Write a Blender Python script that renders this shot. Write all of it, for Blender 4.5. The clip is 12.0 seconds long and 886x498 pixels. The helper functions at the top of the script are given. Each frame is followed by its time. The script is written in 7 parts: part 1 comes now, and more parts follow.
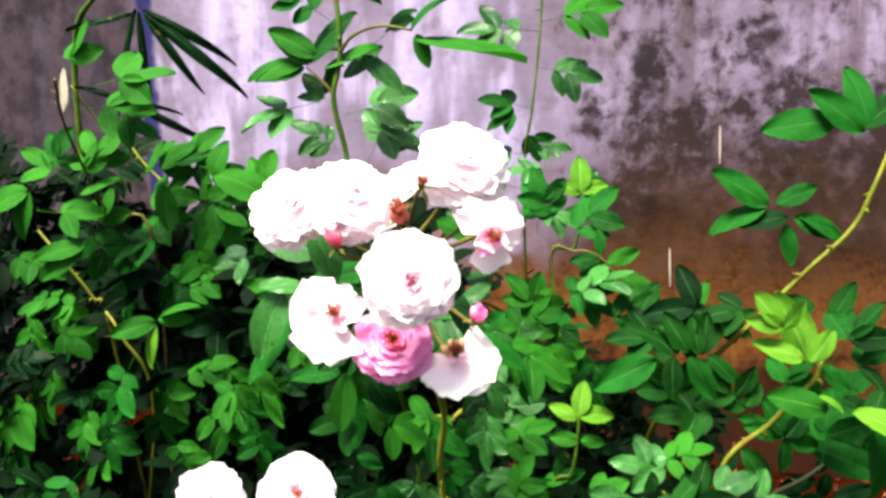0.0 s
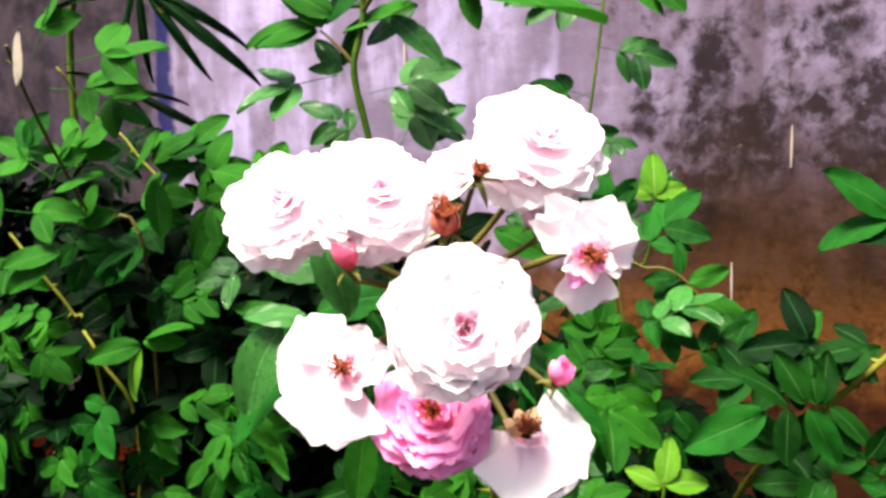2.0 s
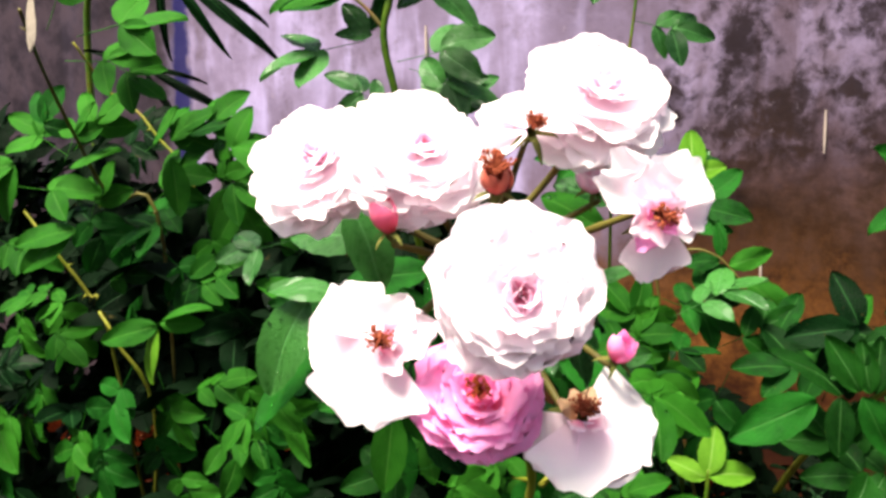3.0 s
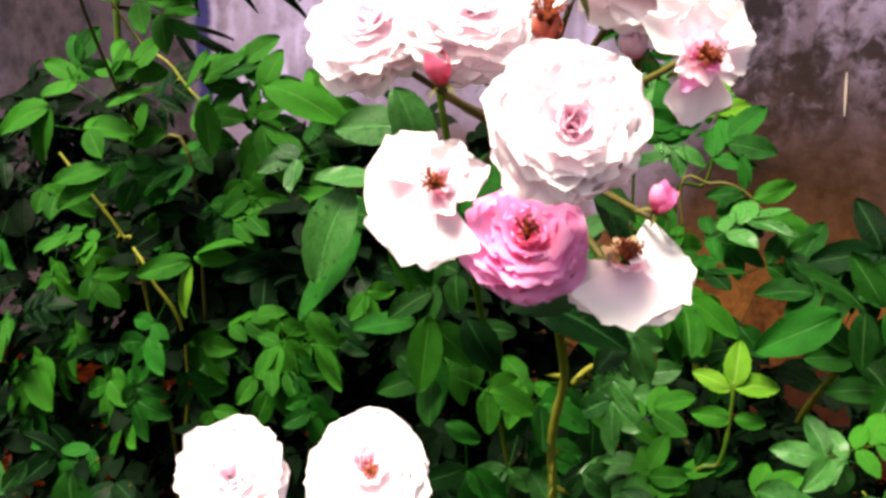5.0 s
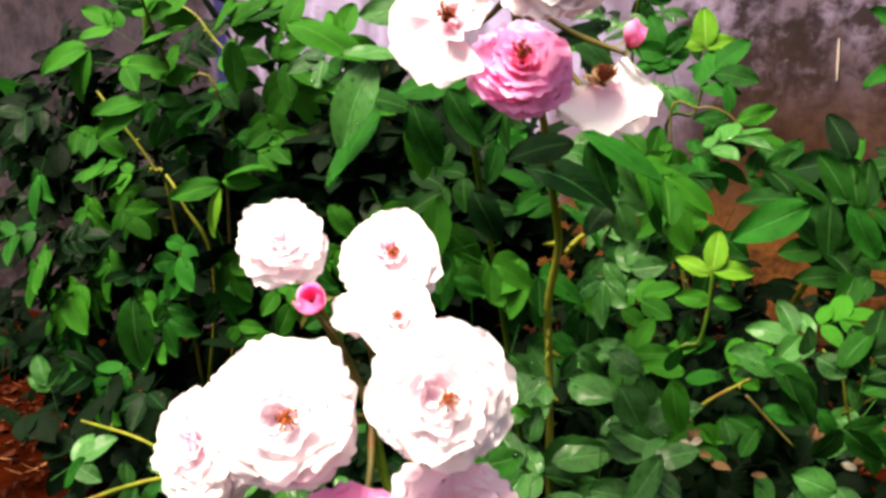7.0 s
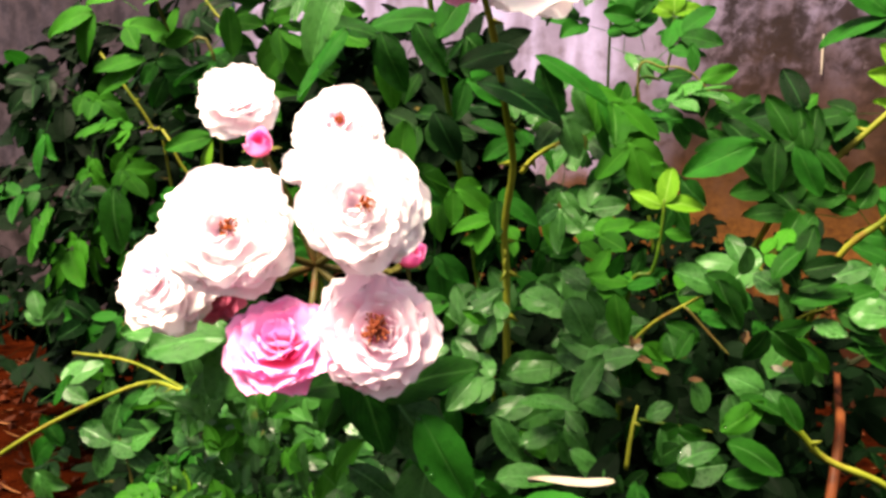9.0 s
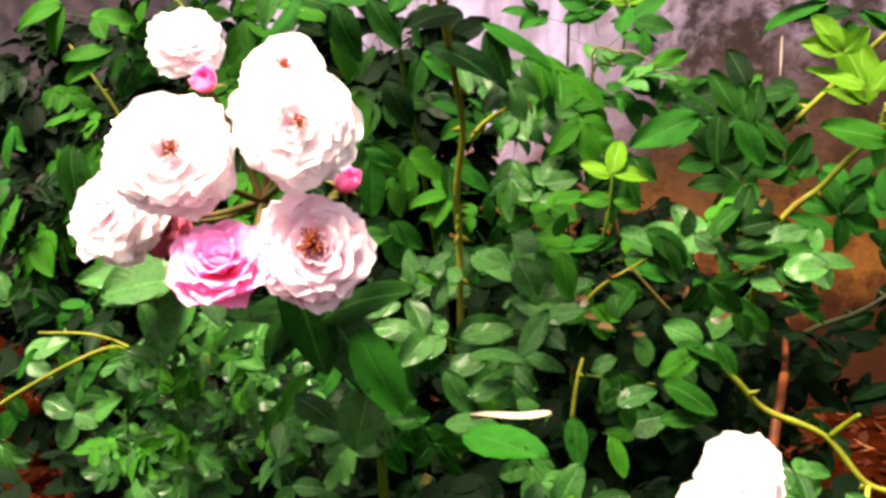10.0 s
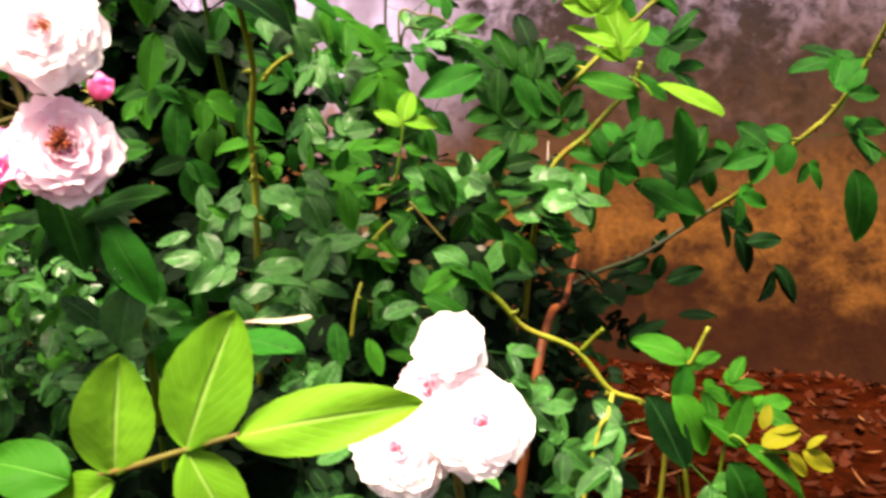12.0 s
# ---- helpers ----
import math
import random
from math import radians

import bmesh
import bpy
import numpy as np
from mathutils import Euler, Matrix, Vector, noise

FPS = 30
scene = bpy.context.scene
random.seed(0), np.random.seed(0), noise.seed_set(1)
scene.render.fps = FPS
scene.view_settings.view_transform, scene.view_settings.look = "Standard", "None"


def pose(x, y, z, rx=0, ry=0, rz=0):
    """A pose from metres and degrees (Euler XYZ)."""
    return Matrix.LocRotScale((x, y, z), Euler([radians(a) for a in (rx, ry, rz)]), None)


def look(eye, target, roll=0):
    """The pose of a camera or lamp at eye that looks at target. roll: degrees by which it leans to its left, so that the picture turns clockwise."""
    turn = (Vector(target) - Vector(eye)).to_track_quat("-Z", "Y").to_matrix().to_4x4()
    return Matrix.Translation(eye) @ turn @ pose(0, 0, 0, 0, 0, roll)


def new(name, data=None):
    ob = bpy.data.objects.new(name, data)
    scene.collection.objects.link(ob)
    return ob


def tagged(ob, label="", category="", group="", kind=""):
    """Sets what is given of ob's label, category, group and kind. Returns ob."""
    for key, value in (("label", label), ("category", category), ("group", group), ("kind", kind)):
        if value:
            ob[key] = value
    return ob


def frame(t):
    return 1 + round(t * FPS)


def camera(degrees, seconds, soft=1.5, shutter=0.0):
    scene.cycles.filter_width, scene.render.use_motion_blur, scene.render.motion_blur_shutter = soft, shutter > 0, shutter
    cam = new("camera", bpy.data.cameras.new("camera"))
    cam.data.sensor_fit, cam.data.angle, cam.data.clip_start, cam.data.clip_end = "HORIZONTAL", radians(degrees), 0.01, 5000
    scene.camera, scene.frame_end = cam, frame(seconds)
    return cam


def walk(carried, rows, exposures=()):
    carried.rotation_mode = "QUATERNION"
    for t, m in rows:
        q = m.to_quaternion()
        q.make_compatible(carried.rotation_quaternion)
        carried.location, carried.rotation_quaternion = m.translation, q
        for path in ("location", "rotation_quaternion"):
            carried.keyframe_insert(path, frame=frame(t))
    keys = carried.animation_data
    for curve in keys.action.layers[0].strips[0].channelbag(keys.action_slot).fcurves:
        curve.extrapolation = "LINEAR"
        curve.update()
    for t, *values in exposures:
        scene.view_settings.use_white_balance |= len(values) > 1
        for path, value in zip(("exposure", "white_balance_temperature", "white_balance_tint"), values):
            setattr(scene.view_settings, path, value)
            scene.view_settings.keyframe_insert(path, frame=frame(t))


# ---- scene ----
cam = camera(54.0, 12.0, soft=3.0, shutter=0.4)
PATH = [
    (0, (0.135, 0.077, 0.853), (-0.315, 2.009, 0.597), -2.3),
    (0.5, (0.111, 0.154, 0.858), (-0.357, 2.083, 0.614), -2.2),
    (1, (0.084, 0.22, 0.856), (-0.395, 2.147, 0.614), -2.0),
    (1.5, (0.071, 0.265, 0.844), (-0.419, 2.189, 0.605), -1.9),
    (2, (0.061, 0.301, 0.833), (-0.447, 2.221, 0.593), -1.7),
    (2.5, (0.049, 0.328, 0.827), (-0.477, 2.241, 0.579), -1.5),
    (3, (0.034, 0.337, 0.814), (-0.506, 2.245, 0.556), -1.4),
    (5, (0.023, 0.302, 0.748), (-0.545, 2.2, 0.47), -1.2),
    (5.5, (0.028, 0.283, 0.726), (-0.543, 2.179, 0.446), -1.2),
    (6, (0.033, 0.252, 0.702), (-0.544, 2.147, 0.422), -1.2),
    (6.5, (0.038, 0.224, 0.682), (-0.544, 2.117, 0.403), -1.0),
    (7, (0.051, 0.197, 0.654), (-0.534, 2.09, 0.381), -1.0),
    (9, (0.117, 0.143, 0.559), (-0.494, 2.035, 0.34), 0.1),
    (9.5, (0.135, 0.134, 0.531), (-0.462, 2.032, 0.335), 0.1),
    (10, (0.155, 0.119, 0.503), (-0.417, 2.028, 0.334), -0.1),
    (10.5, (0.179, 0.104, 0.492), (-0.346, 2.028, 0.346), -0.2),
    (11, (0.212, 0.083, 0.497), (-0.264, 2.02, 0.35), 0.0),
    (11.5, (0.231, 0.073, 0.477), (-0.145, 2.03, 0.307), 0.6),
    (12, (0.253, 0.065, 0.452), (-0.02, 2.036, 0.26), 0.7),
]
EXPOSURE = 1.94
walk(cam, [(t, look(eye, target, roll)) for t, eye, target, roll in PATH], [(0.0, EXPOSURE + 0.18, 7000, 2), (1.5, EXPOSURE + 0.03, 7100, 6), (3.0, EXPOSURE - 0.14, 7200, 10), (5.0, EXPOSURE - 0.26, 7700, 10), (7.0, EXPOSURE - 0.08, 8100, 9), (9.0, EXPOSURE + 0.14, 8700, 9), (10.0, EXPOSURE + 0.32, 8800, 10), (12.0, EXPOSURE + 0.45, 8800, 12)])
SKY, SUN = 0.072, 5.0
WALL_AT, WALL_TURN = (0.300, 2.520), -12.41
BLUE_X = -1.929
MOULD = [(-0.14, 1.012, 0.05, 0.1), (-0.133, 0.859, 0.07, 0.12), (0.118, 1.046, 0.1, 0.07), (-0.045, 0.883, 0.07, 0.1), (-0.195, 0.689, 0.1, 0.15), (0.216, 0.91, 0.08, 0.1), (0.171, 0.808, 0.1, 0.1), (-0.31, 0.887, 0.06, 0.08), (0.071, 0.891, 0.06, 0.05), (0.103, 0.399, 0.25, 0.08), (0.256, 0.714, 0.12, 0.25), (-0.057, 0.817, 0.1, 0.12), (0.429, 0.797, 0.08, 0.2), (0.596, 0.665, 0.2, 0.12), (0.347, 0.057, 0.3, 0.07), (0.69, 0.082, 0.2, 0.12)]  # along the wall, height, half width, half height

# ---- light ----
world = bpy.data.worlds.new("sky")
scene.world = world
world.use_nodes = True
wn = world.node_tree.nodes
sky = wn.new("ShaderNodeTexSky")
sky.sky_type = "NISHITA"
sky.sun_disc = False
sky.sun_elevation, sky.sun_rotation = radians(67.1), radians(204)
sky.air_density, sky.dust_density = 1.0, 4.0
wn["Background"].inputs["Strength"].default_value = SKY
world.node_tree.links.new(sky.outputs[0], wn["Background"].inputs["Color"])
sun = new("sun", bpy.data.lights.new("sun", "SUN"))
sun.data.energy, sun.data.angle, sun.data.color = SUN, radians(24), (1.0, 0.96, 0.9)
sun.matrix_world = look((-0.75, -1.1, 4.8), (0.0, 0.6, 0.4))


# ---- materials ----
class Nodes:
    """A short way to write a node material."""

    def __init__(self, name):
        self.mat = bpy.data.materials.new(name)
        self.mat.use_nodes = True
        self.tree = self.mat.node_tree
        self.bsdf = self.tree.nodes["Principled BSDF"]

    def put(self, socket, value):
        if isinstance(value, bpy.types.NodeSocket):
            self.tree.links.new(value, socket)
        else:
            socket.default_value = value

    def node(self, kind, out=0, operation="", clamp=False, smooth=False, **ins):
        n = self.tree.nodes.new(kind)
        if operation:
            n.operation = operation
        if clamp:
            n.use_clamp = True
        if smooth:
            n.interpolation_type = "SMOOTHSTEP"
        for key, value in ins.items():
            self.put(n.inputs[int(key[1:]) if key[0] == "i" and key[1:].isdigit() else key], value)
        return n.outputs[out]

    def math(self, op, a, b=0.0, c=0.0, clamp=False):
        return self.node("ShaderNodeMath", operation=op, clamp=clamp, i0=a, i1=b, i2=c)

    def noise(self, where, scale, detail=4.0, rough=0.55, warp=0.0):
        return self.node("ShaderNodeTexNoise", Vector=where, Scale=scale, Detail=detail, Roughness=rough, Distortion=warp)

    def mix(self, fac, a, b, blend="MIX"):
        n = self.tree.nodes.new("ShaderNodeMix")
        n.data_type, n.blend_type = "RGBA", blend
        self.put(n.inputs[0], fac), self.put(n.inputs[6], a), self.put(n.inputs[7], b)
        return n.outputs[2]

    def band(self, value, low, high):
        return self.node("ShaderNodeMapRange", smooth=True, i0=value, i1=low, i2=high)

    def scaled(self, where, x, y, z):
        return self.node("ShaderNodeMapping", Vector=where, Scale=(x, y, z))

    def bump(self, height, strength, distance=0.01):
        return self.node("ShaderNodeBump", Height=height, Strength=strength, Distance=distance)

    def done(self, color=None, rough=0.6, bump=None, **more):
        if color is not None:
            self.put(self.bsdf.inputs["Base Color"], color)
        self.put(self.bsdf.inputs["Roughness"], rough)
        if bump is not None:
            self.put(self.bsdf.inputs["Normal"], bump)
        for key, value in more.items():
            self.put(self.bsdf.inputs[key.replace("_", " ")], value)
        return self.mat


def rgb(r, g, b):
    return (r, g, b, 1.0)


def leaf_material(name, dark, light, rib, gloss=0.50, through_light=0.25, wet=0.0, shine=0.045):
    n = Nodes(name)
    obj = n.node("ShaderNodeTexCoord", 3)
    uv = n.node("ShaderNodeUVMap")
    sep = n.tree.nodes.new("ShaderNodeSeparateXYZ")
    n.put(sep.inputs[0], uv)
    across, along = n.math("ABSOLUTE", sep.outputs[0]), sep.outputs[1]
    rnd = n.node("ShaderNodeObjectInfo", "Random")
    isl = n.node("ShaderNodeNewGeometry", "Random Per Island")
    spread = n.math("ADD", n.math("MULTIPLY", rnd, 0.5), n.math("MULTIPLY", isl, 0.5))
    blotch = n.noise(obj, 9.0, 3.0)
    tone = n.math("ADD", n.math("MULTIPLY", n.math("SUBTRACT", n.math("MULTIPLY", spread, 1.5), 0.25), 0.85), n.math("MULTIPLY", n.math("SUBTRACT", blotch, 0.5), 0.9), clamp=True)
    color = n.mix(tone, dark, light)
    # side veins run forward from the midrib
    phase = n.math("SUBTRACT", n.math("MULTIPLY", along, 9.0), n.math("MULTIPLY", across, 4.0))
    tri = n.math("ABSOLUTE", n.math("SUBTRACT", n.math("FRACT", phase), 0.5))
    vein = n.math("MULTIPLY", n.band(tri, 0.42, 0.5), 0.35)
    midrib = n.math("SUBTRACT", 1.0, n.band(across, 0.02, 0.09))
    lines = n.math("MAXIMUM", vein, n.math("MULTIPLY", midrib, 0.7))
    color = n.mix(lines, color, rib)
    speck = n.band(n.noise(obj, 26.0, 2.0), 0.70, 0.78)
    color = n.mix(n.math("MULTIPLY", speck, 0.35), color, rgb(0.16, 0.11, 0.03))
    fine = n.noise(obj, 60.0, 2.0)
    height = n.math("SUBTRACT", n.math("MULTIPLY", fine, 0.25), n.math("MULTIPLY", lines, 0.6))
    gloss_map = n.math("ADD", gloss, n.math("MULTIPLY", n.math("SUBTRACT", blotch, 0.5), 0.35), clamp=True)
    mat = n.done(color, gloss_map, n.bump(height, 0.35, 0.02), Specular_IOR_Level=shine, Coat_Weight=wet, Coat_Roughness=0.12)
    thin = n.node("ShaderNodeBsdfTranslucent", Color=n.mix(0.55, color, light))
    both = n.node("ShaderNodeMixShader", i0=through_light, i1=n.bsdf.outputs[0], i2=thin)
    n.put(n.tree.nodes["Material Output"].inputs[0], both)
    return mat


def petal_material(name, inner, outer, edge, through_light=0.3):
    n = Nodes(name)
    obj = n.node("ShaderNodeTexCoord", 3)
    uv = n.node("ShaderNodeUVMap")
    sep = n.tree.nodes.new("ShaderNodeSeparateXYZ")
    n.put(sep.inputs[0], uv)
    across, along = sep.outputs[0], sep.outputs[1]
    rnd = n.node("ShaderNodeObjectInfo", "Random")
    veins = n.noise(n.scaled(uv, 14.0, 1.6, 1.0), 2.2, 3.0)
    soft = n.noise(obj, 3.0, 3.0)
    color = n.mix(n.band(along, 0.1, 0.75), inner, outer)
    color = n.mix(n.math("MULTIPLY", n.band(soft, 0.45, 0.72), 0.40), color, edge)
    color = n.mix(n.math("MULTIPLY", n.band(veins, 0.5, 0.7), 0.25), color, edge)
    color = n.mix(n.math("MULTIPLY", rnd, 0.25), color, edge)
    height = n.math("ADD", n.math("MULTIPLY", veins, 0.5), n.math("MULTIPLY", soft, 0.5))
    mat = n.done(color, 0.55, n.bump(height, 0.10, 0.05), Specular_IOR_Level=0.25, Sheen_Weight=0.1)
    thin = n.node("ShaderNodeBsdfTranslucent", Color=n.mix(0.55, color, edge))
    both = n.node("ShaderNodeMixShader", i0=through_light, i1=n.bsdf.outputs[0], i2=thin)
    n.put(n.tree.nodes["Material Output"].inputs[0], both)
    return mat


def stem_material(name, low, high, blush):
    n = Nodes(name)
    obj = n.node("ShaderNodeTexCoord", 3)
    long = n.noise(obj, 14.0, 4.0)
    fine = n.noise(obj, 160.0, 3.0)
    color = n.mix(n.band(long, 0.35, 0.65), low, high)
    color = n.mix(n.math("MULTIPLY", n.band(n.noise(obj, 30.0, 3.0), 0.55, 0.72), 0.7), color, blush)
    return n.done(color, 0.5, n.bump(fine, 0.3, 0.002), Specular_IOR_Level=0.15)


def plain_material(name, a, b, scale=40.0, rough=0.7):
    n = Nodes(name)
    obj = n.node("ShaderNodeTexCoord", 3)
    isl = n.node("ShaderNodeNewGeometry", "Random Per Island")
    one, two = n.noise(obj, scale, 4.0), n.noise(obj, scale * 6, 3.0)
    fac = n.math("ADD", n.math("MULTIPLY", isl, 0.6), n.math("MULTIPLY", one, 0.5), clamp=True)
    return n.done(n.mix(fac, a, b), rough, n.bump(n.math("ADD", one, two), 0.4, 0.004), Specular_IOR_Level=0.04)


LEAF = {
    "g": leaf_material("leaf_green", rgb(0.0010, 0.014, 0.0016), rgb(0.0085, 0.098, 0.0090), rgb(0.022, 0.10, 0.018)),
    # deep green taken darker still, with shade mixed into the colour
    "d": leaf_material("leaf_deep_green_shaded", rgb(0.0005, 0.0050, 0.0011), rgb(0.0018, 0.0165, 0.0032), rgb(0.014, 0.060, 0.016), 0.42, 0.10, 0.0, 0.035),
    "m": leaf_material("leaf_fresh_green", rgb(0.006, 0.056, 0.0040), rgb(0.022, 0.132, 0.010), rgb(0.038, 0.14, 0.02)),
    "y": leaf_material("leaf_young_lime", rgb(0.046, 0.165, 0.008), rgb(0.115, 0.265, 0.022), rgb(0.19, 0.33, 0.07), 0.5, 0.35),
    "b": leaf_material("leaf_blue_green", rgb(0.0040, 0.030, 0.0050), rgb(0.032, 0.138, 0.025), rgb(0.055, 0.18, 0.050), 0.30, 0.18, 0.08, 0.14),
    "n": leaf_material("leaf_dull_green", rgb(0.0010, 0.012, 0.0014), rgb(0.0060, 0.054, 0.0046), rgb(0.030, 0.10, 0.024), 0.42, 0.16, 0.0, 0.04),
    "u": leaf_material("leaf_yellowing", rgb(0.075, 0.085, 0.005), rgb(0.15, 0.145, 0.010), rgb(0.17, 0.14, 0.02), 0.5, 0.3),
    "o": plain_material("leaf_dry_brown", rgb(0.05, 0.022, 0.008), rgb(0.16, 0.09, 0.045), 20.0),
    # near-black: the shade deep in the bushes, painted as a leaf colour
    "k": leaf_material("leaf_painted_shade", rgb(0.0003, 0.0022, 0.0006), rgb(0.0007, 0.0060, 0.0012), rgb(0.0015, 0.008, 0.002), 0.7, 0.05, 0.0, 0.04),
    "w": plain_material("leaf_dry_pale", rgb(0.13, 0.105, 0.075), rgb(0.30, 0.265, 0.22), 20.0),
}
PETAL = {
    "white": petal_material("petal_pale_pink", rgb(0.96, 0.74, 0.83), rgb(0.98, 0.955, 0.94), rgb(0.97, 0.78, 0.90), 0.42),
    "pale": petal_material("petal_soft_pink", rgb(0.82, 0.22, 0.34), rgb(0.96, 0.86, 0.90), rgb(0.93, 0.54, 0.76), 0.42),
    "pink": petal_material("petal_deep_pink", rgb(0.84, 0.10, 0.16), rgb(0.95, 0.46, 0.76), rgb(0.90, 0.17, 0.54), 0.46),
    "dry": petal_material("petal_withered", rgb(0.30, 0.12, 0.05), rgb(0.58, 0.40, 0.24), rgb(0.42, 0.18, 0.09), 0.3),
    "rust": petal_material("petal_rust", rgb(0.36, 0.04, 0.03), rgb(0.52, 0.12, 0.075), rgb(0.34, 0.04, 0.03), 0.2),
    "bud": petal_material("petal_bud_rose", rgb(0.55, 0.05, 0.07), rgb(0.78, 0.18, 0.32), rgb(0.66, 0.07, 0.18)),
}
STEM = {
    "g": stem_material("stem_green", rgb(0.026, 0.07, 0.004), rgb(0.07, 0.12, 0.008), rgb(0.08, 0.04, 0.010)),
    "y": stem_material("cane_yellow_green", rgb(0.085, 0.11, 0.008), rgb(0.18, 0.18, 0.022), rgb(0.12, 0.045, 0.012)),
    "d": stem_material("cane_dark", rgb(0.007, 0.009, 0.004), rgb(0.02, 0.024, 0.008), rgb(0.02, 0.008, 0.004)),
    "r": stem_material("stick_red_brown", rgb(0.07, 0.014, 0.005), rgb(0.16, 0.045, 0.015), rgb(0.04, 0.008, 0.004)),
    "b": stem_material("stalk_brown_green", rgb(0.05, 0.04, 0.010), rgb(0.09, 0.08, 0.016), rgb(0.12, 0.034, 0.014)),
}
STAMEN = plain_material("stamen_rust", rgb(0.22, 0.025, 0.012), rgb(0.42, 0.12, 0.03), 30.0)
STAMEN_OLD = plain_material("stamen_withered", rgb(0.14, 0.020, 0.014), rgb(0.40, 0.11, 0.05), 30.0)
SEPAL = plain_material("sepal_green", rgb(0.05, 0.07, 0.015), rgb(0.12, 0.11, 0.03), 18.0)
DROP = plain_material("drip_lime", rgb(0.26, 0.20, 0.17), rgb(0.42, 0.35, 0.30), 60.0)


def wall_material():
    n = Nodes("weathered_plaster")
    obj = n.node("ShaderNodeTexCoord", 3)
    sep = n.tree.nodes.new("ShaderNodeSeparateXYZ")
    n.put(sep.inputs[0], obj)
    x, z = sep.outputs[0], sep.outputs[2]
    big = n.noise(obj, 2.3, 5.0, 0.6)
    mid = n.noise(obj, 9.0, 6.0, 0.65)
    fine = n.noise(obj, 60.0, 5.0, 0.7)
    runs = n.noise(n.scaled(obj, 4.5, 1.0, 0.9), 2.2, 4.0, 0.5, 0.5)
    color = n.mix(n.band(big, 0.35, 0.68), rgb(0.112, 0.085, 0.130), rgb(0.215, 0.170, 0.270))
    # pale lime runs on the side that the rain has washed
    pale = n.math("MULTIPLY", n.band(n.math("ADD", n.math("MULTIPLY", runs, 0.6), n.math("MULTIPLY", big, 0.4)), 0.46, 0.66), n.math("SUBTRACT", 1.0, n.band(x, -0.75, 0.15)))
    color = n.mix(n.math("MULTIPLY", pale, 0.6), color, rgb(0.42, 0.36, 0.60))
    color = n.mix(n.math("MULTIPLY", n.band(mid, 0.50, 0.72), 0.55), color, rgb(0.052, 0.034, 0.034))
    # red earth splashed up from the ground
    splash = n.math("ADD", n.math("SUBTRACT", z, n.math("MULTIPLY", n.band(x, -0.6, 0.0), 0.12)), n.math("MULTIPLY", n.math("SUBTRACT", big, 0.5), 0.9))
    splash = n.math("ADD", splash, n.math("MULTIPLY", n.math("SUBTRACT", mid, 0.5), 0.35))
    color = n.mix(n.math("SUBTRACT", 1.0, n.band(splash, 0.30, 0.85)), color, rgb(0.052, 0.019, 0.006))
    color = n.mix(n.math("SUBTRACT", 1.0, n.band(splash, 0.08, 0.40)), color, rgb(0.010, 0.0018, 0.0006))
    # lighter worn patches in the splashed part
    worn = n.math("MULTIPLY", n.band(n.noise(obj, 4.2, 5.0, 0.6), 0.54, 0.68), n.math("SUBTRACT", 1.0, n.band(z, 0.5, 0.9)))
    color = n.mix(n.math("MULTIPLY", worn, 0.7), color, rgb(0.135, 0.050, 0.012))
    # black mould, in separate patches
    wob = n.node("ShaderNodeTexNoise", 1, Vector=obj, Scale=7.0, Detail=4.0)
    wv = n.node("ShaderNodeVectorMath", operation="MULTIPLY_ADD", i0=wob, i1=(0.16, 0.0, 0.2), i2=obj)
    mould = None
    for px, pz, rx, rz in MOULD:
        d = n.node("ShaderNodeMapping", Vector=wv, Location=(-(px + 0.08) / rx, 0.0, -(pz + 0.1) / rz), Scale=(1 / rx, 0.0, 1 / rz))
        size = n.node("ShaderNodeVectorMath", 1, operation="LENGTH", i0=d)
        spot = n.math("SUBTRACT", 1.0, n.band(size, 0.0, 1.5))
        mould = spot if mould is None else n.math("MAXIMUM", mould, spot)
    speck = n.noise(obj, 24.0, 5.0, 0.62, 0.3)
    cloud = n.noise(n.scaled(obj, 1.0, 1.0, 0.55), 8.0, 5.0, 0.6)
    zone = n.math("MULTIPLY", n.band(x, -0.62, -0.25), n.math("SUBTRACT", 1.0, n.band(x, 0.65, 1.10)))
    cover = n.math("ADD", n.math("MULTIPLY", mould, 0.27), n.math("MULTIPLY", n.math("MULTIPLY", zone, cloud), 0.56))
    black = n.math("MULTIPLY", n.band(n.math("ADD", speck, cover), 0.71, 1.05), n.band(mid, 0.22, 0.50))
    color = n.mix(n.math("MULTIPLY", n.math("MULTIPLY", n.band(cloud, 0.36, 0.66), zone), 0.55), color, rgb(0.045, 0.026, 0.027))
    # dirty water runs down from above
    wash = n.noise(n.scaled(obj, 7.0, 1.0, 0.8), 2.0, 5.0, 0.6, 0.6)
    color = n.mix(n.math("MULTIPLY", n.math("MULTIPLY", n.band(wash, 0.44, 0.66), n.math("MULTIPLY", n.band(x, -0.5, -0.1), n.band(z, 0.4, 0.8))), 0.6), color, rgb(0.040, 0.022, 0.022))
    # darker mottled brown towards the far right, above the foot
    right_dark = n.math("MULTIPLY", n.band(n.math("ADD", x, n.math("MULTIPLY", n.math("SUBTRACT", big, 0.5), 0.8)), 0.50, 0.95), n.math("MULTIPLY", n.band(z, 0.35, 0.8), 0.7))
    color = n.mix(right_dark, color, n.mix(n.band(mid, 0.4, 0.6), rgb(0.012, 0.007, 0.006), rgb(0.050, 0.030, 0.027)))
    color = n.mix(n.math("MULTIPLY", black, 0.93), color, rgb(0.0075, 0.0042, 0.0040))
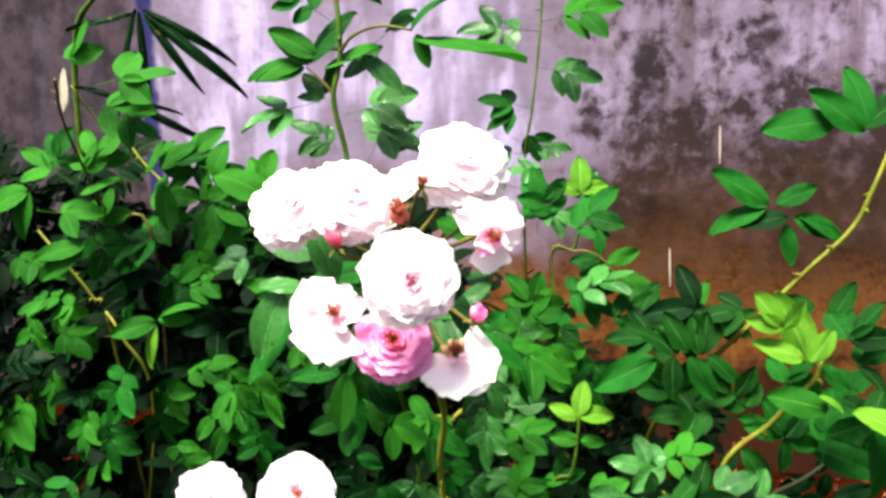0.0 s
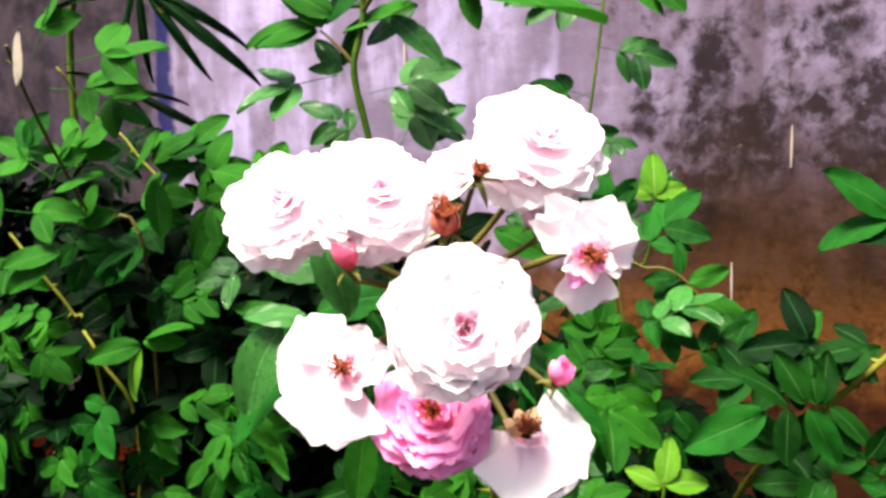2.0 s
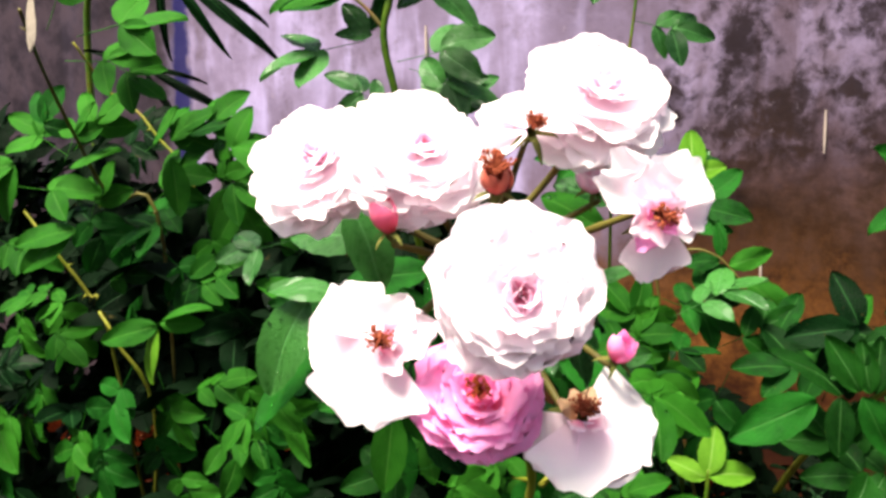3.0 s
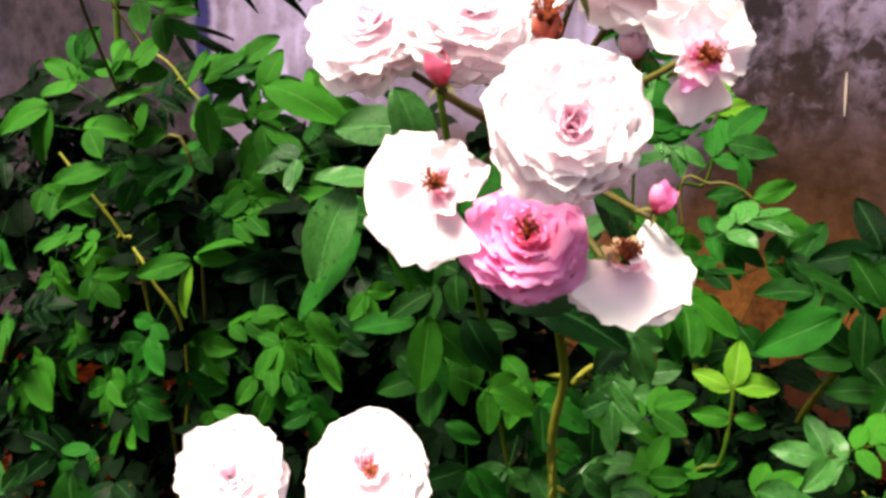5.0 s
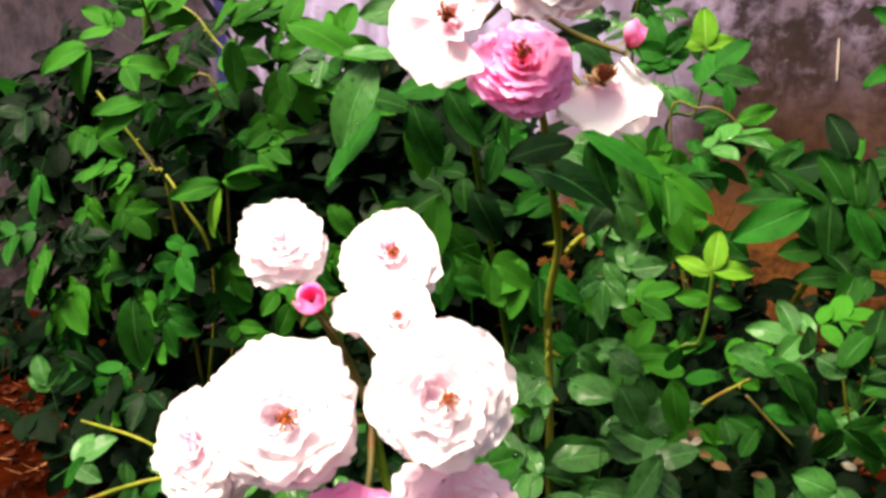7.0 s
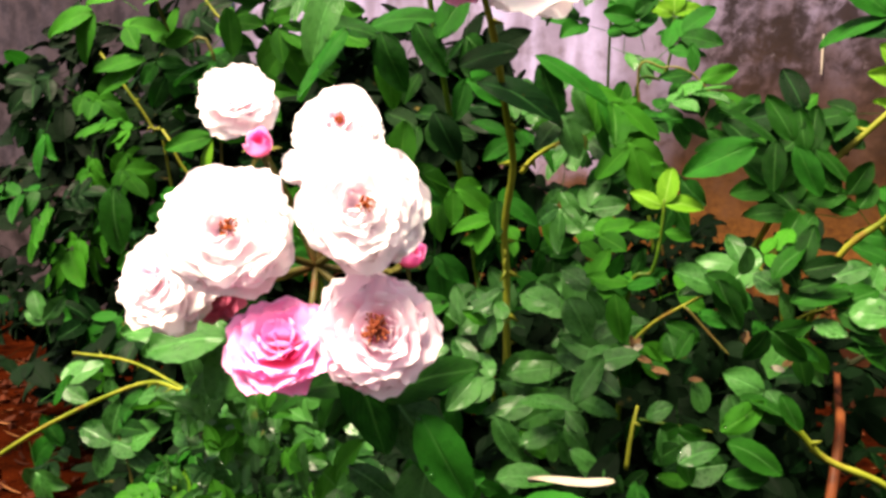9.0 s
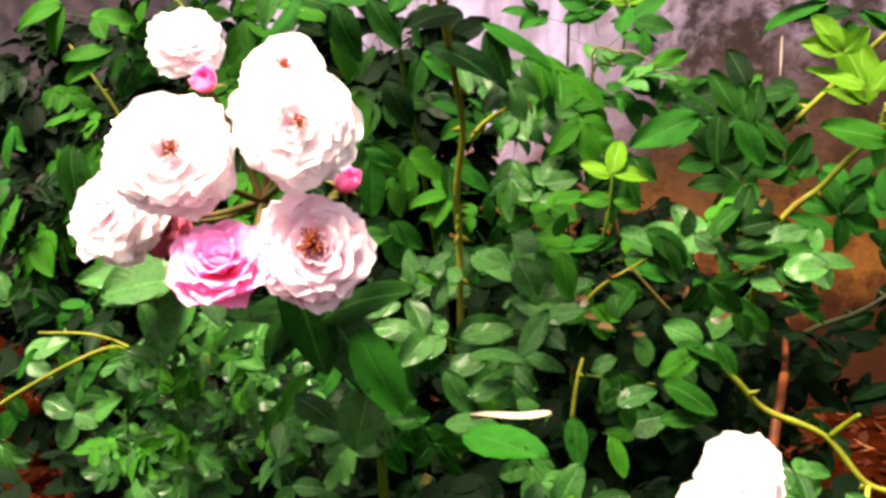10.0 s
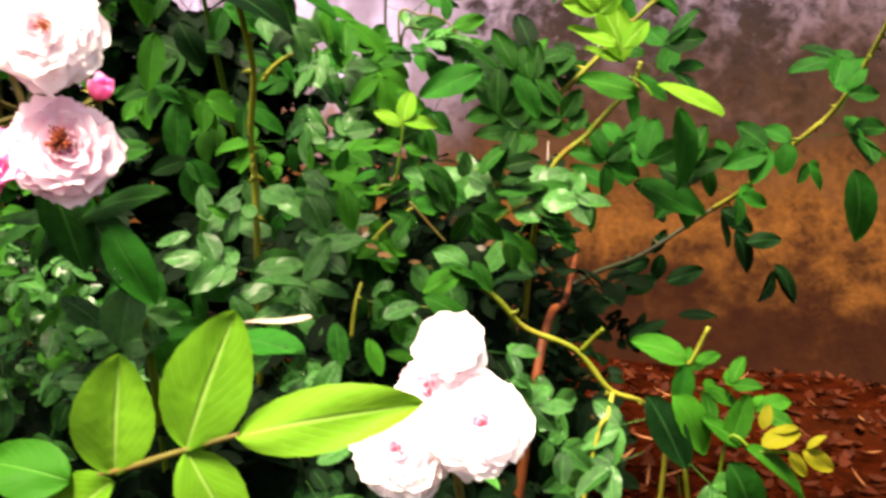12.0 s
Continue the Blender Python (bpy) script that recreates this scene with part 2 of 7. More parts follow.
    # darker, mottled brown towards the bottom of this stretch
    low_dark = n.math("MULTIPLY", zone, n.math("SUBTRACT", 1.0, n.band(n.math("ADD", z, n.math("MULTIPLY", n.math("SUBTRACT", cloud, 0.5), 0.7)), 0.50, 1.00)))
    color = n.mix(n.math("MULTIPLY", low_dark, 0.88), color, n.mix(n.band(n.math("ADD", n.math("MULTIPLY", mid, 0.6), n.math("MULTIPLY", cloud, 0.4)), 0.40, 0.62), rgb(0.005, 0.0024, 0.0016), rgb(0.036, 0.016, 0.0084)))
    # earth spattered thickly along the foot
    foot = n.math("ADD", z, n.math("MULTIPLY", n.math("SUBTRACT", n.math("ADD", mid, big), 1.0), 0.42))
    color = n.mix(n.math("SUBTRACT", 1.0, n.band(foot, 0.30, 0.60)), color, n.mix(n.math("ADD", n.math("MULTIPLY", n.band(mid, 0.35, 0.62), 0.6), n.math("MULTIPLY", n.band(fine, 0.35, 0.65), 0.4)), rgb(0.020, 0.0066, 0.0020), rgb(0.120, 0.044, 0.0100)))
    # almost black red in an uneven band lowest down
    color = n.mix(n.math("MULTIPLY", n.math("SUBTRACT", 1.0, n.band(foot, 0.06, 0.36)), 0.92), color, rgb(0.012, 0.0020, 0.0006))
    chalk = n.band(n.noise(obj, 33.0, 5.0, 0.7), 0.62, 0.72)
    color = n.mix(n.math("MULTIPLY", n.math("MULTIPLY", chalk, n.band(z, 0.6, 0.85)), 0.35), color, rgb(0.24, 0.19, 0.24))
    # the part beyond the paint is dirtier
    old = n.math("SUBTRACT", 1.0, n.band(n.math("ADD", x, n.math("MULTIPLY", n.math("SUBTRACT", mid, 0.5), 0.15)), BLUE_X - 0.10, BLUE_X + 0.03))
    color = n.mix(n.math("MULTIPLY", old, 0.95), color, n.mix(n.band(mid, 0.35, 0.65), rgb(0.006, 0.004, 0.005), rgb(0.034, 0.023, 0.029)))
    # a run of spilt blue paint
    off = n.math("ABSOLUTE", n.math("SUBTRACT", n.math("ADD", x, n.math("MULTIPLY", n.math("SUBTRACT", mid, 0.5), 0.10)), BLUE_X))
    blue = n.math("SUBTRACT", 1.0, n.band(off, 0.020, 0.050))
    blue = n.math("MULTIPLY", blue, n.band(n.math("ADD", runs, n.math("MULTIPLY", mid, 0.5)), 0.42, 0.62))
    color = n.mix(n.math("MULTIPLY", blue, 0.9), color, rgb(0.004, 0.005, 0.055))
    height = n.math("ADD", n.math("MULTIPLY", mid, 0.7), n.math("MULTIPLY", fine, 0.12))
    return n.done(color, 0.9, n.bump(height, 0.45, 0.012), Specular_IOR_Level=0.08)


def soil_material():
    n = Nodes("red_soil")
    obj = n.node("ShaderNodeTexCoord", 3)
    big, mid, fine = n.noise(obj, 1.6, 4.0), n.noise(obj, 14.0, 5.0, 0.65), n.noise(obj, 90.0, 5.0, 0.7)
    color = n.mix(n.band(mid, 0.3, 0.7), rgb(0.003, 0.0006, 0.0003), rgb(0.020, 0.0030, 0.0009))
    color = n.mix(n.math("MULTIPLY", n.band(big, 0.5, 0.7), 0.5), color, rgb(0.016, 0.004, 0.0015))
    color = n.mix(n.math("MULTIPLY", n.band(fine, 0.6, 0.75), 0.5), color, rgb(0.07, 0.016, 0.005))
    return n.done(color, 0.8, n.bump(n.math("ADD", mid, n.math("MULTIPLY", fine, 0.5)), 0.7, 0.02), Specular_IOR_Level=0.0)


# ---- geometry helpers ----
def mesh_of(name, verts, faces, material, uvs=None, smooth=True):
    me = bpy.data.meshes.new(name)
    me.from_pydata([tuple(v) for v in verts], [], faces)
    if uvs is not None:
        layer = me.uv_layers.new(name="UVMap")
        for loop in me.loops:
            layer.data[loop.index].uv = uvs[loop.vertex_index]
    for p in me.polygons:
        p.use_smooth = smooth
    me.materials.append(material)
    me.update()
    return me


def part(name, me, parent, m=None, label=""):
    """One mesh object under a thing or part; m is its pose in the parent's own space."""
    ob = new(name, me)
    ob.parent = parent
    if m is not None:
        ob.matrix_basis = m
    return tagged(ob, label)


def thing(name, at, label, category, group="", kind=""):
    ob = new(name)
    ob.location = at
    ob.empty_display_size = 0.05
    bpy.context.view_layer.update()
    return tagged(ob, label, category, group, kind)


def smooth_line(points, steps=6):
    """A Catmull-Rom line through the points."""
    p = [Vector(q) for q in points]
    p = [p[0] * 2 - p[1]] + p + [p[-1] * 2 - p[-2]]
    out = []
    for i in range(1, len(p) - 2):
        for s in range(steps):
            t = s / steps
            a, b, c, d = p[i - 1], p[i], p[i + 1], p[i + 2]
            out.append(0.5 * (2 * b + (c - a) * t + (2 * a - 5 * b + 4 * c - d) * t * t + (3 * b - a - 3 * c + d) * t**3))
    out.append(p[-2])
    return out


def tube(points, r0, r1, sides=7, thorns=0, seed=0, knots=0.12):
    """Vertices and faces of a tapered stem with nodes and hooked thorns."""
    rng = random.Random(seed)
    line = smooth_line(points)
    verts, faces = [], []
    up = Vector((0.31, 0.22, 0.92))
    n = len(line)
    for i, p in enumerate(line):
        d = (line[min(i + 1, n - 1)] - line[max(i - 1, 0)]).normalized()
        a = d.cross(up).normalized()
        b = d.cross(a)
        r = r0 + (r1 - r0) * i / (n - 1)
        r *= 1 + knots * (1 if i % 6 == 3 else 0) + rng.uniform(-0.05, 0.05)
        for k in range(sides):
            w = 2 * math.pi * k / sides
            verts.append(p + (a * math.cos(w) + b * math.sin(w)) * r)
    for i in range(n - 1):
        for k in range(sides):
            q = (k + 1) % sides
            faces.append((i * sides + k, i * sides + q, (i + 1) * sides + q, (i + 1) * sides + k))
    faces.append(tuple(range(sides))[::-1])
    faces.append(tuple((n - 1) * sides + k for k in range(sides)))
    for _ in range(thorns):
        i = rng.randrange(2, n - 2)
        d = (line[i + 1] - line[i]).normalized()
        side = d.orthogonal()
        side.rotate(Matrix.Rotation(rng.uniform(0, 6.28), 3, d))
        r = r0 + (r1 - r0) * i / (n - 1)
        e, long = d.cross(side), rng.uniform(1.6, 2.8) * r + 0.002
        root, s = line[i] + side * r * 0.7, len(verts)
        verts += [root + d * r * 1.1, root + e * r * 0.4, root - d * r * 1.1, root - e * r * 0.4, root + side * long - d * r * 1.2]
        faces += [(s, s + 1, s + 4), (s + 1, s + 2, s + 4), (s + 2, s + 3, s + 4), (s + 3, s, s + 4)]
    return verts, faces


def leaflet(verts, faces, uvs, base, ahead, normal, length, width, rng, rows=8, cols=4, saw=0.03):
    """Adds one ovate, folded, softly toothed leaflet."""
    ahead = ahead.normalized()
    side = ahead.cross(normal).normalized()
    normal = side.cross(ahead)
    fold, droop, twist = rng.uniform(0.05, 0.45), rng.uniform(0.0, 0.35), rng.uniform(-0.25, 0.25)
    start = len(verts)
    for i in range(rows + 1):
        t = 0.5 - 0.5 * math.cos(math.pi * i / rows)
        w = width * 0.5 * (math.sin(math.pi * t**0.88) ** 0.60) * (1 - 0.15 * t) * 1.06 if 0 < i < rows else width * 0.015
        for j in range(cols + 1):
            c = 2 * j / cols - 1
            edge = 1 + (saw * (1 if i % 2 else -1) if j in (0, cols) else 0)
            lift = fold * abs(c) * w - droop * length * t * t + twist * c * w * t + 0.03 * length * math.sin(5 * t + 3 * c)
            verts.append(base + ahead * (length * t + (0.10 * w * abs(c))) + side * (c * w * edge) + normal * lift)
            uvs.append((c, t))
    for i in range(rows):
        for j in range(cols):
            a = start + i * (cols + 1) + j
            faces.append((a, a + 1, a + cols + 2, a + cols + 1))


def compound(n, rng, verts, faces, uvs, m, rows=8, cols=4):
    """Adds a leaf of n leaflets on one rachis (0: one round leaflet), one unit long along y, facing z, carried by m."""
    rot = m.to_3x3()

    def put(base, ahead, long, wide):
        tilt = Vector((rng.uniform(-0.35, 0.35), rng.uniform(-0.25, 0.25), 1))
        size = rot.col[1].length
        leaflet(verts, faces, uvs, m @ Vector(base), rot @ Vector(ahead), rot @ tilt, long * size, wide * size, rng, rows, cols)

    if n < 2:
        put((0, 0, 0), (0, 1, 0), 1.0, rng.uniform(0.46, 0.57) if n else rng.uniform(0.66, 0.80))
        return
    pairs = n // 2
    tip = 0.42 if n > 5 else (0.48 if n > 3 else 0.56)
    bend = rng.uniform(-0.12, 0.12)
    put((bend, 1 - tip, 0), (bend * 2 + rng.uniform(-0.2, 0.2), 1, rng.uniform(-0.25, 0.1)), tip, tip * rng.uniform(0.50, 0.63))
    for k in range(pairs):
        y = (1 - tip) * (0.92 - 0.62 * k / max(1, pairs - 0.4))
        long = tip * (0.92 - 0.12 * k)
        for s in (-1, 1):
            wide = long * rng.uniform(0.50, 0.63)
            put((bend * y, y + rng.uniform(-0.03, 0.03), 0), (s * rng.uniform(0.8, 1.1), rng.uniform(0.35, 0.75), rng.uniform(-0.3, 0.15)), long * rng.uniform(0.85, 1.05), wide)
    # rachis
    s = len(verts)
    for i in range(4):
        y = (1 - tip) * i / 3
        for dx, dz in ((-0.005, 0), (0.005, 0), (0, -0.008)):
            verts.append(m @ Vector((bend * y + dx, y, dz)))
            uvs.append((0.5, 0.27))
    for i in range(3):
        for k in range(3):
            q = (k + 1) % 3
            faces.append((s + 3 * i + k, s + 3 * i + q, s + 3 * i + 3 + q, s + 3 * i + 3 + k))


leaf_store = {}


def leaf_mesh(kind, n, variant):
    key = (kind, n, variant)
    if key not in leaf_store:
        rng = random.Random(n * 31 + variant * 7)
        v, f, u = [], [], []
        compound(n, rng, v, f, u, Matrix.Identity(4), 16 if n < 2 else 8, 6 if n < 2 else 4)
        leaf_store[key] = mesh_of("leaf_" + kind, v, f, LEAF[kind], u)
    return leaf_store[key]


def frame_of(ahead, facing):
    y = Vector(ahead).normalized()
    z = Vector(facing)
    x = y.cross(z).normalized()
    return Matrix((x, y, x.cross(y))).transposed().to_4x4()


place_rng = random.Random(11)


def leaf(bush, kind, n, at, ahead, long, facing=None, label=""):
    """A leaf of a bush, from its foot along ahead, long metres; it turns its face up and out."""
    r = place_rng
    if facing is None:
        facing = Vector((r.uniform(-0.45, 0.45), -0.75 + r.uniform(-0.3, 0.3), 0.75 + r.uniform(-0.35, 0.3)))
    m = frame_of(ahead, facing)
    m = Matrix.Translation(Vector(at) - bush.location) @ m @ Matrix.Scale(long, 4)
    return part("leaf", leaf_mesh(kind, n, r.randrange(6)), bush, m, label)


def stem(bush, kind, r0, r1, *points, thorns=0, name="stem", label=""):
    pts = [Vector(p) - bush.location for p in points]
    v, f = tube(pts, r0, r1, thorns=thorns, seed=len(points) + int(1000 * abs(points[0][0])))
    return part(name, mesh_of(name, v, f, STEM[kind]), bush, None, label)


def foliage(bush, name, kinds, count, blobs, long, seed, label, low=-0.06):
    """The many leaves inside a bush that nobody could count: one mesh for each shade."""
    rng = random.Random(seed)
    for kind, share in kinds:
        v, f, u = [], [], []
        for _ in range(int(count * share)):
            c, rad = rng.choice(blobs)
            while True:
                p = Vector((rng.uniform(-1, 1), rng.uniform(-1, 1), rng.uniform(-1, 1)))
                if 0.15 < p.length < 1:
                    break
            p = Vector([c[i] + rad[i] * p[i] for i in range(3)])
            if p.z < low + 0.02:
                p.z = low + 0.02 + rng.random() * 0.1
            ahead = Vector((rng.uniform(-1, 1), rng.uniform(-1.0, 0.4), rng.uniform(-0.9, 0.5)))
            facing = Vector((rng.uniform(-0.6, 0.6), -0.6 + rng.uniform(-0.5, 0.5), 0.8 + rng.uniform(-0.5, 0.3)))
            size = long * rng.uniform(0.65, 1.25)
            m = Matrix.Translation(p - bush.location) @ frame_of(ahead, facing) @ Matrix.Scale(size, 4)
            compound(rng.choice((3, 5, 5, 7)), rng, v, f, u, m, 5, 2)
        tagged(part(name, mesh_of(name, v, f, LEAF[kind], u), bush, None, label), kind="stuff")


# ---- blooms ----
def petal_mesh(tone, variant):
    """A broad rounded petal with a frilled, softly rolled rim."""
    rng = random.Random(variant * 13 + 5)
    rows, cols = 9, 10
    v, f, u = [], [], []
    cup, roll, ph = rng.uniform(0.18, 0.40), rng.uniform(0.10, 0.34), rng.uniform(0, 6)
    notch, frill = rng.uniform(0.02, 0.08), rng.uniform(0.010, 0.030)
    for i in range(rows + 1):
        t = i / rows
        w = 0.13 + 0.47 * math.sin(min(1.0, t * 1.05) * math.pi * 0.60) ** 1.05
        if t > 0.7:
            w *= 1 - 0.38 * ((t - 0.7) / 0.3) ** 2
        for j in range(cols + 1):
            c = 2 * j / cols - 1
            x = w * c
            z = t - 0.30 * abs(c) ** 2.3 * t**2.4 - notch * math.exp(-((c * 4) ** 2)) * t**6
            z += 0.020 * t**4 * math.sin(9 * c + ph)
            y = -cup * (w * c) ** 2 * 1.6 + 0.20 * math.sin(t * math.pi * 0.8) + roll * max(0, t - 0.6) ** 1.5 * 2.2
            y += 0.05 * t**2 * math.sin(5 * c + ph) + frill * t**4 * math.sin(13 * c + 2 * ph)
            q = noise.noise_vector(Vector((x * 2.2 + variant * 3.1, t * 2.2, variant * 1.7)))
            v.append((x + 0.05 * q.x * t, y + 0.05 * q.y * t, z + 0.04 * q.z * t))
            u.append((c, t))
    for i in range(rows):
        for j in range(cols):
            a = i * (cols + 1) + j
            f.append((a, a + 1, a + cols + 2, a + cols + 1))
    return mesh_of("petal_" + tone, v, f, PETAL[tone], u)


def bud_petal_mesh(tone, variant):
    """A petal wrapped round a closed bud, its upper rim turned out a little."""
    rng = random.Random(variant * 5 + 2)
    rows, cols = 8, 8
    v, f, u = [], [], []
    span, flare, high = rng.uniform(1.3, 1.7), rng.uniform(0.02, 0.12), rng.uniform(0.86, 1.05)
    for i in range(rows + 1):
        t = i / rows
        r = 0.08 + 0.34 * math.sin(math.pi * min(0.86, 0.06 + t * 0.80)) ** 0.8 + flare * max(0.0, t - 0.8) * 5
        for j in range(cols + 1):
            c = 2 * j / cols - 1
            w = c * span * (1 - 0.55 * t**3)
            k = r * (1 + 0.10 * c)
            v.append((k * math.sin(w), k * math.cos(w), high * t - 0.14 * c * c * t**3))
            u.append((c, t))
    for i in range(rows):
        for j in range(cols):
            a = i * (cols + 1) + j
            f.append((a, a + 1, a + cols + 2, a + cols + 1))
    return mesh_of("bud_petal_" + tone, v, f, PETAL[tone], u)


petal_store = {}


def petal(tone, variant, closed=False):
    key = (tone, variant, closed)
    if key not in petal_store:
        petal_store[key] = bud_petal_mesh(tone, variant) if closed else petal_mesh(tone, variant)
    return petal_store[key]


def hip_mesh(reach=0.9):
    """The green hip under a bloom, with five narrow sepals and a short stalk."""
    v, f = [], []
    prof = [(0.03, -0.62), (0.04, -0.42), (0.10, -0.34), (0.15, -0.24), (0.13, -0.14), (0.11, -0.08)]
    for r, z in prof:
        for k in range(8):
            w = k * math.pi / 4
            v.append((r * math.cos(w), r * math.sin(w), z))
    for i in range(len(prof) - 1):
        for k in range(8):
            q = (k + 1) % 8
            f.append((i * 8 + k, i * 8 + q, i * 8 + 8 + q, i * 8 + 8 + k))
    for k in range(5):
        w = k * 2 * math.pi / 5
        d, e = Vector((math.cos(w), math.sin(w), 0)), Vector((-math.sin(w), math.cos(w), 0))
        s = len(v)
        for t, wide, drop in ((0.1, 0.07, -0.10), (0.3, 0.08, -0.13), (0.5, 0.05, -0.22), (0.7 * reach, 0.01, -0.36)):
            for c in (-1, 0, 1):
                v.append(d * t + e * c * wide + Vector((0, 0, drop - (0.02 if c == 0 else 0))))
        for i in range(3):
            for j in range(2):
                a = s + 3 * i + j
                f.append((a, a + 1, a + 4, a + 3))
    return mesh_of("hip", v, f, SEPAL)


HIP = hip_mesh()


def stamen_mesh(name, material, count, spread, long, seed):
    rng = random.Random(seed)
    v, f = [], []
    for _ in range(count):
        w, tilt = rng.uniform(0, 6.28), rng.uniform(0.05, spread)
        d = Vector((math.cos(w) * tilt, math.sin(w) * tilt, 1)).normalized()
        L = long * rng.uniform(0.6, 1.1)
        e = d.orthogonal().normalized()
        g = d.cross(e)
        s = len(v)
        base, top = d * 0.05, d * L + Vector((rng.uniform(-0.03, 0.03), rng.uniform(-0.03, 0.03), 0))
        for c, r in ((base, 0.010), (top, 0.008)):
            v += [c + e * r, c - e * r * 0.5 + g * r, c - e * r * 0.5 - g * r]
        f += [(s, s + 1, s + 4, s + 3), (s + 1, s + 2, s + 5, s + 4), (s + 2, s, s + 3, s + 5)]
        s, r = len(v), 0.030
        v += [top + e * r, top + g * r, top - e * r, top - g * r, top + d * r, top - d * r]
        for a, b in ((0, 1), (1, 2), (2, 3), (3, 0)):
            f += [(s + a, s + b, s + 4), (s + b, s + a, s + 5)]
    return mesh_of(name, v, f, material, smooth=False)


STAMENS = stamen_mesh("stamens", STAMEN, 46, 0.55, 0.42, 3)
STAMENS_OLD = stamen_mesh("stamens_old", STAMEN_OLD, 90, 0.8, 0.36, 4)

# rings of petals: count, how far they lie open in degrees, length, distance of the foot from the axis
FORMS = {
    "full": ((9, 112, 0.90, 0.12), (9, 98, 0.97, 0.12), (9, 84, 0.94, 0.12), (9, 70, 0.84, 0.11), (8, 56, 0.70, 0.10), (7, 40, 0.54, 0.08), (5, 22, 0.42, 0.05), (5, 10, 0.34, 0.03), (3, 2, 0.26, 0.01)),
    "flat": ((9, 106, 0.92, 0.12), (9, 94, 0.98, 0.12), (9, 82, 0.90, 0.11), (9, 70, 0.77, 0.11), (8, 58, 0.62, 0.11), (7, 44, 0.45, 0.10), (6, 26, 0.34, 0.07), (4, 10, 0.24, 0.04)),
    "cup": ((7, 72, 1.0, 0.12), (7, 58, 0.97, 0.11), (7, 46, 0.88, 0.10), (6, 32, 0.76, 0.07), (5, 18, 0.62, 0.04), (4, 6, 0.5, 0.02)),
}
# single petals of blooms that have shed: turn from the top against the clock, degrees open, length, breadth, tone
SHED = {
    "half": ((90, 98, 1.24, 1.35, ""), (166, 84, 1.36, 1.25, ""), (130, 104, 1.30, 1.15, ""), (36, 78, 1.05, 0.95, ""), (-36, 58, 0.80, 0.85, ""), (-78, 66, 0.92, 0.85, ""), (-112, 52, 0.62, 0.8, ""), (-150, 60, 0.60, 0.7, "pale"), (-60, 34, 0.45, 0.7, "pale"), (-95, 30, 0.40, 0.7, "pale")),
    "ragged": ((-78, 90, 1.16, 1.35, ""), (-140, 102, 1.12, 1.20, ""), (172, 88, 1.14, 1.30, ""), (118, 98, 1.00, 1.20, ""), (-24, 56, 0.44, 0.6, "dry"), (14, 66, 0.40, 0.6, "dry"), (50, 60, 0.40, 0.6, "dry"), (-140, 44, 0.45, 0.7, "pale"), (150, 40, 0.42, 0.7, "pale"), (90, 30, 0.36, 0.7, "dry")),
    "strap": ((34, 80, 1.24, 0.55, ""), (58, 74, 1.16, 0.55, ""), (-32, 80, 1.05, 1.0, ""), (-72, 86, 0.98, 1.0, ""), (-100, 95, 0.96, 0.75, ""), (178, 96, 1.22, 0.85, ""), (8, 62, 0.80, 1.0, ""), (0, 30, 0.50, 0.7, "pale"), (60, 44, 0.48, 0.7, "pale"), (120, 50, 0.55, 0.7, "pale"), (180, 44, 0.50, 0.7, "pale"), (-120, 40, 0.50, 0.7, "pale"), (-60, 34, 0.46, 0.7, "pale"), (90, 20, 0.40, 0.6, "pink"), (-150, 22, 0.40, 0.6, "pink"), (150, 62, 0.62, 0.7, "pink")),
    "wisps": ((58, 84, 1.02, 0.95, ""), (20, 78, 0.84, 1.05, ""), (-58, 90, 1.08, 0.80, ""), (92, 96, 0.90, 0.80, "")),
}


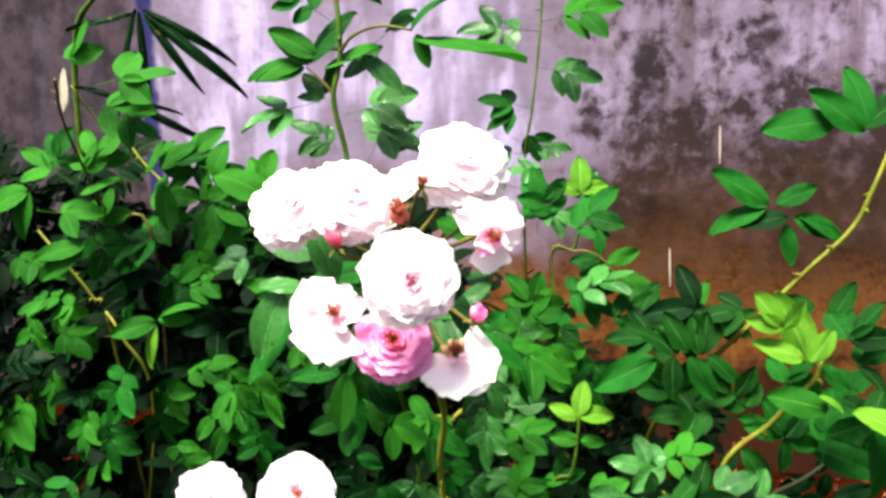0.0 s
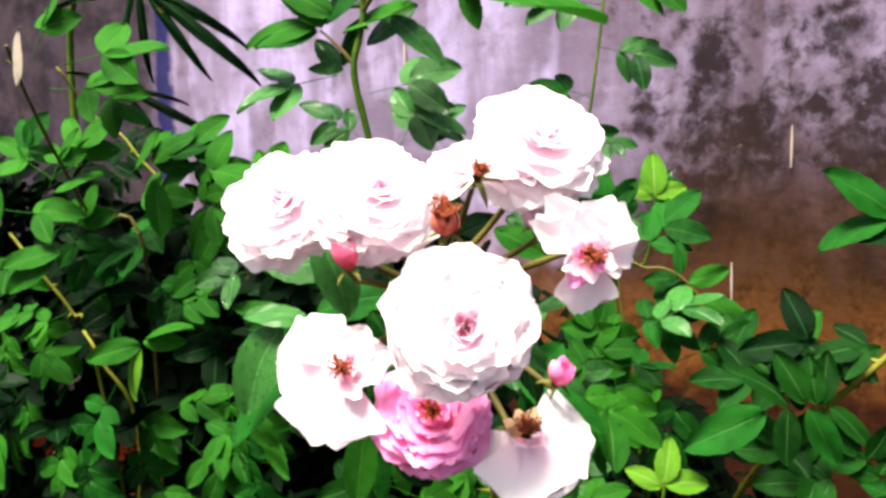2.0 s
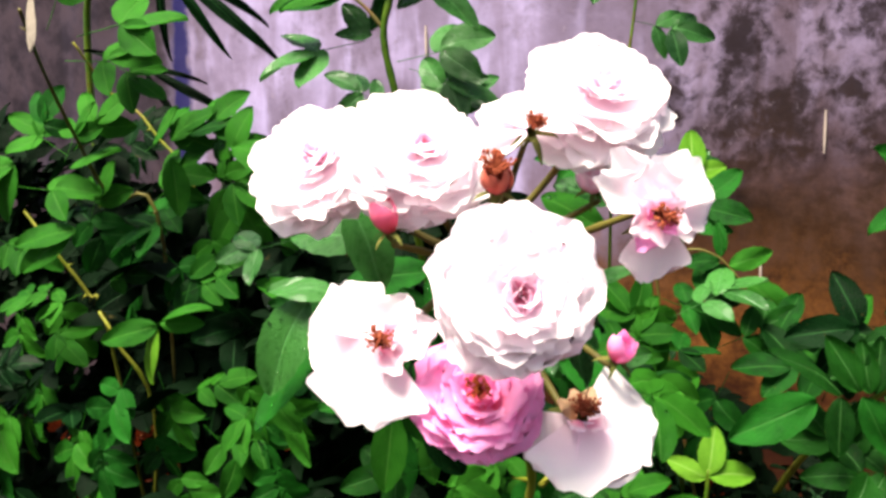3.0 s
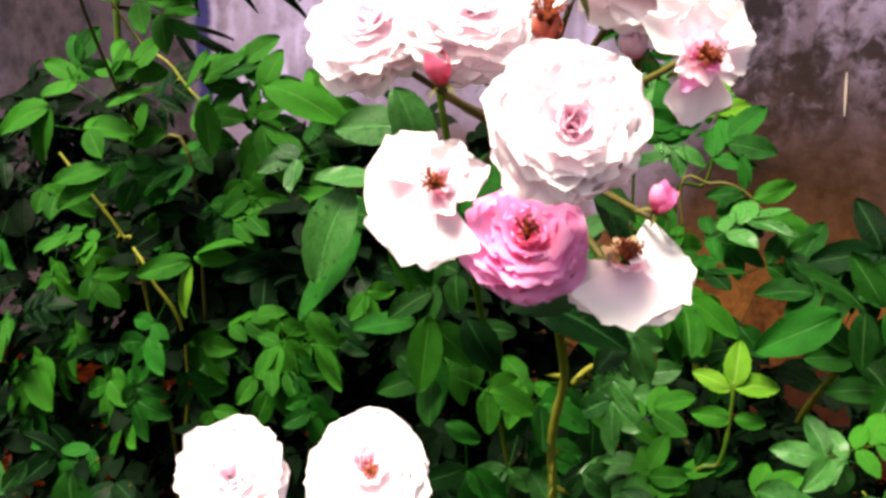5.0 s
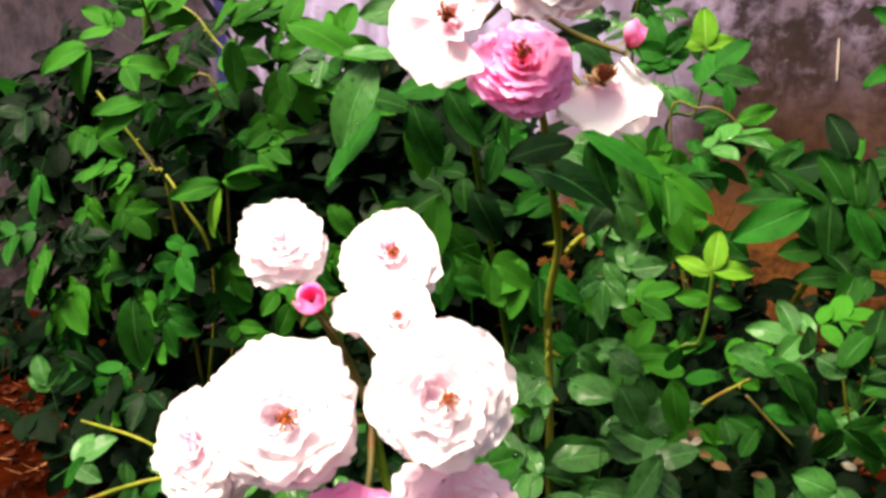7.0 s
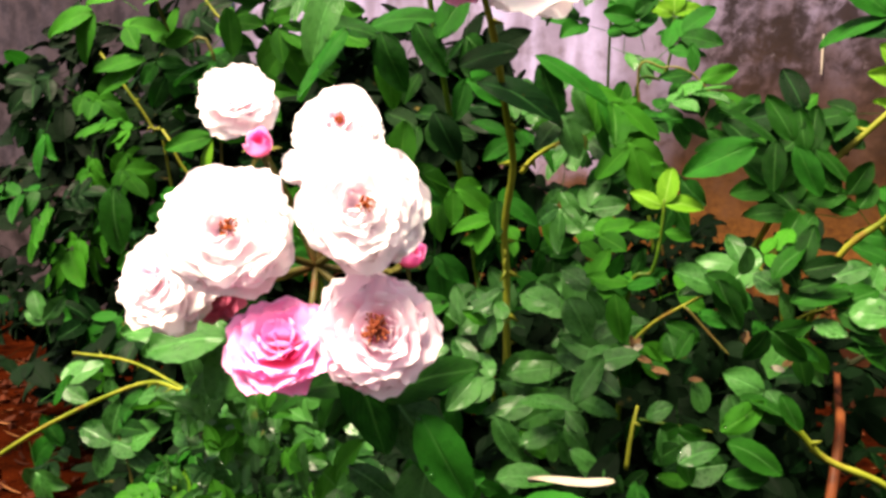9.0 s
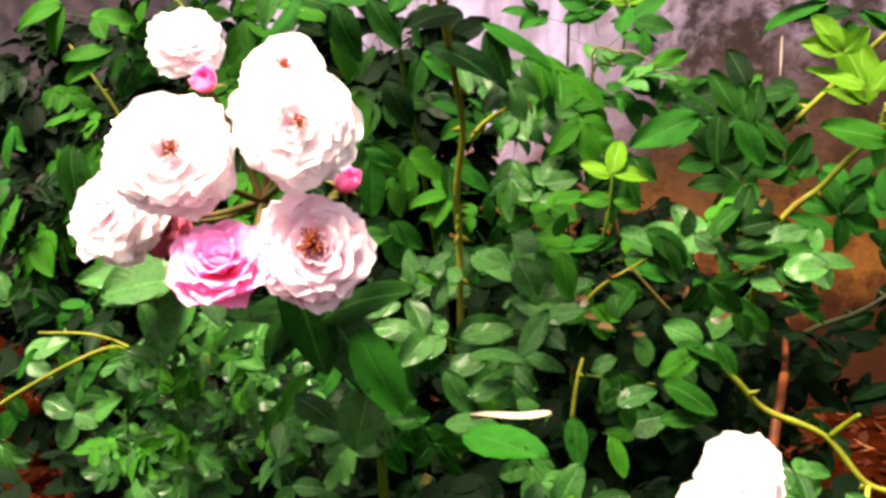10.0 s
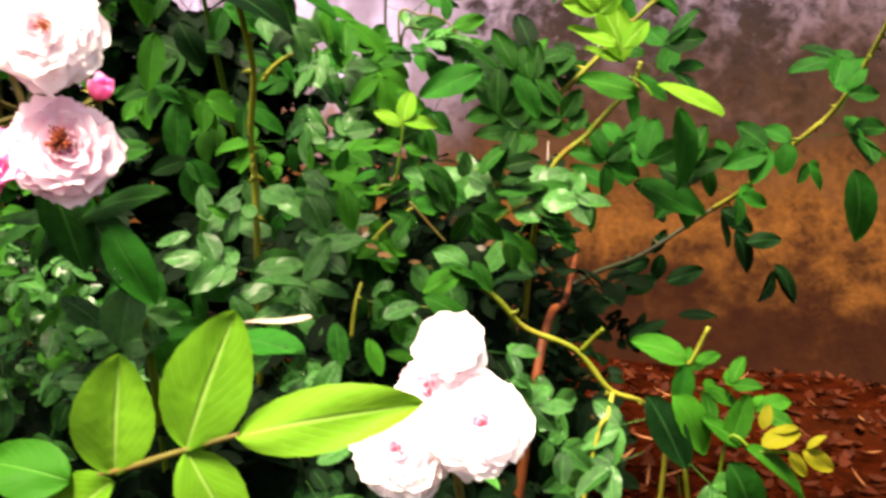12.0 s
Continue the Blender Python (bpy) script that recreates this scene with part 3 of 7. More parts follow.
def bloom(bush, form, tone, at, facing, radius, spin=0.0, seed=0, stamens="", label="", name="bloom"):
    """A bloom: hip and sepals, petals ring by ring, and its stamens where they show."""
    rng = random.Random(seed * 17 + 3)
    z = Vector(facing).normalized()
    turn = z.to_track_quat("Z", "Y").to_matrix().to_4x4() @ pose(0, 0, 0, 0, 0, 0 if form in SHED else spin)
    m = Matrix.Translation(Vector(at) - bush.location) @ turn @ Matrix.Scale(radius, 4)
    head = part(name, HIP, bush, m, label)
    lean = (rng.uniform(-0.10, 0.10), rng.uniform(-0.10, 0.10))
    if form == "bud":
        for k in range(7):
            size = 1.0 - 0.07 * k
            turn = Matrix.Translation((0, 0, -0.10)) @ Matrix.Rotation(2.4 * k + rng.uniform(-0.2, 0.2), 4, "Z")
            part("petal", petal(tone, rng.randrange(5), True), head, turn @ Matrix.Diagonal((size, size, (0.75 if tone == "rust" else 1.0) - 0.02 * k, 1)))
    for ring, (count, lie, long, foot) in enumerate(FORMS.get(form, ())):
        for k in range(count):
            w = 2 * math.pi * (k + 0.5 * (ring % 2)) / count + rng.uniform(-0.22, 0.22)
            open_by = lie + rng.uniform(-13, 11)
            size = long * rng.uniform(0.90, 1.08)
            turn = Matrix.Translation((lean[0] * ring / 5, lean[1] * ring / 5, 0)) @ Matrix.Rotation(w, 4, "Z") @ Matrix.Translation((0, foot, -0.06)) @ Matrix.Rotation(radians(-open_by), 4, "X")
            shade = "pale" if tone == "white" and form == "full" and long < 0.35 else tone
            part("petal", petal(shade, rng.randrange(11)), head, turn @ Matrix.Diagonal((size * rng.uniform(0.90, 1.25), size, size, 1)))
    for k, (w, lie, long, wide, other) in enumerate(SHED.get(form, ())):
        turn = Matrix.Rotation(radians(w), 4, "Z") @ Matrix.Translation((0, 0.09, -0.06 + 0.045 * (k % 3))) @ Matrix.Rotation(radians(-lie), 4, "X")
        part("petal", petal(other or tone, rng.randrange(11)), head, turn @ Matrix.Diagonal((long * wide, long, long, 1)))
    if stamens:
        size = (1.05 if tone == "pink" else 0.75) if stamens == "fresh" else (1.9 if form == "bud" else 1.05)
        part("stamen_tuft", STAMENS if stamens == "fresh" else STAMENS_OLD, head, Matrix.Translation((0, 0, 0.30 if form == "bud" else 0.04)) @ Matrix.Scale(size, 4), "rust-red stamens")
    return head


# ---- ground and wall ----
GROUND = -0.085


def lump(x, y):
    near = math.exp(-((x / 2.2) ** 2 + ((y - 1.4) / 1.6) ** 2))
    h = 0.045 * noise.noise(Vector((x * 2.1, y * 2.1, 0.3))) + 0.020 * noise.noise(Vector((x * 9, y * 9, 2.0))) + 0.009 * noise.noise(Vector((x * 27, y * 27, 4.0)))
    return GROUND + near * h


def ground_sheet():
    near_x, near_y = np.linspace(-2.4, 2.4, 121), np.linspace(-0.6, 2.9, 89)
    xs = np.concatenate(([-400, -60, -12, -4], near_x, [4, 12, 60, 400]))
    ys = np.concatenate(([-400, -60, -12, -3], near_y, [4, 12, 60, 400]))
    v = [(x, y, lump(x, y)) for y in ys for x in xs]
    w = len(xs)
    f = [(j * w + i, j * w + i + 1, (j + 1) * w + i + 1, (j + 1) * w + i) for j in range(len(ys) - 1) for i in range(w - 1)]
    return tagged(new("ground", mesh_of("ground", v, f, soil_material())), "bare red earth with crumbs and small clods", "ground", kind="structure")


ground = ground_sheet()


def wall_mesh():
    """A plastered wall 0.2 m thick with a slightly wavy face; x runs along it, its face looks to -y."""
    xs, zs = np.linspace(-4.0, 3.2, 181), np.linspace(-0.12, 2.3, 62)
    v, f = [], []
    for z in zs:
        for x in xs:
            d = 0.012 * noise.noise(Vector((x * 1.3, 0, z * 1.3))) + 0.004 * noise.noise(Vector((x * 7, 3, z * 7)))
            v.append((x, d, z))
    w = len(xs)
    for j in range(len(zs) - 1):
        for i in range(w - 1):
            a = j * w + i
            f.append((a, a + 1, a + w + 1, a + w))
    s = len(v)
    v += [(x, 0.2, z) for x in (xs[0], xs[-1]) for z in (zs[0], zs[-1])]
    low, top = [i for i in range(w)], [(len(zs) - 1) * w + i for i in range(w)]
    left, right = [j * w for j in range(len(zs))], [j * w + w - 1 for j in range(len(zs))]
    f += [(s, s + 1, s + 3, s + 2), tuple(low[::-1] + [s, s + 2]), tuple(top + [s + 3, s + 1]), tuple(left + [s + 1, s]), tuple(right[::-1] + [s + 2, s + 3])]
    return mesh_of("wall", v, f, wall_material())


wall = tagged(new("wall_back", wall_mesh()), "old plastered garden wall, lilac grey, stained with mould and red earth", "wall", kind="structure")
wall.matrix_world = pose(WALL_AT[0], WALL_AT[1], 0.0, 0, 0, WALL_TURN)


def drip(x, z, long, wide, lean=0.0):
    """A hardened pale run of lime wash on the wall's face."""
    v, f = [], []
    for i in range(9):
        t = i / 8
        w = 0.7 * wide * (0.35 + 0.65 * math.sin(math.pi * (0.1 + 0.85 * t)))
        for c, d in ((-1, 0.0), (-0.6, -0.004), (0.6, -0.004), (1, 0.0)):
            v.append((x + c * w * 0.5 + lean * t, d - 0.007, z - long * t))
    for i in range(8):
        for j in range(3):
            a = 4 * i + j
            f.append((a, a + 1, a + 5, a + 4))
    part("drip", mesh_of("drip", v, f, DROP), wall, None, "pale dried lime run")


def litter():
    """Fallen leaves, chips and twigs on the red earth, and small clods."""
    rng = random.Random(5)
    mats = (("leaf_litter", plain_material("dead_leaf", rgb(0.005, 0.0010, 0.0006), rgb(0.040, 0.0085, 0.0028), 12.0), 2600, 0.034),
            ("wood_chips", plain_material("pale_chip", rgb(0.05, 0.014, 0.005), rgb(0.24, 0.10, 0.045), 12.0), 320, 0.055))
    for name, mat, count, size in mats:
        v, f = [], []
        for _ in range(count):
            x, y = rng.uniform(-1.9, 1.5), rng.uniform(0.7, 2.7)
            L = size * rng.uniform(0.4, 1.3)
            W = L * (rng.uniform(0.3, 0.6) if name == "leaf_litter" else rng.uniform(0.06, 0.14))
            m = Matrix.Translation((x, y, lump(x, y) + 0.006)) @ Euler((rng.uniform(-0.5, 0.5), rng.uniform(-0.5, 0.5), rng.uniform(0, 6.3))).to_matrix().to_4x4()
            s, curl = len(v), rng.uniform(-0.4, 0.6)
            for i, (t, w) in enumerate(((-0.5, 0.1), (-0.2, 0.9), (0.15, 1.0), (0.5, 0.08))):
                for c in (-1, 0, 1):
                    v.append(m @ Vector((t * L, c * w * W / 2, abs(c) * curl * W * 0.5 + 0.25 * L * t * t)))
            for i in range(3):
                for j in range(2):
                    a = s + 3 * i + j
                    f.append((a, a + 1, a + 4, a + 3))
        tagged(new(name, mesh_of(name, v, f, mat)), "dead brown leaves scattered on the red earth" if name == "leaf_litter" else "pale dry twigs and chips on the earth", "litter", kind="stuff")
    v, f = [], []
    for _ in range(1300):
        x, y, r = rng.uniform(-1.9, 1.5), rng.uniform(0.8, 2.6), rng.uniform(0.004, 0.018)
        s, rot = len(v), Euler((rng.random() * 6, rng.random() * 6, rng.random() * 6)).to_matrix()
        for d in ((1, 0, 0), (-1, 0, 0), (0, 1, 0), (0, -1, 0), (0, 0, 1), (0, 0, -1)):
            v.append(Vector((x, y, lump(x, y) + r * 0.3)) + rot @ Vector(d) * r * rng.uniform(0.7, 1.2))
        for a in (0, 1):
            for b in (2, 3):
                for c in (4, 5):
                    f.append((s + a, s + b, s + c))
    tagged(new("soil_clods", mesh_of("soil_clods", v, f, plain_material("clod", rgb(0.010, 0.002, 0.001), rgb(0.045, 0.008, 0.0025), 30.0), smooth=False)), "small crumbs of red earth", "soil", kind="stuff")


litter()

drip(0.038, 0.852, 0.099, 0.009, -0.001)
drip(-0.096, 0.523, 0.107, 0.008, 0.001)
drip(-0.999, 1.121, 0.088, 0.012, 0.000)


# ---- plants ----


def narrow_leaf(plant, kind, at, ahead, long, wide=0.105, facing=(0.0, -0.8, 0.5), label=""):
    """One long narrow leaflet that hangs and folds along its midrib."""
    r = place_rng
    v, f, u = [], [], []
    leaflet(v, f, u, Vector(at) - plant.location, Vector(ahead), Vector(facing) + Vector((r.uniform(-0.2, 0.2), 0, 0)), long, long * wide, r, 10, 4, 0.03)
    return part("leaf", mesh_of("narrow_leaf", v, f, LEAF[kind], u), plant, None, label)

def broad_leaf(plant, kind, at, ahead, long, wide, facing):
    """One broad young leaflet with a fine outline."""
    v, f, u = [], [], []
    leaflet(v, f, u, Vector(at) - plant.location, Vector(ahead), Vector(facing), long, long * wide, random.Random(int(long * 9999)), 22, 8, 0.012)
    return part("leaf", mesh_of("broad_leaf", v, f, LEAF[kind], u), plant)


tall_rose = thing("rose_bush", (-0.200, 1.300, GROUND), "tall rose bush with a cluster of pale pink double blooms", "rose bush", "rose bushes")
bloom(tall_rose, "full", "white", (-0.148, 0.740, 0.802), (-0.022, -0.812, 0.584), 0.0350, 37, 1)
bloom(tall_rose, "full", "white", (-0.093, 0.740, 0.808), (0.286, -0.754, 0.591), 0.0373, 74, 2)
bloom(tall_rose, "full", "white", (-0.007, 0.780, 0.833), (0.352, -0.673, 0.650), 0.0378, 111, 3)
bloom(tall_rose, "full", "white", (-0.032, 0.686, 0.750), (0.345, -0.916, 0.204), 0.0356, 148, 4)
bloom(tall_rose, "strap", "white", (0.022, 0.726, 0.778), (0.364, -0.931, -0.037), 0.0265, 185, 5, stamens="old", label="loose fading pink bloom with bare stamens")
bloom(tall_rose, "half", "white", (-0.104, 0.711, 0.720), (0.254, -0.918, 0.305), 0.0289, 222, 6, stamens="old", label="half-dropped pale bloom with withered stamens")
bloom(tall_rose, "flat", "pink", (-0.060, 0.723, 0.694), (0.243, -0.819, 0.520), 0.0317, 259, 7, stamens="fresh", label="deep pink open bloom with an orange-red heart")
bloom(tall_rose, "ragged", "white", (-0.013, 0.741, 0.679), (0.169, -0.629, 0.759), 0.0305, 296, 8, stamens="old", label="fading bloom with a brown withered heart")
bloom(tall_rose, "bud", "rust", (-0.050, 0.725, 0.790), (0.10, -0.600, 0.80), 0.0185, 333, 9, stamens="old", label="faded rusty-red bud head", name="bud")
bloom(tall_rose, "wisps", "white", (-0.037, 0.746, 0.816), (0.352, -0.782, 0.514), 0.0246, 10, 10, stamens="old", label="nearly petalless bloom with rusty stamens", name="spent_bloom")
bloom(tall_rose, "bud", "bud", (-0.103, 0.727, 0.771), (-0.130, -0.318, 0.939), 0.0175, 47, 11, label="closed rose-red bud", name="bud")
bloom(tall_rose, "bud", "pink", (0.002, 0.758, 0.705), (0.394, -0.458, 0.797), 0.0170, 84, 12, label="half-open pink bud", name="bud")
bloom(tall_rose, "bud", "pale", (-0.013, 0.797, 0.786), (-0.124, -0.715, 0.688), 0.0196, 121, 13, label="half-folded pale pink bloom", name="bud")
stem(tall_rose, "b", 0.0026, 0.0016, (-0.083, 0.800, 0.746), (-0.115, 0.791, 0.764), (-0.147, 0.757, 0.789), name="flower_stalk")
stem(tall_rose, "b", 0.0026, 0.0016, (-0.083, 0.800, 0.746), (-0.091, 0.790, 0.766), (-0.100, 0.757, 0.794), name="flower_stalk")
stem(tall_rose, "b", 0.0026, 0.0016, (-0.083, 0.800, 0.746), (-0.049, 0.809, 0.778), (-0.015, 0.795, 0.818), name="flower_stalk")
stem(tall_rose, "b", 0.0026, 0.0016, (-0.083, 0.800, 0.746), (-0.061, 0.765, 0.742), (-0.040, 0.705, 0.746), name="flower_stalk")
stem(tall_rose, "b", 0.0026, 0.0016, (-0.083, 0.800, 0.746), (-0.033, 0.783, 0.758), (0.017, 0.741, 0.779), name="flower_stalk")
stem(tall_rose, "b", 0.0026, 0.0016, (-0.083, 0.800, 0.746), (-0.096, 0.776, 0.726), (-0.108, 0.727, 0.714), name="flower_stalk")
stem(tall_rose, "b", 0.0026, 0.0016, (-0.083, 0.800, 0.746), (-0.074, 0.781, 0.711), (-0.064, 0.738, 0.684), name="flower_stalk")
stem(tall_rose, "b", 0.0026, 0.0016, (-0.083, 0.800, 0.746), (-0.050, 0.788, 0.702), (-0.016, 0.752, 0.665), name="flower_stalk")
stem(tall_rose, "b", 0.0026, 0.0016, (-0.083, 0.800, 0.746), (-0.068, 0.777, 0.763), (-0.052, 0.729, 0.788), name="flower_stalk")
stem(tall_rose, "b", 0.0026, 0.0016, (-0.083, 0.800, 0.746), (-0.063, 0.791, 0.773), (-0.043, 0.758, 0.808), name="flower_stalk")
stem(tall_rose, "b", 0.0026, 0.0016, (-0.083, 0.800, 0.746), (-0.092, 0.777, 0.751), (-0.102, 0.730, 0.763), name="flower_stalk")
stem(tall_rose, "b", 0.0026, 0.0016, (-0.083, 0.800, 0.746), (-0.042, 0.793, 0.718), (-0.002, 0.762, 0.699), name="flower_stalk")
stem(tall_rose, "b", 0.0026, 0.0016, (-0.083, 0.800, 0.746), (-0.047, 0.815, 0.758), (-0.011, 0.805, 0.778), name="flower_stalk")
stem(tall_rose, "y", 0.0042, 0.0030, (-0.110, 1.060, -0.090), (-0.100, 1.040, 0.200), (-0.096, 1.020, 0.416), (-0.094, 1.000, 0.486), (-0.079, 0.970, 0.549), (-0.078, 0.930, 0.606), (-0.076, 0.870, 0.670), (-0.083, 0.800, 0.746), thorns=18, name="cane", label="yellow-green thorny cane")
stem(tall_rose, "y", 0.0028, 0.0016, (-0.074, 0.985, 0.540), (-0.060, 0.980, 0.555), (-0.037, 0.975, 0.568), (-0.012, 0.970, 0.575), (-0.008, 0.965, 0.563), thorns=4)
leaf(tall_rose, "b", 1, (-0.208, 0.860, 0.707), (-0.514, -0.236, -0.825), 0.0730)
leaf(tall_rose, "b", 1, (-0.187, 0.860, 0.712), (-0.935, -0.206, 0.287), 0.0476)
leaf(tall_rose, "b", 1, (-0.173, 0.880, 0.748), (-0.965, -0.235, 0.118), 0.0547)
leaf(tall_rose, "b", 3, (-0.287, 1.000, 0.730), (-0.910, -0.274, -0.310), 0.0693)
leaf(tall_rose, "b", 1, (-0.169, 0.840, 0.774), (0.484, 0.016, -0.875), 0.0590)
leaf(tall_rose, "m", 1, (-0.194, 0.980, 0.592), (-0.085, -0.145, -0.986), 0.0649)
leaf(tall_rose, "m", 1, (-0.339, 1.050, 0.576), (0.622, 0.064, -0.780), 0.0454)
leaf(tall_rose, "b", 1, (-0.044, 0.860, 0.783), (0.954, 0.221, -0.203), 0.0385)
leaf(tall_rose, "b", 1, (-0.042, 0.840, 0.709), (0.622, 0.064, -0.780), 0.0491)
leaf(tall_rose, "d", 1, (-0.153, 0.950, 0.599), (0.484, 0.016, -0.875), 0.0520)
leaf(tall_rose, "b", 3, (-0.130, 0.900, 0.771), (0.485, 0.230, 0.844), 0.0619)
leaf(tall_rose, "b", 1, (-0.030, 0.880, 0.717), (0.910, 0.274, 0.310), 0.0360)
leaf(tall_rose, "m", 1, (-0.050, 0.850, 0.777), (0.878, 0.171, -0.448), 0.0418)
leaf(tall_rose, "g", 1, (-0.262, 1.150, 0.546), (-0.952, -0.298, -0.066), 0.0703)
leaf(tall_rose, "m", 1, (-0.249, 1.150, 0.544), (0.796, 0.155, -0.585), 0.0670)
leaf(tall_rose, "g", 1, (-0.240, 1.130, 0.527), (0.054, -0.130, -0.990), 0.0776)
leaf(tall_rose, "g", 1, (-0.221, 0.900, 0.674), (-0.504, -0.274, -0.819), 0.0811)
leaf(tall_rose, "g", 1, (-0.210, 0.950, 0.672), (-0.930, -0.241, 0.276), 0.0701)
leaf(tall_rose, "g", 1, (-0.208, 0.950, 0.677), (0.347, -0.034, -0.937), 0.0606)
leaf(tall_rose, "d", 1, (-0.096, 0.900, 0.621), (0.947, 0.258, -0.192), 0.0840)
leaf(tall_rose, "g", 1, (-0.082, 1.000, 0.582), (0.840, 0.178, -0.513), 0.0531)
leaf(tall_rose, "b", 3, (-0.037, 0.950, 0.619), (0.186, -0.088, -0.978), 0.0690)
leaf(tall_rose, "g", 1, (0.001, 1.000, 0.613), (-0.063, -0.164, -0.984), 0.0557)
leaf(tall_rose, "m", 3, (-0.116, 1.180, 0.481), (-0.958, -0.287, 0.021), 0.0886)
leaf(tall_rose, "g", 3, (-0.135, 1.180, 0.474), (-0.308, -0.230, -0.923), 0.0686)
leaf(tall_rose, "g", 1, (-0.104, 1.180, 0.478), (0.104, -0.115, -0.988), 0.0364)
leaf(tall_rose, "m", 1, (-0.082, 1.150, 0.484), (0.347, -0.034, -0.937), 0.0409)
leaf(tall_rose, "b", 5, (-0.047, 1.080, 0.545), (-0.146, -0.188, -0.971), 0.0947)
leaf(tall_rose, "b", 3, (-0.098, 1.100, 0.439), (0.497, 0.022, -0.868), 0.0690)
leaf(tall_rose, "b", 3, (-0.154, 1.150, 0.431), (-0.146, -0.188, -0.971), 0.0876)
leaf(tall_rose, "n", 3, (-0.126, 0.980, 0.698), (-0.146, -0.188, -0.971), 0.0681)
leaf(tall_rose, "d", 1, (-0.015, 0.800, 0.722), (-0.940, -0.307, -0.151), 0.0501)
leaf(tall_rose, "b", 1, (-0.047, 0.820, 0.719), (0.840, 0.178, -0.513), 0.0458)
climbing_shoot = thing("rose_bush", (-0.180, 1.420, GROUND), "slender rose shoot with blue-green leaves against the wall", "rose bush", "rose bushes")
stem(climbing_shoot, "g", 0.0036, 0.0030, (-0.180, 1.420, -0.090), (-0.200, 1.300, 0.350), (-0.212, 1.100, 0.753), (-0.217, 1.090, 0.836), (-0.226, 1.080, 0.902), (-0.215, 1.080, 0.953), (-0.216, 1.080, 1.017), (-0.235, 1.100, 1.086), thorns=6, name="cane")
stem(climbing_shoot, "b", 0.0025, 0.0015, (-0.215, 1.080, 0.956), (-0.195, 1.070, 0.974), (-0.158, 1.060, 0.982), (-0.120, 1.060, 0.975))
stem(climbing_shoot, "b", 0.0020, 0.0012, (-0.227, 1.080, 0.910), (-0.241, 1.080, 0.927), (-0.258, 1.080, 0.942))
leaf(climbing_shoot, "m", 1, (-0.261, 1.080, 0.948), (-0.966, -0.253, -0.054), 0.0721)
leaf(climbing_shoot, "g", 1, (-0.261, 1.080, 0.942), (-0.937, -0.267, -0.225), 0.0610)
leaf(climbing_shoot, "m", 1, (-0.255, 1.080, 0.945), (-0.621, -0.061, 0.781), 0.0609)
leaf(climbing_shoot, "g", 1, (-0.252, 1.080, 0.947), (0.487, 0.229, 0.843), 0.0829)
leaf(climbing_shoot, "m", 1, (-0.235, 1.080, 0.938), (0.880, 0.272, 0.390), 0.0716)
leaf(climbing_shoot, "m", 1, (-0.245, 1.080, 0.955), (-0.838, -0.148, 0.525), 0.0662)
leaf(climbing_shoot, "b", 1, (-0.244, 1.100, 0.907), (-0.970, -0.243, 0.033), 0.0340)
leaf(climbing_shoot, "b", 1, (-0.247, 1.100, 0.907), (-0.621, -0.061, 0.781), 0.0397)
leaf(climbing_shoot, "g", 1, (-0.244, 1.100, 0.910), (0.334, 0.200, 0.921), 0.0454)
leaf(climbing_shoot, "b", 3, (-0.250, 1.100, 0.902), (-0.955, -0.261, -0.140), 0.1019)
leaf(climbing_shoot, "b", 1, (-0.219, 1.100, 0.928), (0.744, 0.266, 0.613), 0.0618)
leaf(climbing_shoot, "b", 1, (-0.194, 1.100, 0.954), (0.741, 0.106, -0.663), 0.0667)
leaf(climbing_shoot, "b", 3, (-0.238, 1.150, 0.886), (0.955, 0.261, 0.140), 0.1007)
leaf(climbing_shoot, "b", 3, (-0.226, 1.150, 0.879), (0.954, 0.218, -0.205), 0.0938)
leaf(climbing_shoot, "g", 3, (-0.182, 1.100, 0.964), (0.744, 0.266, 0.613), 0.0743)
leaf(climbing_shoot, "b", 5, (-0.225, 1.200, 0.824), (0.487, 0.229, 0.843), 0.0993)
leaf(climbing_shoot, "b", 5, (-0.258, 1.200, 0.838), (-0.838, -0.148, 0.525), 0.0857)
leaf(climbing_shoot, "b", 3, (-0.205, 1.200, 0.836), (0.841, 0.272, 0.468), 0.0705)
leaf(climbing_shoot, "m", 1, (-0.115, 1.060, 0.970), (0.329, -0.033, -0.944), 0.0414)
leaf(climbing_shoot, "m", 1, (-0.116, 1.060, 0.962), (0.966, 0.231, -0.119), 0.1294)
leaf(climbing_shoot, "g", 1, (-0.121, 1.060, 0.973), (0.487, 0.229, 0.843), 0.0569)
leaf(climbing_shoot, "m", 1, (-0.189, 1.200, 0.836), (0.744, 0.266, 0.613), 0.0376)
leaf(climbing_shoot, "g", 5, (-0.226, 1.080, 0.996), (-0.741, -0.106, 0.663), 0.0855)
leaf(climbing_shoot, "g", 5, (-0.213, 1.080, 1.016), (0.841, 0.272, 0.468), 0.0849)
thin_shoot = thing("rose_bush", (-0.050, 1.750, GROUND), "thin rose shoot with small dark leaves near the wall", "rose bush", "rose bushes")
stem(thin_shoot, "g", 0.0026, 0.0020, (-0.050, 1.750, -0.090), (-0.080, 1.700, 0.400), (-0.071, 1.620, 0.773), (-0.053, 1.600, 0.884), (-0.041, 1.600, 0.967), (-0.032, 1.600, 1.049), (-0.027, 1.600, 1.121), thorns=4, name="cane")
leaf(thin_shoot, "b", 5, (-0.045, 1.600, 0.967), (0.936, 0.202, -0.289), 0.1228)
leaf(thin_shoot, "g", 3, (-0.050, 1.600, 0.893), (-0.910, -0.186, 0.370), 0.0952)
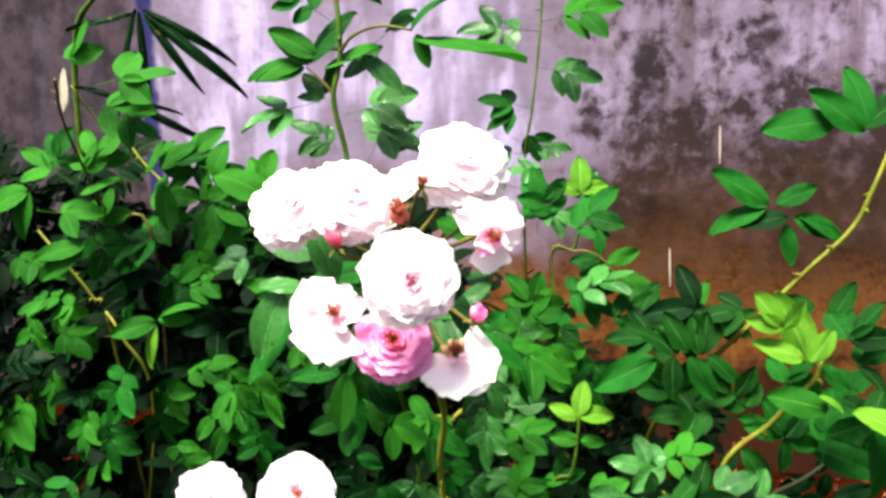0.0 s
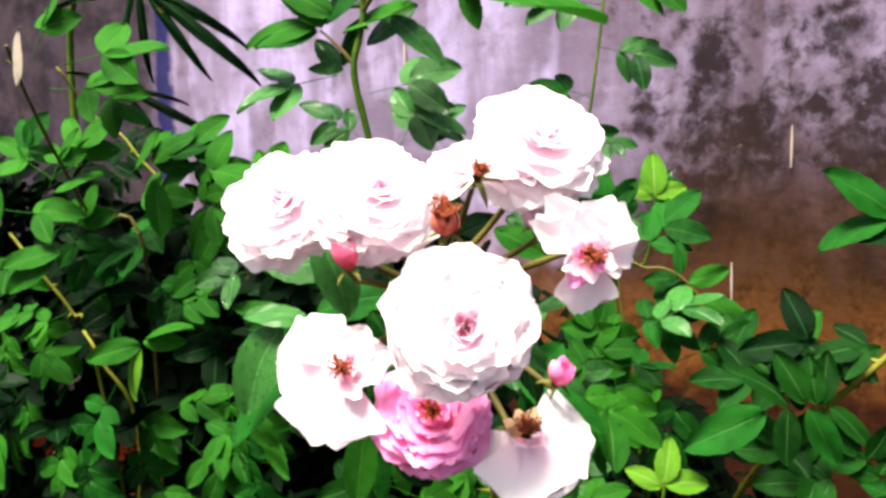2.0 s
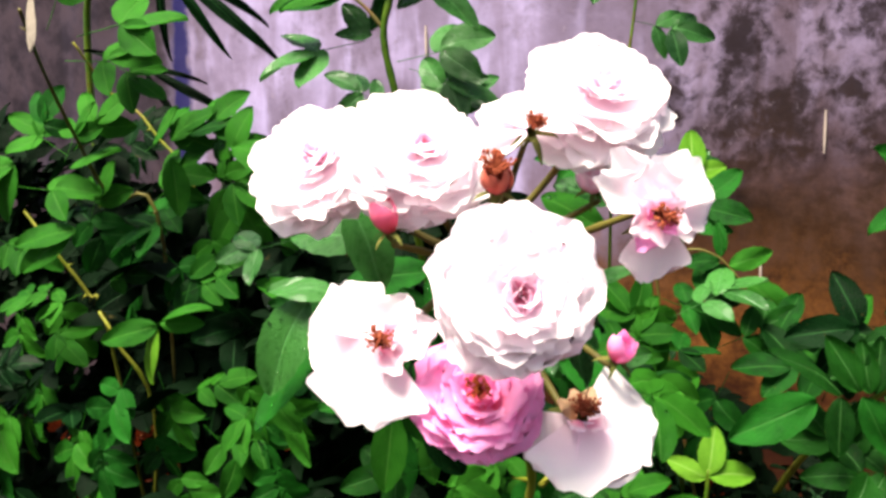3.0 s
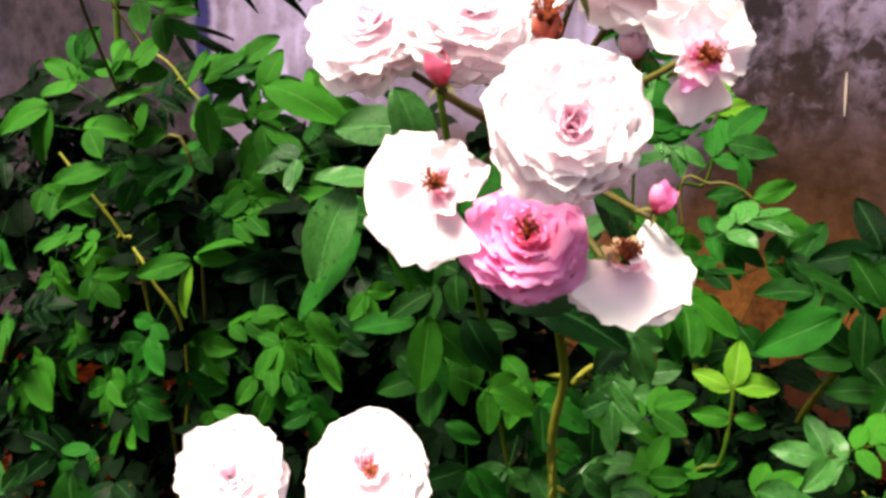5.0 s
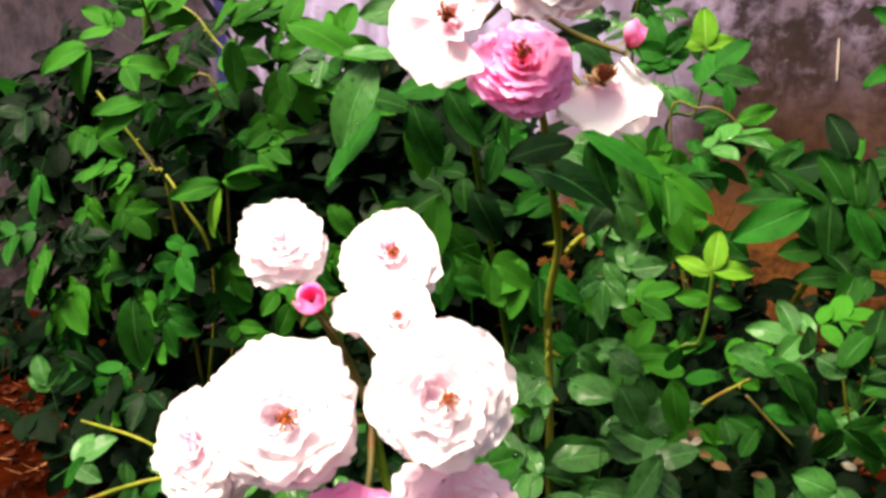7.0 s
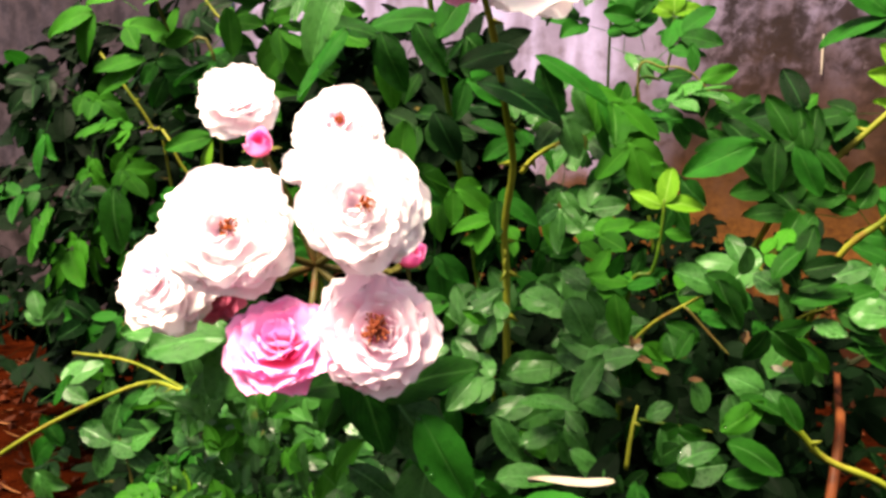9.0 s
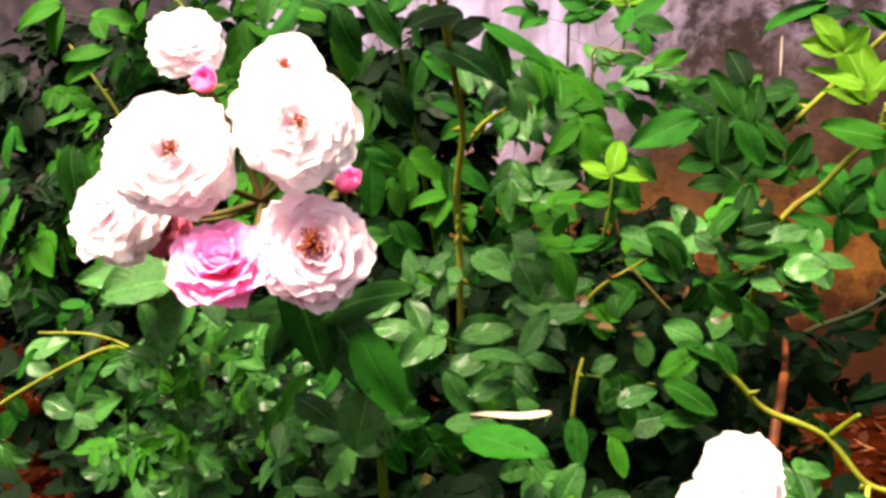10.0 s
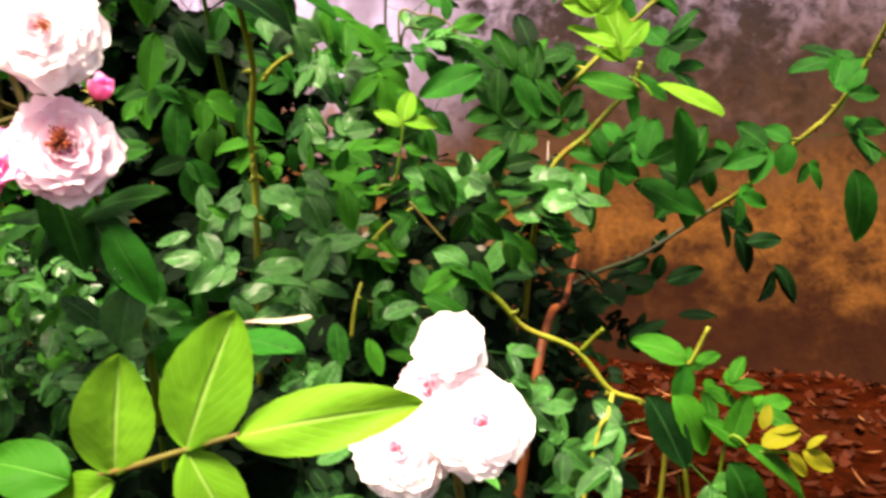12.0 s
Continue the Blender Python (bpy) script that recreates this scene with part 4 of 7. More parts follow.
leaf(thin_shoot, "g", 3, (-0.053, 1.600, 0.901), (-0.912, -0.271, -0.308), 0.0857)
leaf(thin_shoot, "b", 5, (-0.036, 1.600, 1.025), (-0.954, -0.218, 0.205), 0.1407)
leaf(thin_shoot, "m", 5, (-0.032, 1.600, 1.041), (0.955, 0.261, 0.140), 0.1498)
leaf(thin_shoot, "g", 3, (-0.063, 1.600, 0.876), (0.482, 0.014, -0.876), 0.0765)
leaf(thin_shoot, "b", 5, (-0.068, 1.600, 0.817), (-0.954, -0.218, 0.205), 0.0962)
leaf(thin_shoot, "b", 5, (-0.064, 1.600, 0.825), (0.970, 0.243, -0.033), 0.0865)
leaf(thin_shoot, "g", 5, (-0.074, 1.600, 0.757), (-0.910, -0.186, 0.370), 0.1065)
leaf(thin_shoot, "b", 5, (-0.066, 1.600, 0.731), (0.910, 0.186, -0.370), 0.1066)
leafy_bush = thing("rose_bush", (-0.800, 1.550, GROUND), "dense leafy rose bush without blooms, glossy green leaves", "rose bush", "rose bushes")
stem(leafy_bush, "y", 0.0028, 0.0020, (-0.800, 1.550, -0.090), (-0.774, 1.400, 0.528), (-0.791, 1.380, 0.602), (-0.823, 1.360, 0.664), (-0.871, 1.360, 0.723), thorns=5, name="cane")
stem(leafy_bush, "b", 0.0028, 0.0020, (-0.750, 1.500, -0.090), (-0.675, 1.400, 0.668), (-0.740, 1.380, 0.737), (-0.727, 1.300, 0.822), (-0.686, 1.200, 0.900), (-0.582, 1.050, 0.943), thorns=6, name="cane")
stem(leafy_bush, "y", 0.0028, 0.0020, (-0.800, 1.600, -0.090), (-0.730, 1.600, 0.637), (-0.818, 1.600, 0.838), (-0.890, 1.600, 0.898), (-0.917, 1.550, 0.977), thorns=4, name="cane")
stem(leafy_bush, "y", 0.0028, 0.0020, (-0.850, 1.500, -0.090), (-0.673, 1.350, 0.409), (-0.690, 1.300, 0.556), (-0.713, 1.300, 0.595), thorns=3, name="cane")
leaf(leafy_bush, "m", 3, (-0.715, 1.300, 0.950), (0.910, 0.274, 0.310), 0.1438)
leaf(leafy_bush, "m", 3, (-0.735, 1.300, 0.921), (0.965, 0.235, -0.118), 0.1193)
leaf(leafy_bush, "m", 3, (-0.718, 1.250, 0.953), (0.251, 0.183, 0.950), 0.1054)
leaf(leafy_bush, "m", 3, (-0.719, 1.350, 0.926), (0.910, 0.189, -0.369), 0.1061)
leaf(leafy_bush, "g", 3, (-0.801, 1.300, 0.808), (0.556, 0.243, 0.795), 0.0961)
leaf(leafy_bush, "m", 3, (-0.748, 1.300, 0.792), (0.251, 0.183, 0.950), 0.0866)
leaf(leafy_bush, "m", 1, (-0.740, 1.300, 0.784), (0.878, 0.276, 0.391), 0.0695)
leaf(leafy_bush, "m", 3, (-0.825, 1.300, 0.761), (0.954, 0.221, -0.203), 0.1059)
leaf(leafy_bush, "g", 5, (-0.798, 1.380, 0.738), (0.484, 0.016, -0.875), 0.1310)
leaf(leafy_bush, "m", 1, (-0.739, 1.300, 0.702), (-0.954, -0.264, -0.141), 0.0856)
leaf(leafy_bush, "m", 1, (-0.748, 1.300, 0.698), (-0.794, -0.273, -0.543), 0.0858)
leaf(leafy_bush, "m", 3, (-0.767, 1.360, 0.698), (0.169, 0.165, 0.972), 0.1011)
leaf(leafy_bush, "g", 5, (-0.738, 1.400, 0.710), (0.954, 0.264, 0.141), 0.1223)
leaf(leafy_bush, "m", 5, (-0.699, 1.400, 0.718), (0.685, 0.262, 0.679), 0.1400)
leaf(leafy_bush, "m", 1, (-0.655, 1.400, 0.792), (0.167, -0.079, -0.983), 0.0820)
leaf(leafy_bush, "m", 1, (-0.695, 1.420, 0.809), (0.485, 0.230, 0.844), 0.0670)
leaf(leafy_bush, "g", 1, (-0.637, 1.420, 0.824), (0.910, 0.274, 0.310), 0.0745)
leaf(leafy_bush, "m", 1, (-0.666, 1.420, 0.816), (0.623, 0.253, 0.740), 0.0666)
leaf(leafy_bush, "m", 5, (-0.586, 1.400, 0.734), (0.251, 0.183, 0.950), 0.1367)
leaf(leafy_bush, "m", 3, (-0.601, 1.400, 0.775), (0.910, 0.189, -0.369), 0.1093)
leaf(leafy_bush, "g", 3, (-0.621, 1.380, 0.720), (-0.910, -0.274, -0.310), 0.1176)
leaf(leafy_bush, "m", 3, (-0.636, 1.450, 0.712), (0.965, 0.235, -0.118), 0.1149)
leaf(leafy_bush, "g", 5, (-0.572, 1.450, 0.678), (0.954, 0.221, -0.203), 0.1233)
leaf(leafy_bush, "m", 5, (-0.594, 1.380, 0.712), (0.167, -0.079, -0.983), 0.1171)
leaf(leafy_bush, "g", 5, (-0.657, 1.360, 0.674), (0.622, 0.064, -0.780), 0.1262)
leaf(leafy_bush, "m", 3, (-0.764, 1.360, 0.623), (0.954, 0.264, 0.141), 0.0740)
leaf(leafy_bush, "m", 3, (-0.785, 1.360, 0.606), (-0.910, -0.274, -0.310), 0.0744)
leaf(leafy_bush, "m", 5, (-0.809, 1.360, 0.614), (-0.954, -0.264, -0.141), 0.1028)
leaf(leafy_bush, "g", 3, (-0.737, 1.360, 0.607), (0.485, 0.230, 0.844), 0.0830)
leaf(leafy_bush, "m", 1, (-0.612, 1.280, 0.583), (-0.936, -0.270, -0.226), 0.0755)
leaf(leafy_bush, "y", 1, (-0.613, 1.280, 0.579), (-0.332, -0.201, -0.922), 0.0717)
leaf(leafy_bush, "m", 1, (-0.608, 1.280, 0.587), (0.969, 0.247, -0.032), 0.0528)
leaf(leafy_bush, "m", 1, (-0.603, 1.280, 0.591), (0.839, 0.275, 0.469), 0.0602)
leaf(leafy_bush, "m", 5, (-0.620, 1.350, 0.611), (0.910, 0.274, 0.310), 0.1161)
leaf(leafy_bush, "g", 5, (-0.666, 1.300, 0.525), (-0.485, -0.230, -0.844), 0.1224)
leaf(leafy_bush, "m", 5, (-0.887, 1.400, 0.506), (-0.169, -0.165, -0.972), 0.1281)
leaf(leafy_bush, "m", 5, (-0.977, 1.450, 0.452), (-0.001, -0.124, -0.992), 0.1354)
leaf(leafy_bush, "m", 5, (-0.644, 1.320, 0.512), (0.250, -0.056, -0.967), 0.1151)
leaf(leafy_bush, "g", 7, (-0.741, 1.320, 0.450), (0.167, -0.079, -0.983), 0.1362)
leaf(leafy_bush, "m", 5, (-0.783, 1.350, 0.446), (-0.332, -0.201, -0.922), 0.1218)
leaf(leafy_bush, "g", 5, (-0.668, 1.320, 0.445), (0.331, -0.032, -0.943), 0.1074)
leaf(leafy_bush, "m", 5, (-0.554, 1.280, 0.457), (0.622, 0.064, -0.780), 0.1184)
leaf(leafy_bush, "m", 5, (-0.538, 1.280, 0.443), (0.954, 0.221, -0.203), 0.1013)
leaf(leafy_bush, "m", 5, (-0.502, 1.300, 0.531), (0.084, -0.102, -0.991), 0.1097)
leaf(leafy_bush, "g", 5, (-0.471, 1.300, 0.486), (-0.169, -0.165, -0.972), 0.1095)
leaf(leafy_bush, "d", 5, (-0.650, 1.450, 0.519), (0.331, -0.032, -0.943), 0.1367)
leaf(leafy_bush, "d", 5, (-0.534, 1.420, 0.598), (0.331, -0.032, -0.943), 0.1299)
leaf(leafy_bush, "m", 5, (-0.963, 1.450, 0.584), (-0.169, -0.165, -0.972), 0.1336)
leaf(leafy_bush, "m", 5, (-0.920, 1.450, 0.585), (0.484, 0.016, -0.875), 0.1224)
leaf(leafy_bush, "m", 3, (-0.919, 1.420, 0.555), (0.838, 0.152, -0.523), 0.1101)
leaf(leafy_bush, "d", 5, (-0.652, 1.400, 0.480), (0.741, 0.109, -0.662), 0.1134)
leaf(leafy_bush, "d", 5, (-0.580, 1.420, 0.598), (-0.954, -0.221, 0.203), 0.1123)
leaf(leafy_bush, "g", 5, (-0.415, 1.200, 0.465), (-0.001, -0.124, -0.992), 0.0917)
leaf(leafy_bush, "m", 5, (-0.623, 1.300, 0.398), (0.484, 0.016, -0.875), 0.1053)
leaf(leafy_bush, "m", 3, (-0.827, 1.420, 0.806), (0.461, 0.265, 0.847), 0.1155)
leaf(leafy_bush, "m", 3, (-0.838, 1.420, 0.798), (-0.840, -0.178, 0.513), 0.1159)
leaf(leafy_bush, "m", 1, (-0.882, 1.360, 0.789), (-0.920, -0.313, -0.236), 0.0918)
leaf(leafy_bush, "m", 1, (-0.882, 1.360, 0.789), (-0.308, -0.230, -0.923), 0.0834)
leaf(leafy_bush, "m", 3, (-0.709, 1.420, 0.802), (0.721, 0.310, 0.620), 0.1220)
leaf(leafy_bush, "m", 3, (-0.643, 1.420, 0.807), (0.773, 0.315, 0.551), 0.1201)
leaf(leafy_bush, "m", 1, (-0.533, 1.350, 0.807), (0.930, 0.241, -0.276), 0.1218)
leaf(leafy_bush, "m", 5, (-0.607, 1.420, 0.782), (0.497, 0.022, -0.868), 0.1471)
leaf(leafy_bush, "g", 5, (-0.529, 1.400, 0.708), (0.819, 0.318, 0.477), 0.1255)
leaf(leafy_bush, "m", 3, (-0.492, 1.400, 0.746), (0.461, 0.265, 0.847), 0.1062)
leaf(leafy_bush, "m", 3, (-0.529, 1.400, 0.700), (0.956, 0.273, -0.107), 0.1077)
leaf(leafy_bush, "m", 5, (-1.024, 1.450, 0.678), (0.840, 0.178, -0.513), 0.1245)
leaf(leafy_bush, "g", 3, (-1.006, 1.400, 0.636), (-0.308, -0.230, -0.923), 0.1204)
leaf(leafy_bush, "m", 5, (-0.927, 1.400, 0.447), (-0.600, -0.292, -0.745), 0.1610)
leaf(leafy_bush, "g", 7, (-0.955, 1.400, 0.390), (-0.308, -0.230, -0.923), 0.1730)
leaf(leafy_bush, "m", 5, (-1.016, 1.420, 0.496), (-0.461, -0.265, -0.847), 0.1447)
leaf(leafy_bush, "m", 7, (-0.753, 1.340, 0.398), (-0.146, -0.188, -0.971), 0.1307)
leaf(leafy_bush, "m", 5, (-0.922, 1.400, 0.280), (-0.146, -0.188, -0.971), 0.1431)
leaf(leafy_bush, "g", 5, (-0.698, 1.360, 0.413), (0.940, 0.307, 0.151), 0.1028)
leaf(leafy_bush, "m", 5, (-0.626, 1.340, 0.471), (0.893, 0.317, 0.319), 0.1079)
leaf(leafy_bush, "d", 5, (-0.591, 1.420, 0.576), (0.347, -0.034, -0.937), 0.1405)
leaf(leafy_bush, "m", 5, (-0.489, 1.300, 0.515), (0.497, 0.022, -0.868), 0.1091)
leaf(leafy_bush, "m", 1, (-0.399, 1.200, 0.505), (0.423, -0.006, -0.906), 0.0638)
leaf(leafy_bush, "m", 3, (-0.434, 1.220, 0.517), (-0.721, -0.310, -0.620), 0.0772)
leaf(leafy_bush, "m", 3, (-0.390, 1.300, 0.577), (0.497, 0.022, -0.868), 0.0812)
leaf(leafy_bush, "d", 5, (-0.428, 1.350, 0.532), (-0.146, -0.188, -0.971), 0.1203)
# mostly near-black leaves, which paint the shade in the gaps
foliage(leafy_bush, "inner_leaves", (("g", 0.03), ("d", 0.12), ("k", 0.85)), 1300, (((-0.85, 1.62, 0.24), (0.50, 0.32, 0.40)), ((-0.62, 1.55, 0.12), (0.42, 0.30, 0.40)), ((-1.15, 1.75, 0.35), (0.35, 0.3, 0.50)), ((-0.4, 1.5, 0.1), (0.3, 0.28, 0.36)), ((-1.1, 1.75, 0.6), (0.3, 0.2, 0.25)), ((-0.591, 1.550, 0.575), (0.22, 0.14, 0.16)), ((-0.370, 1.500, 0.607), (0.18, 0.12, 0.14))), 0.125, 21, "dense inner leaves of the bush, mostly coloured dark as if in shade")
low_rose = thing("rose_bush", (0.000, 1.150, GROUND), "low sprawling rose with dull blue-green wet leaves", "rose bush", "rose bushes")
foliage(low_rose, "inner_leaves", (("d", 0.12), ("k", 0.88)), 1500, (((-0.22, 1.65, 0.34), (0.28, 0.2, 0.28)), ((-0.2, 1.45, 0.14), (0.45, 0.30, 0.36)), ((0.10, 1.25, 0.14), (0.20, 0.26, 0.30)), ((0.02, 1.55, 0.16), (0.26, 0.25, 0.32)), ((-0.25, 0.95, 0.02), (0.45, 0.25, 0.22)), ((0.02, 0.85, 0.02), (0.25, 0.2, 0.22)), ((0.1, 1.4, 0.2), (0.25, 0.25, 0.25))), 0.085, 22, "dense leaves of the low rose, coloured dark as if in shade")
stem(low_rose, "g", 0.0030, 0.0015, (0.000, 1.200, 0.100), (0.016, 1.130, 0.391), (0.044, 1.125, 0.430), (0.053, 1.125, 0.481), (0.055, 1.125, 0.509), thorns=2)
leaf(low_rose, "y", 1, (0.055, 1.125, 0.504), (0.146, 0.188, 0.971), 0.0433, (0.347, -0.775, 0.470))
leaf(low_rose, "y", 1, (0.053, 1.125, 0.501), (-0.840, -0.178, 0.513), 0.0379, (0.347, -0.775, 0.470))
leaf(low_rose, "y", 1, (0.055, 1.125, 0.503), (0.946, 0.303, 0.117), 0.0460, (0.347, -0.775, 0.470))
leaf(low_rose, "m", 1, (0.054, 1.125, 0.473), (-0.951, -0.264, 0.158), 0.0354, (0.347, -0.775, 0.470))
leaf(low_rose, "m", 1, (0.056, 1.125, 0.473), (0.956, 0.273, -0.107), 0.0326, (0.347, -0.775, 0.470))
leaf(low_rose, "g", 1, (0.023, 1.125, 0.417), (-0.893, -0.317, -0.319), 0.0416, (0.347, -0.775, 0.470))
leaf(low_rose, "m", 1, (0.018, 1.125, 0.402), (-0.947, -0.258, 0.192), 0.0474, (0.347, -0.775, 0.470))
leaf(low_rose, "g", 1, (0.023, 1.125, 0.425), (0.461, 0.265, 0.847), 0.0332, (0.347, -0.775, 0.470))
leaf(low_rose, "m", 1, (0.018, 1.125, 0.387), (0.186, -0.088, -0.978), 0.0558, (0.347, -0.775, 0.470))
leaf(low_rose, "g", 1, (0.026, 1.125, 0.417), (0.893, 0.317, 0.319), 0.0388, (0.347, -0.775, 0.470))
stem(low_rose, "g", 0.0030, 0.0015, (0.060, 1.450, 0.200), (-0.010, 1.450, 0.625), (0.027, 1.460, 0.670), (0.039, 1.460, 0.723), (0.040, 1.457, 0.761), thorns=2)
leaf(low_rose, "y", 1, (0.040, 1.457, 0.757), (-0.033, 0.115, 0.993), 0.0597, (0.333, -0.864, 0.309))
leaf(low_rose, "y", 1, (0.039, 1.457, 0.757), (-0.878, -0.171, 0.448), 0.0411, (0.333, -0.864, 0.309))
leaf(low_rose, "y", 1, (0.040, 1.457, 0.757), (0.878, 0.276, 0.391), 0.0463, (0.333, -0.864, 0.309))
leaf(low_rose, "g", 1, (0.042, 1.457, 0.739), (0.936, 0.270, 0.226), 0.0374, (0.333, -0.864, 0.309))
leaf(low_rose, "g", 1, (0.042, 1.457, 0.733), (-0.969, -0.247, 0.032), 0.0262, (0.333, -0.864, 0.309))
leaf(low_rose, "m", 1, (0.046, 1.457, 0.716), (0.954, 0.264, 0.141), 0.0210, (0.333, -0.864, 0.309))
stem(low_rose, "b", 0.0020, 0.0012, (0.060, 1.400, 0.300), (-0.001, 1.380, 0.649), (0.034, 1.380, 0.675), (0.068, 1.380, 0.668), (0.098, 1.380, 0.636))
leaf(low_rose, "g", 1, (0.071, 1.380, 0.668), (0.085, 0.145, 0.986), 0.0420, (0.285, -0.876, 0.311))
leaf(low_rose, "g", 1, (0.071, 1.380, 0.664), (-0.965, -0.256, -0.055), 0.0455, (0.285, -0.876, 0.311))
leaf(low_rose, "m", 1, (0.081, 1.380, 0.657), (0.910, 0.274, 0.310), 0.0525, (0.285, -0.876, 0.311))
leaf(low_rose, "g", 1, (0.081, 1.380, 0.654), (0.084, -0.102, -0.991), 0.0455, (0.285, -0.876, 0.311))
leaf(low_rose, "m", 1, (0.101, 1.380, 0.640), (0.763, 0.118, -0.636), 0.0732, (0.285, -0.876, 0.311))
leaf(low_rose, "b", 5, (-0.007, 1.500, 0.790), (-0.954, -0.221, 0.203), 0.0785)
leaf(low_rose, "b", 5, (0.000, 1.500, 0.774), (0.954, 0.221, -0.203), 0.0872)
leaf(low_rose, "g", 5, (0.005, 1.400, 0.701), (-0.167, 0.079, 0.983), 0.1050)
leaf(low_rose, "g", 5, (0.007, 1.350, 0.623), (0.910, 0.189, -0.369), 0.1012)
leaf(low_rose, "m", 5, (-0.006, 1.300, 0.646), (-0.001, -0.124, -0.992), 0.0967)
leaf(low_rose, "m", 3, (0.000, 1.200, 0.610), (0.084, -0.102, -0.991), 0.1014)
leaf(low_rose, "m", 3, (0.000, 1.200, 0.597), (-0.954, -0.221, 0.203), 0.0677)
leaf(low_rose, "g", 3, (0.000, 1.200, 0.597), (0.954, 0.264, 0.141), 0.0677)
leaf(low_rose, "g", 5, (0.080, 1.300, 0.554), (-0.485, -0.230, -0.844), 0.1252)
leaf(low_rose, "n", 5, (0.068, 1.300, 0.580), (0.910, 0.274, 0.310), 0.1031)
leaf(low_rose, "b", 5, (-0.106, 1.220, 0.354), (0.842, 0.214, -0.496), 0.1371)
leaf(low_rose, "b", 5, (-0.061, 0.950, 0.334), (-0.906, -0.253, 0.339), 0.1040)
leaf(low_rose, "b", 5, (-0.043, 1.000, 0.351), (-0.131, -0.156, -0.979), 0.1026)
leaf(low_rose, "m", 5, (-0.036, 1.100, 0.380), (0.445, 0.244, 0.861), 0.0847)
leaf(low_rose, "g", 3, (0.007, 1.100, 0.376), (0.200, -0.050, -0.979), 0.0906)
leaf(low_rose, "b", 5, (-0.051, 1.180, 0.447), (0.445, 0.244, 0.861), 0.0987)
leaf(low_rose, "m", 5, (-0.107, 1.220, 0.448), (-0.943, -0.284, 0.171), 0.0959)
leaf(low_rose, "g", 5, (-0.129, 1.220, 0.455), (0.752, 0.168, -0.638), 0.1044)
leaf(low_rose, "n", 3, (0.142, 0.950, 0.428), (0.506, 0.063, -0.860), 0.0727)
leaf(low_rose, "n", 5, (0.179, 1.000, 0.411), (0.293, 0.203, 0.934), 0.0881)
leaf(low_rose, "n", 3, (0.194, 1.000, 0.401), (0.882, 0.324, 0.341), 0.0818)
leaf(low_rose, "n", 1, (0.228, 1.000, 0.382), (0.952, 0.307, 0.001), 0.0413)
leaf(low_rose, "n", 1, (0.237, 1.000, 0.388), (0.752, 0.168, -0.638), 0.0411)
leaf(low_rose, "n", 1, (0.126, 0.850, 0.330), (0.906, 0.253, -0.339), 0.0538)
leaf(low_rose, "n", 1, (0.135, 0.900, 0.354), (0.906, 0.253, -0.339), 0.0476)
leaf(low_rose, "n", 1, (0.081, 0.950, 0.372), (0.445, 0.244, 0.861), 0.0309)
leaf(low_rose, "n", 5, (0.084, 0.900, 0.344), (0.035, -0.104, -0.994), 0.0708)
leaf(low_rose, "b", 5, (0.020, 0.850, 0.290), (-0.131, -0.156, -0.979), 0.0793)
leaf(low_rose, "g", 5, (-0.074, 0.800, 0.311), (0.358, 0.007, -0.934), 0.0770)
leaf(low_rose, "g", 5, (-0.125, 0.850, 0.370), (-0.585, -0.277, -0.762), 0.0943)
leaf(low_rose, "g", 5, (-0.100, 0.750, 0.352), (0.358, 0.007, -0.934), 0.0915)
leaf(low_rose, "g", 3, (-0.133, 1.000, 0.527), (0.842, 0.214, -0.496), 0.0841)
leaf(low_rose, "n", 3, (-0.163, 1.000, 0.544), (-0.882, -0.324, -0.341), 0.0848)
leaf(low_rose, "b", 5, (-0.149, 1.100, 0.631), (0.943, 0.284, -0.171), 0.1067)
leaf(low_rose, "m", 5, (-0.036, 1.000, 0.638), (0.800, 0.192, -0.569), 0.1171)
leaf(low_rose, "b", 5, (-0.022, 1.100, 0.604), (-0.585, -0.277, -0.762), 0.0891)
leaf(low_rose, "b", 5, (0.021, 1.300, 0.613), (0.882, 0.324, 0.341), 0.1219)
leaf(low_rose, "g", 5, (0.011, 1.400, 0.679), (0.707, 0.302, 0.640), 0.1317)
leaf(low_rose, "m", 5, (-0.014, 1.300, 0.577), (0.506, 0.063, -0.860), 0.1152)
right_rose = thing("rose_bush", (0.350, 1.300, GROUND), "rambling rose with arching yellow-green thorny canes", "rose bush", "rose bushes")
stem(right_rose, "y", 0.0042, 0.0030, (0.200, 1.350, -0.090), (0.200, 1.300, 0.200), (0.226, 1.170, 0.423), (0.281, 1.150, 0.493), (0.302, 1.150, 0.518), (0.332, 1.150, 0.552), (0.340, 1.150, 0.579), thorns=10, name="cane")
stem(right_rose, "y", 0.0042, 0.0030, (0.100, 1.450, -0.090), (0.120, 1.420, 0.300), (0.180, 1.320, 0.486), (0.227, 1.300, 0.536), (0.287, 1.300, 0.595), (0.349, 1.300, 0.659), (0.402, 1.300, 0.713), (0.427, 1.300, 0.767), (0.463, 1.300, 0.863), thorns=12, name="cane")
stem(right_rose, "y", 0.0038, 0.0030, (0.481, 1.450, 0.390), (0.510, 1.400, 0.418), (0.564, 1.340, 0.483), (0.610, 1.300, 0.535), (0.639, 1.250, 0.610), (0.651, 1.200, 0.670), thorns=10, name="cane")
stem(right_rose, "d", 0.0040, 0.0030, (0.268, 1.360, 0.277), (0.308, 1.400, 0.294), (0.369, 1.430, 0.315), (0.431, 1.460, 0.353), (0.481, 1.450, 0.390), thorns=4)
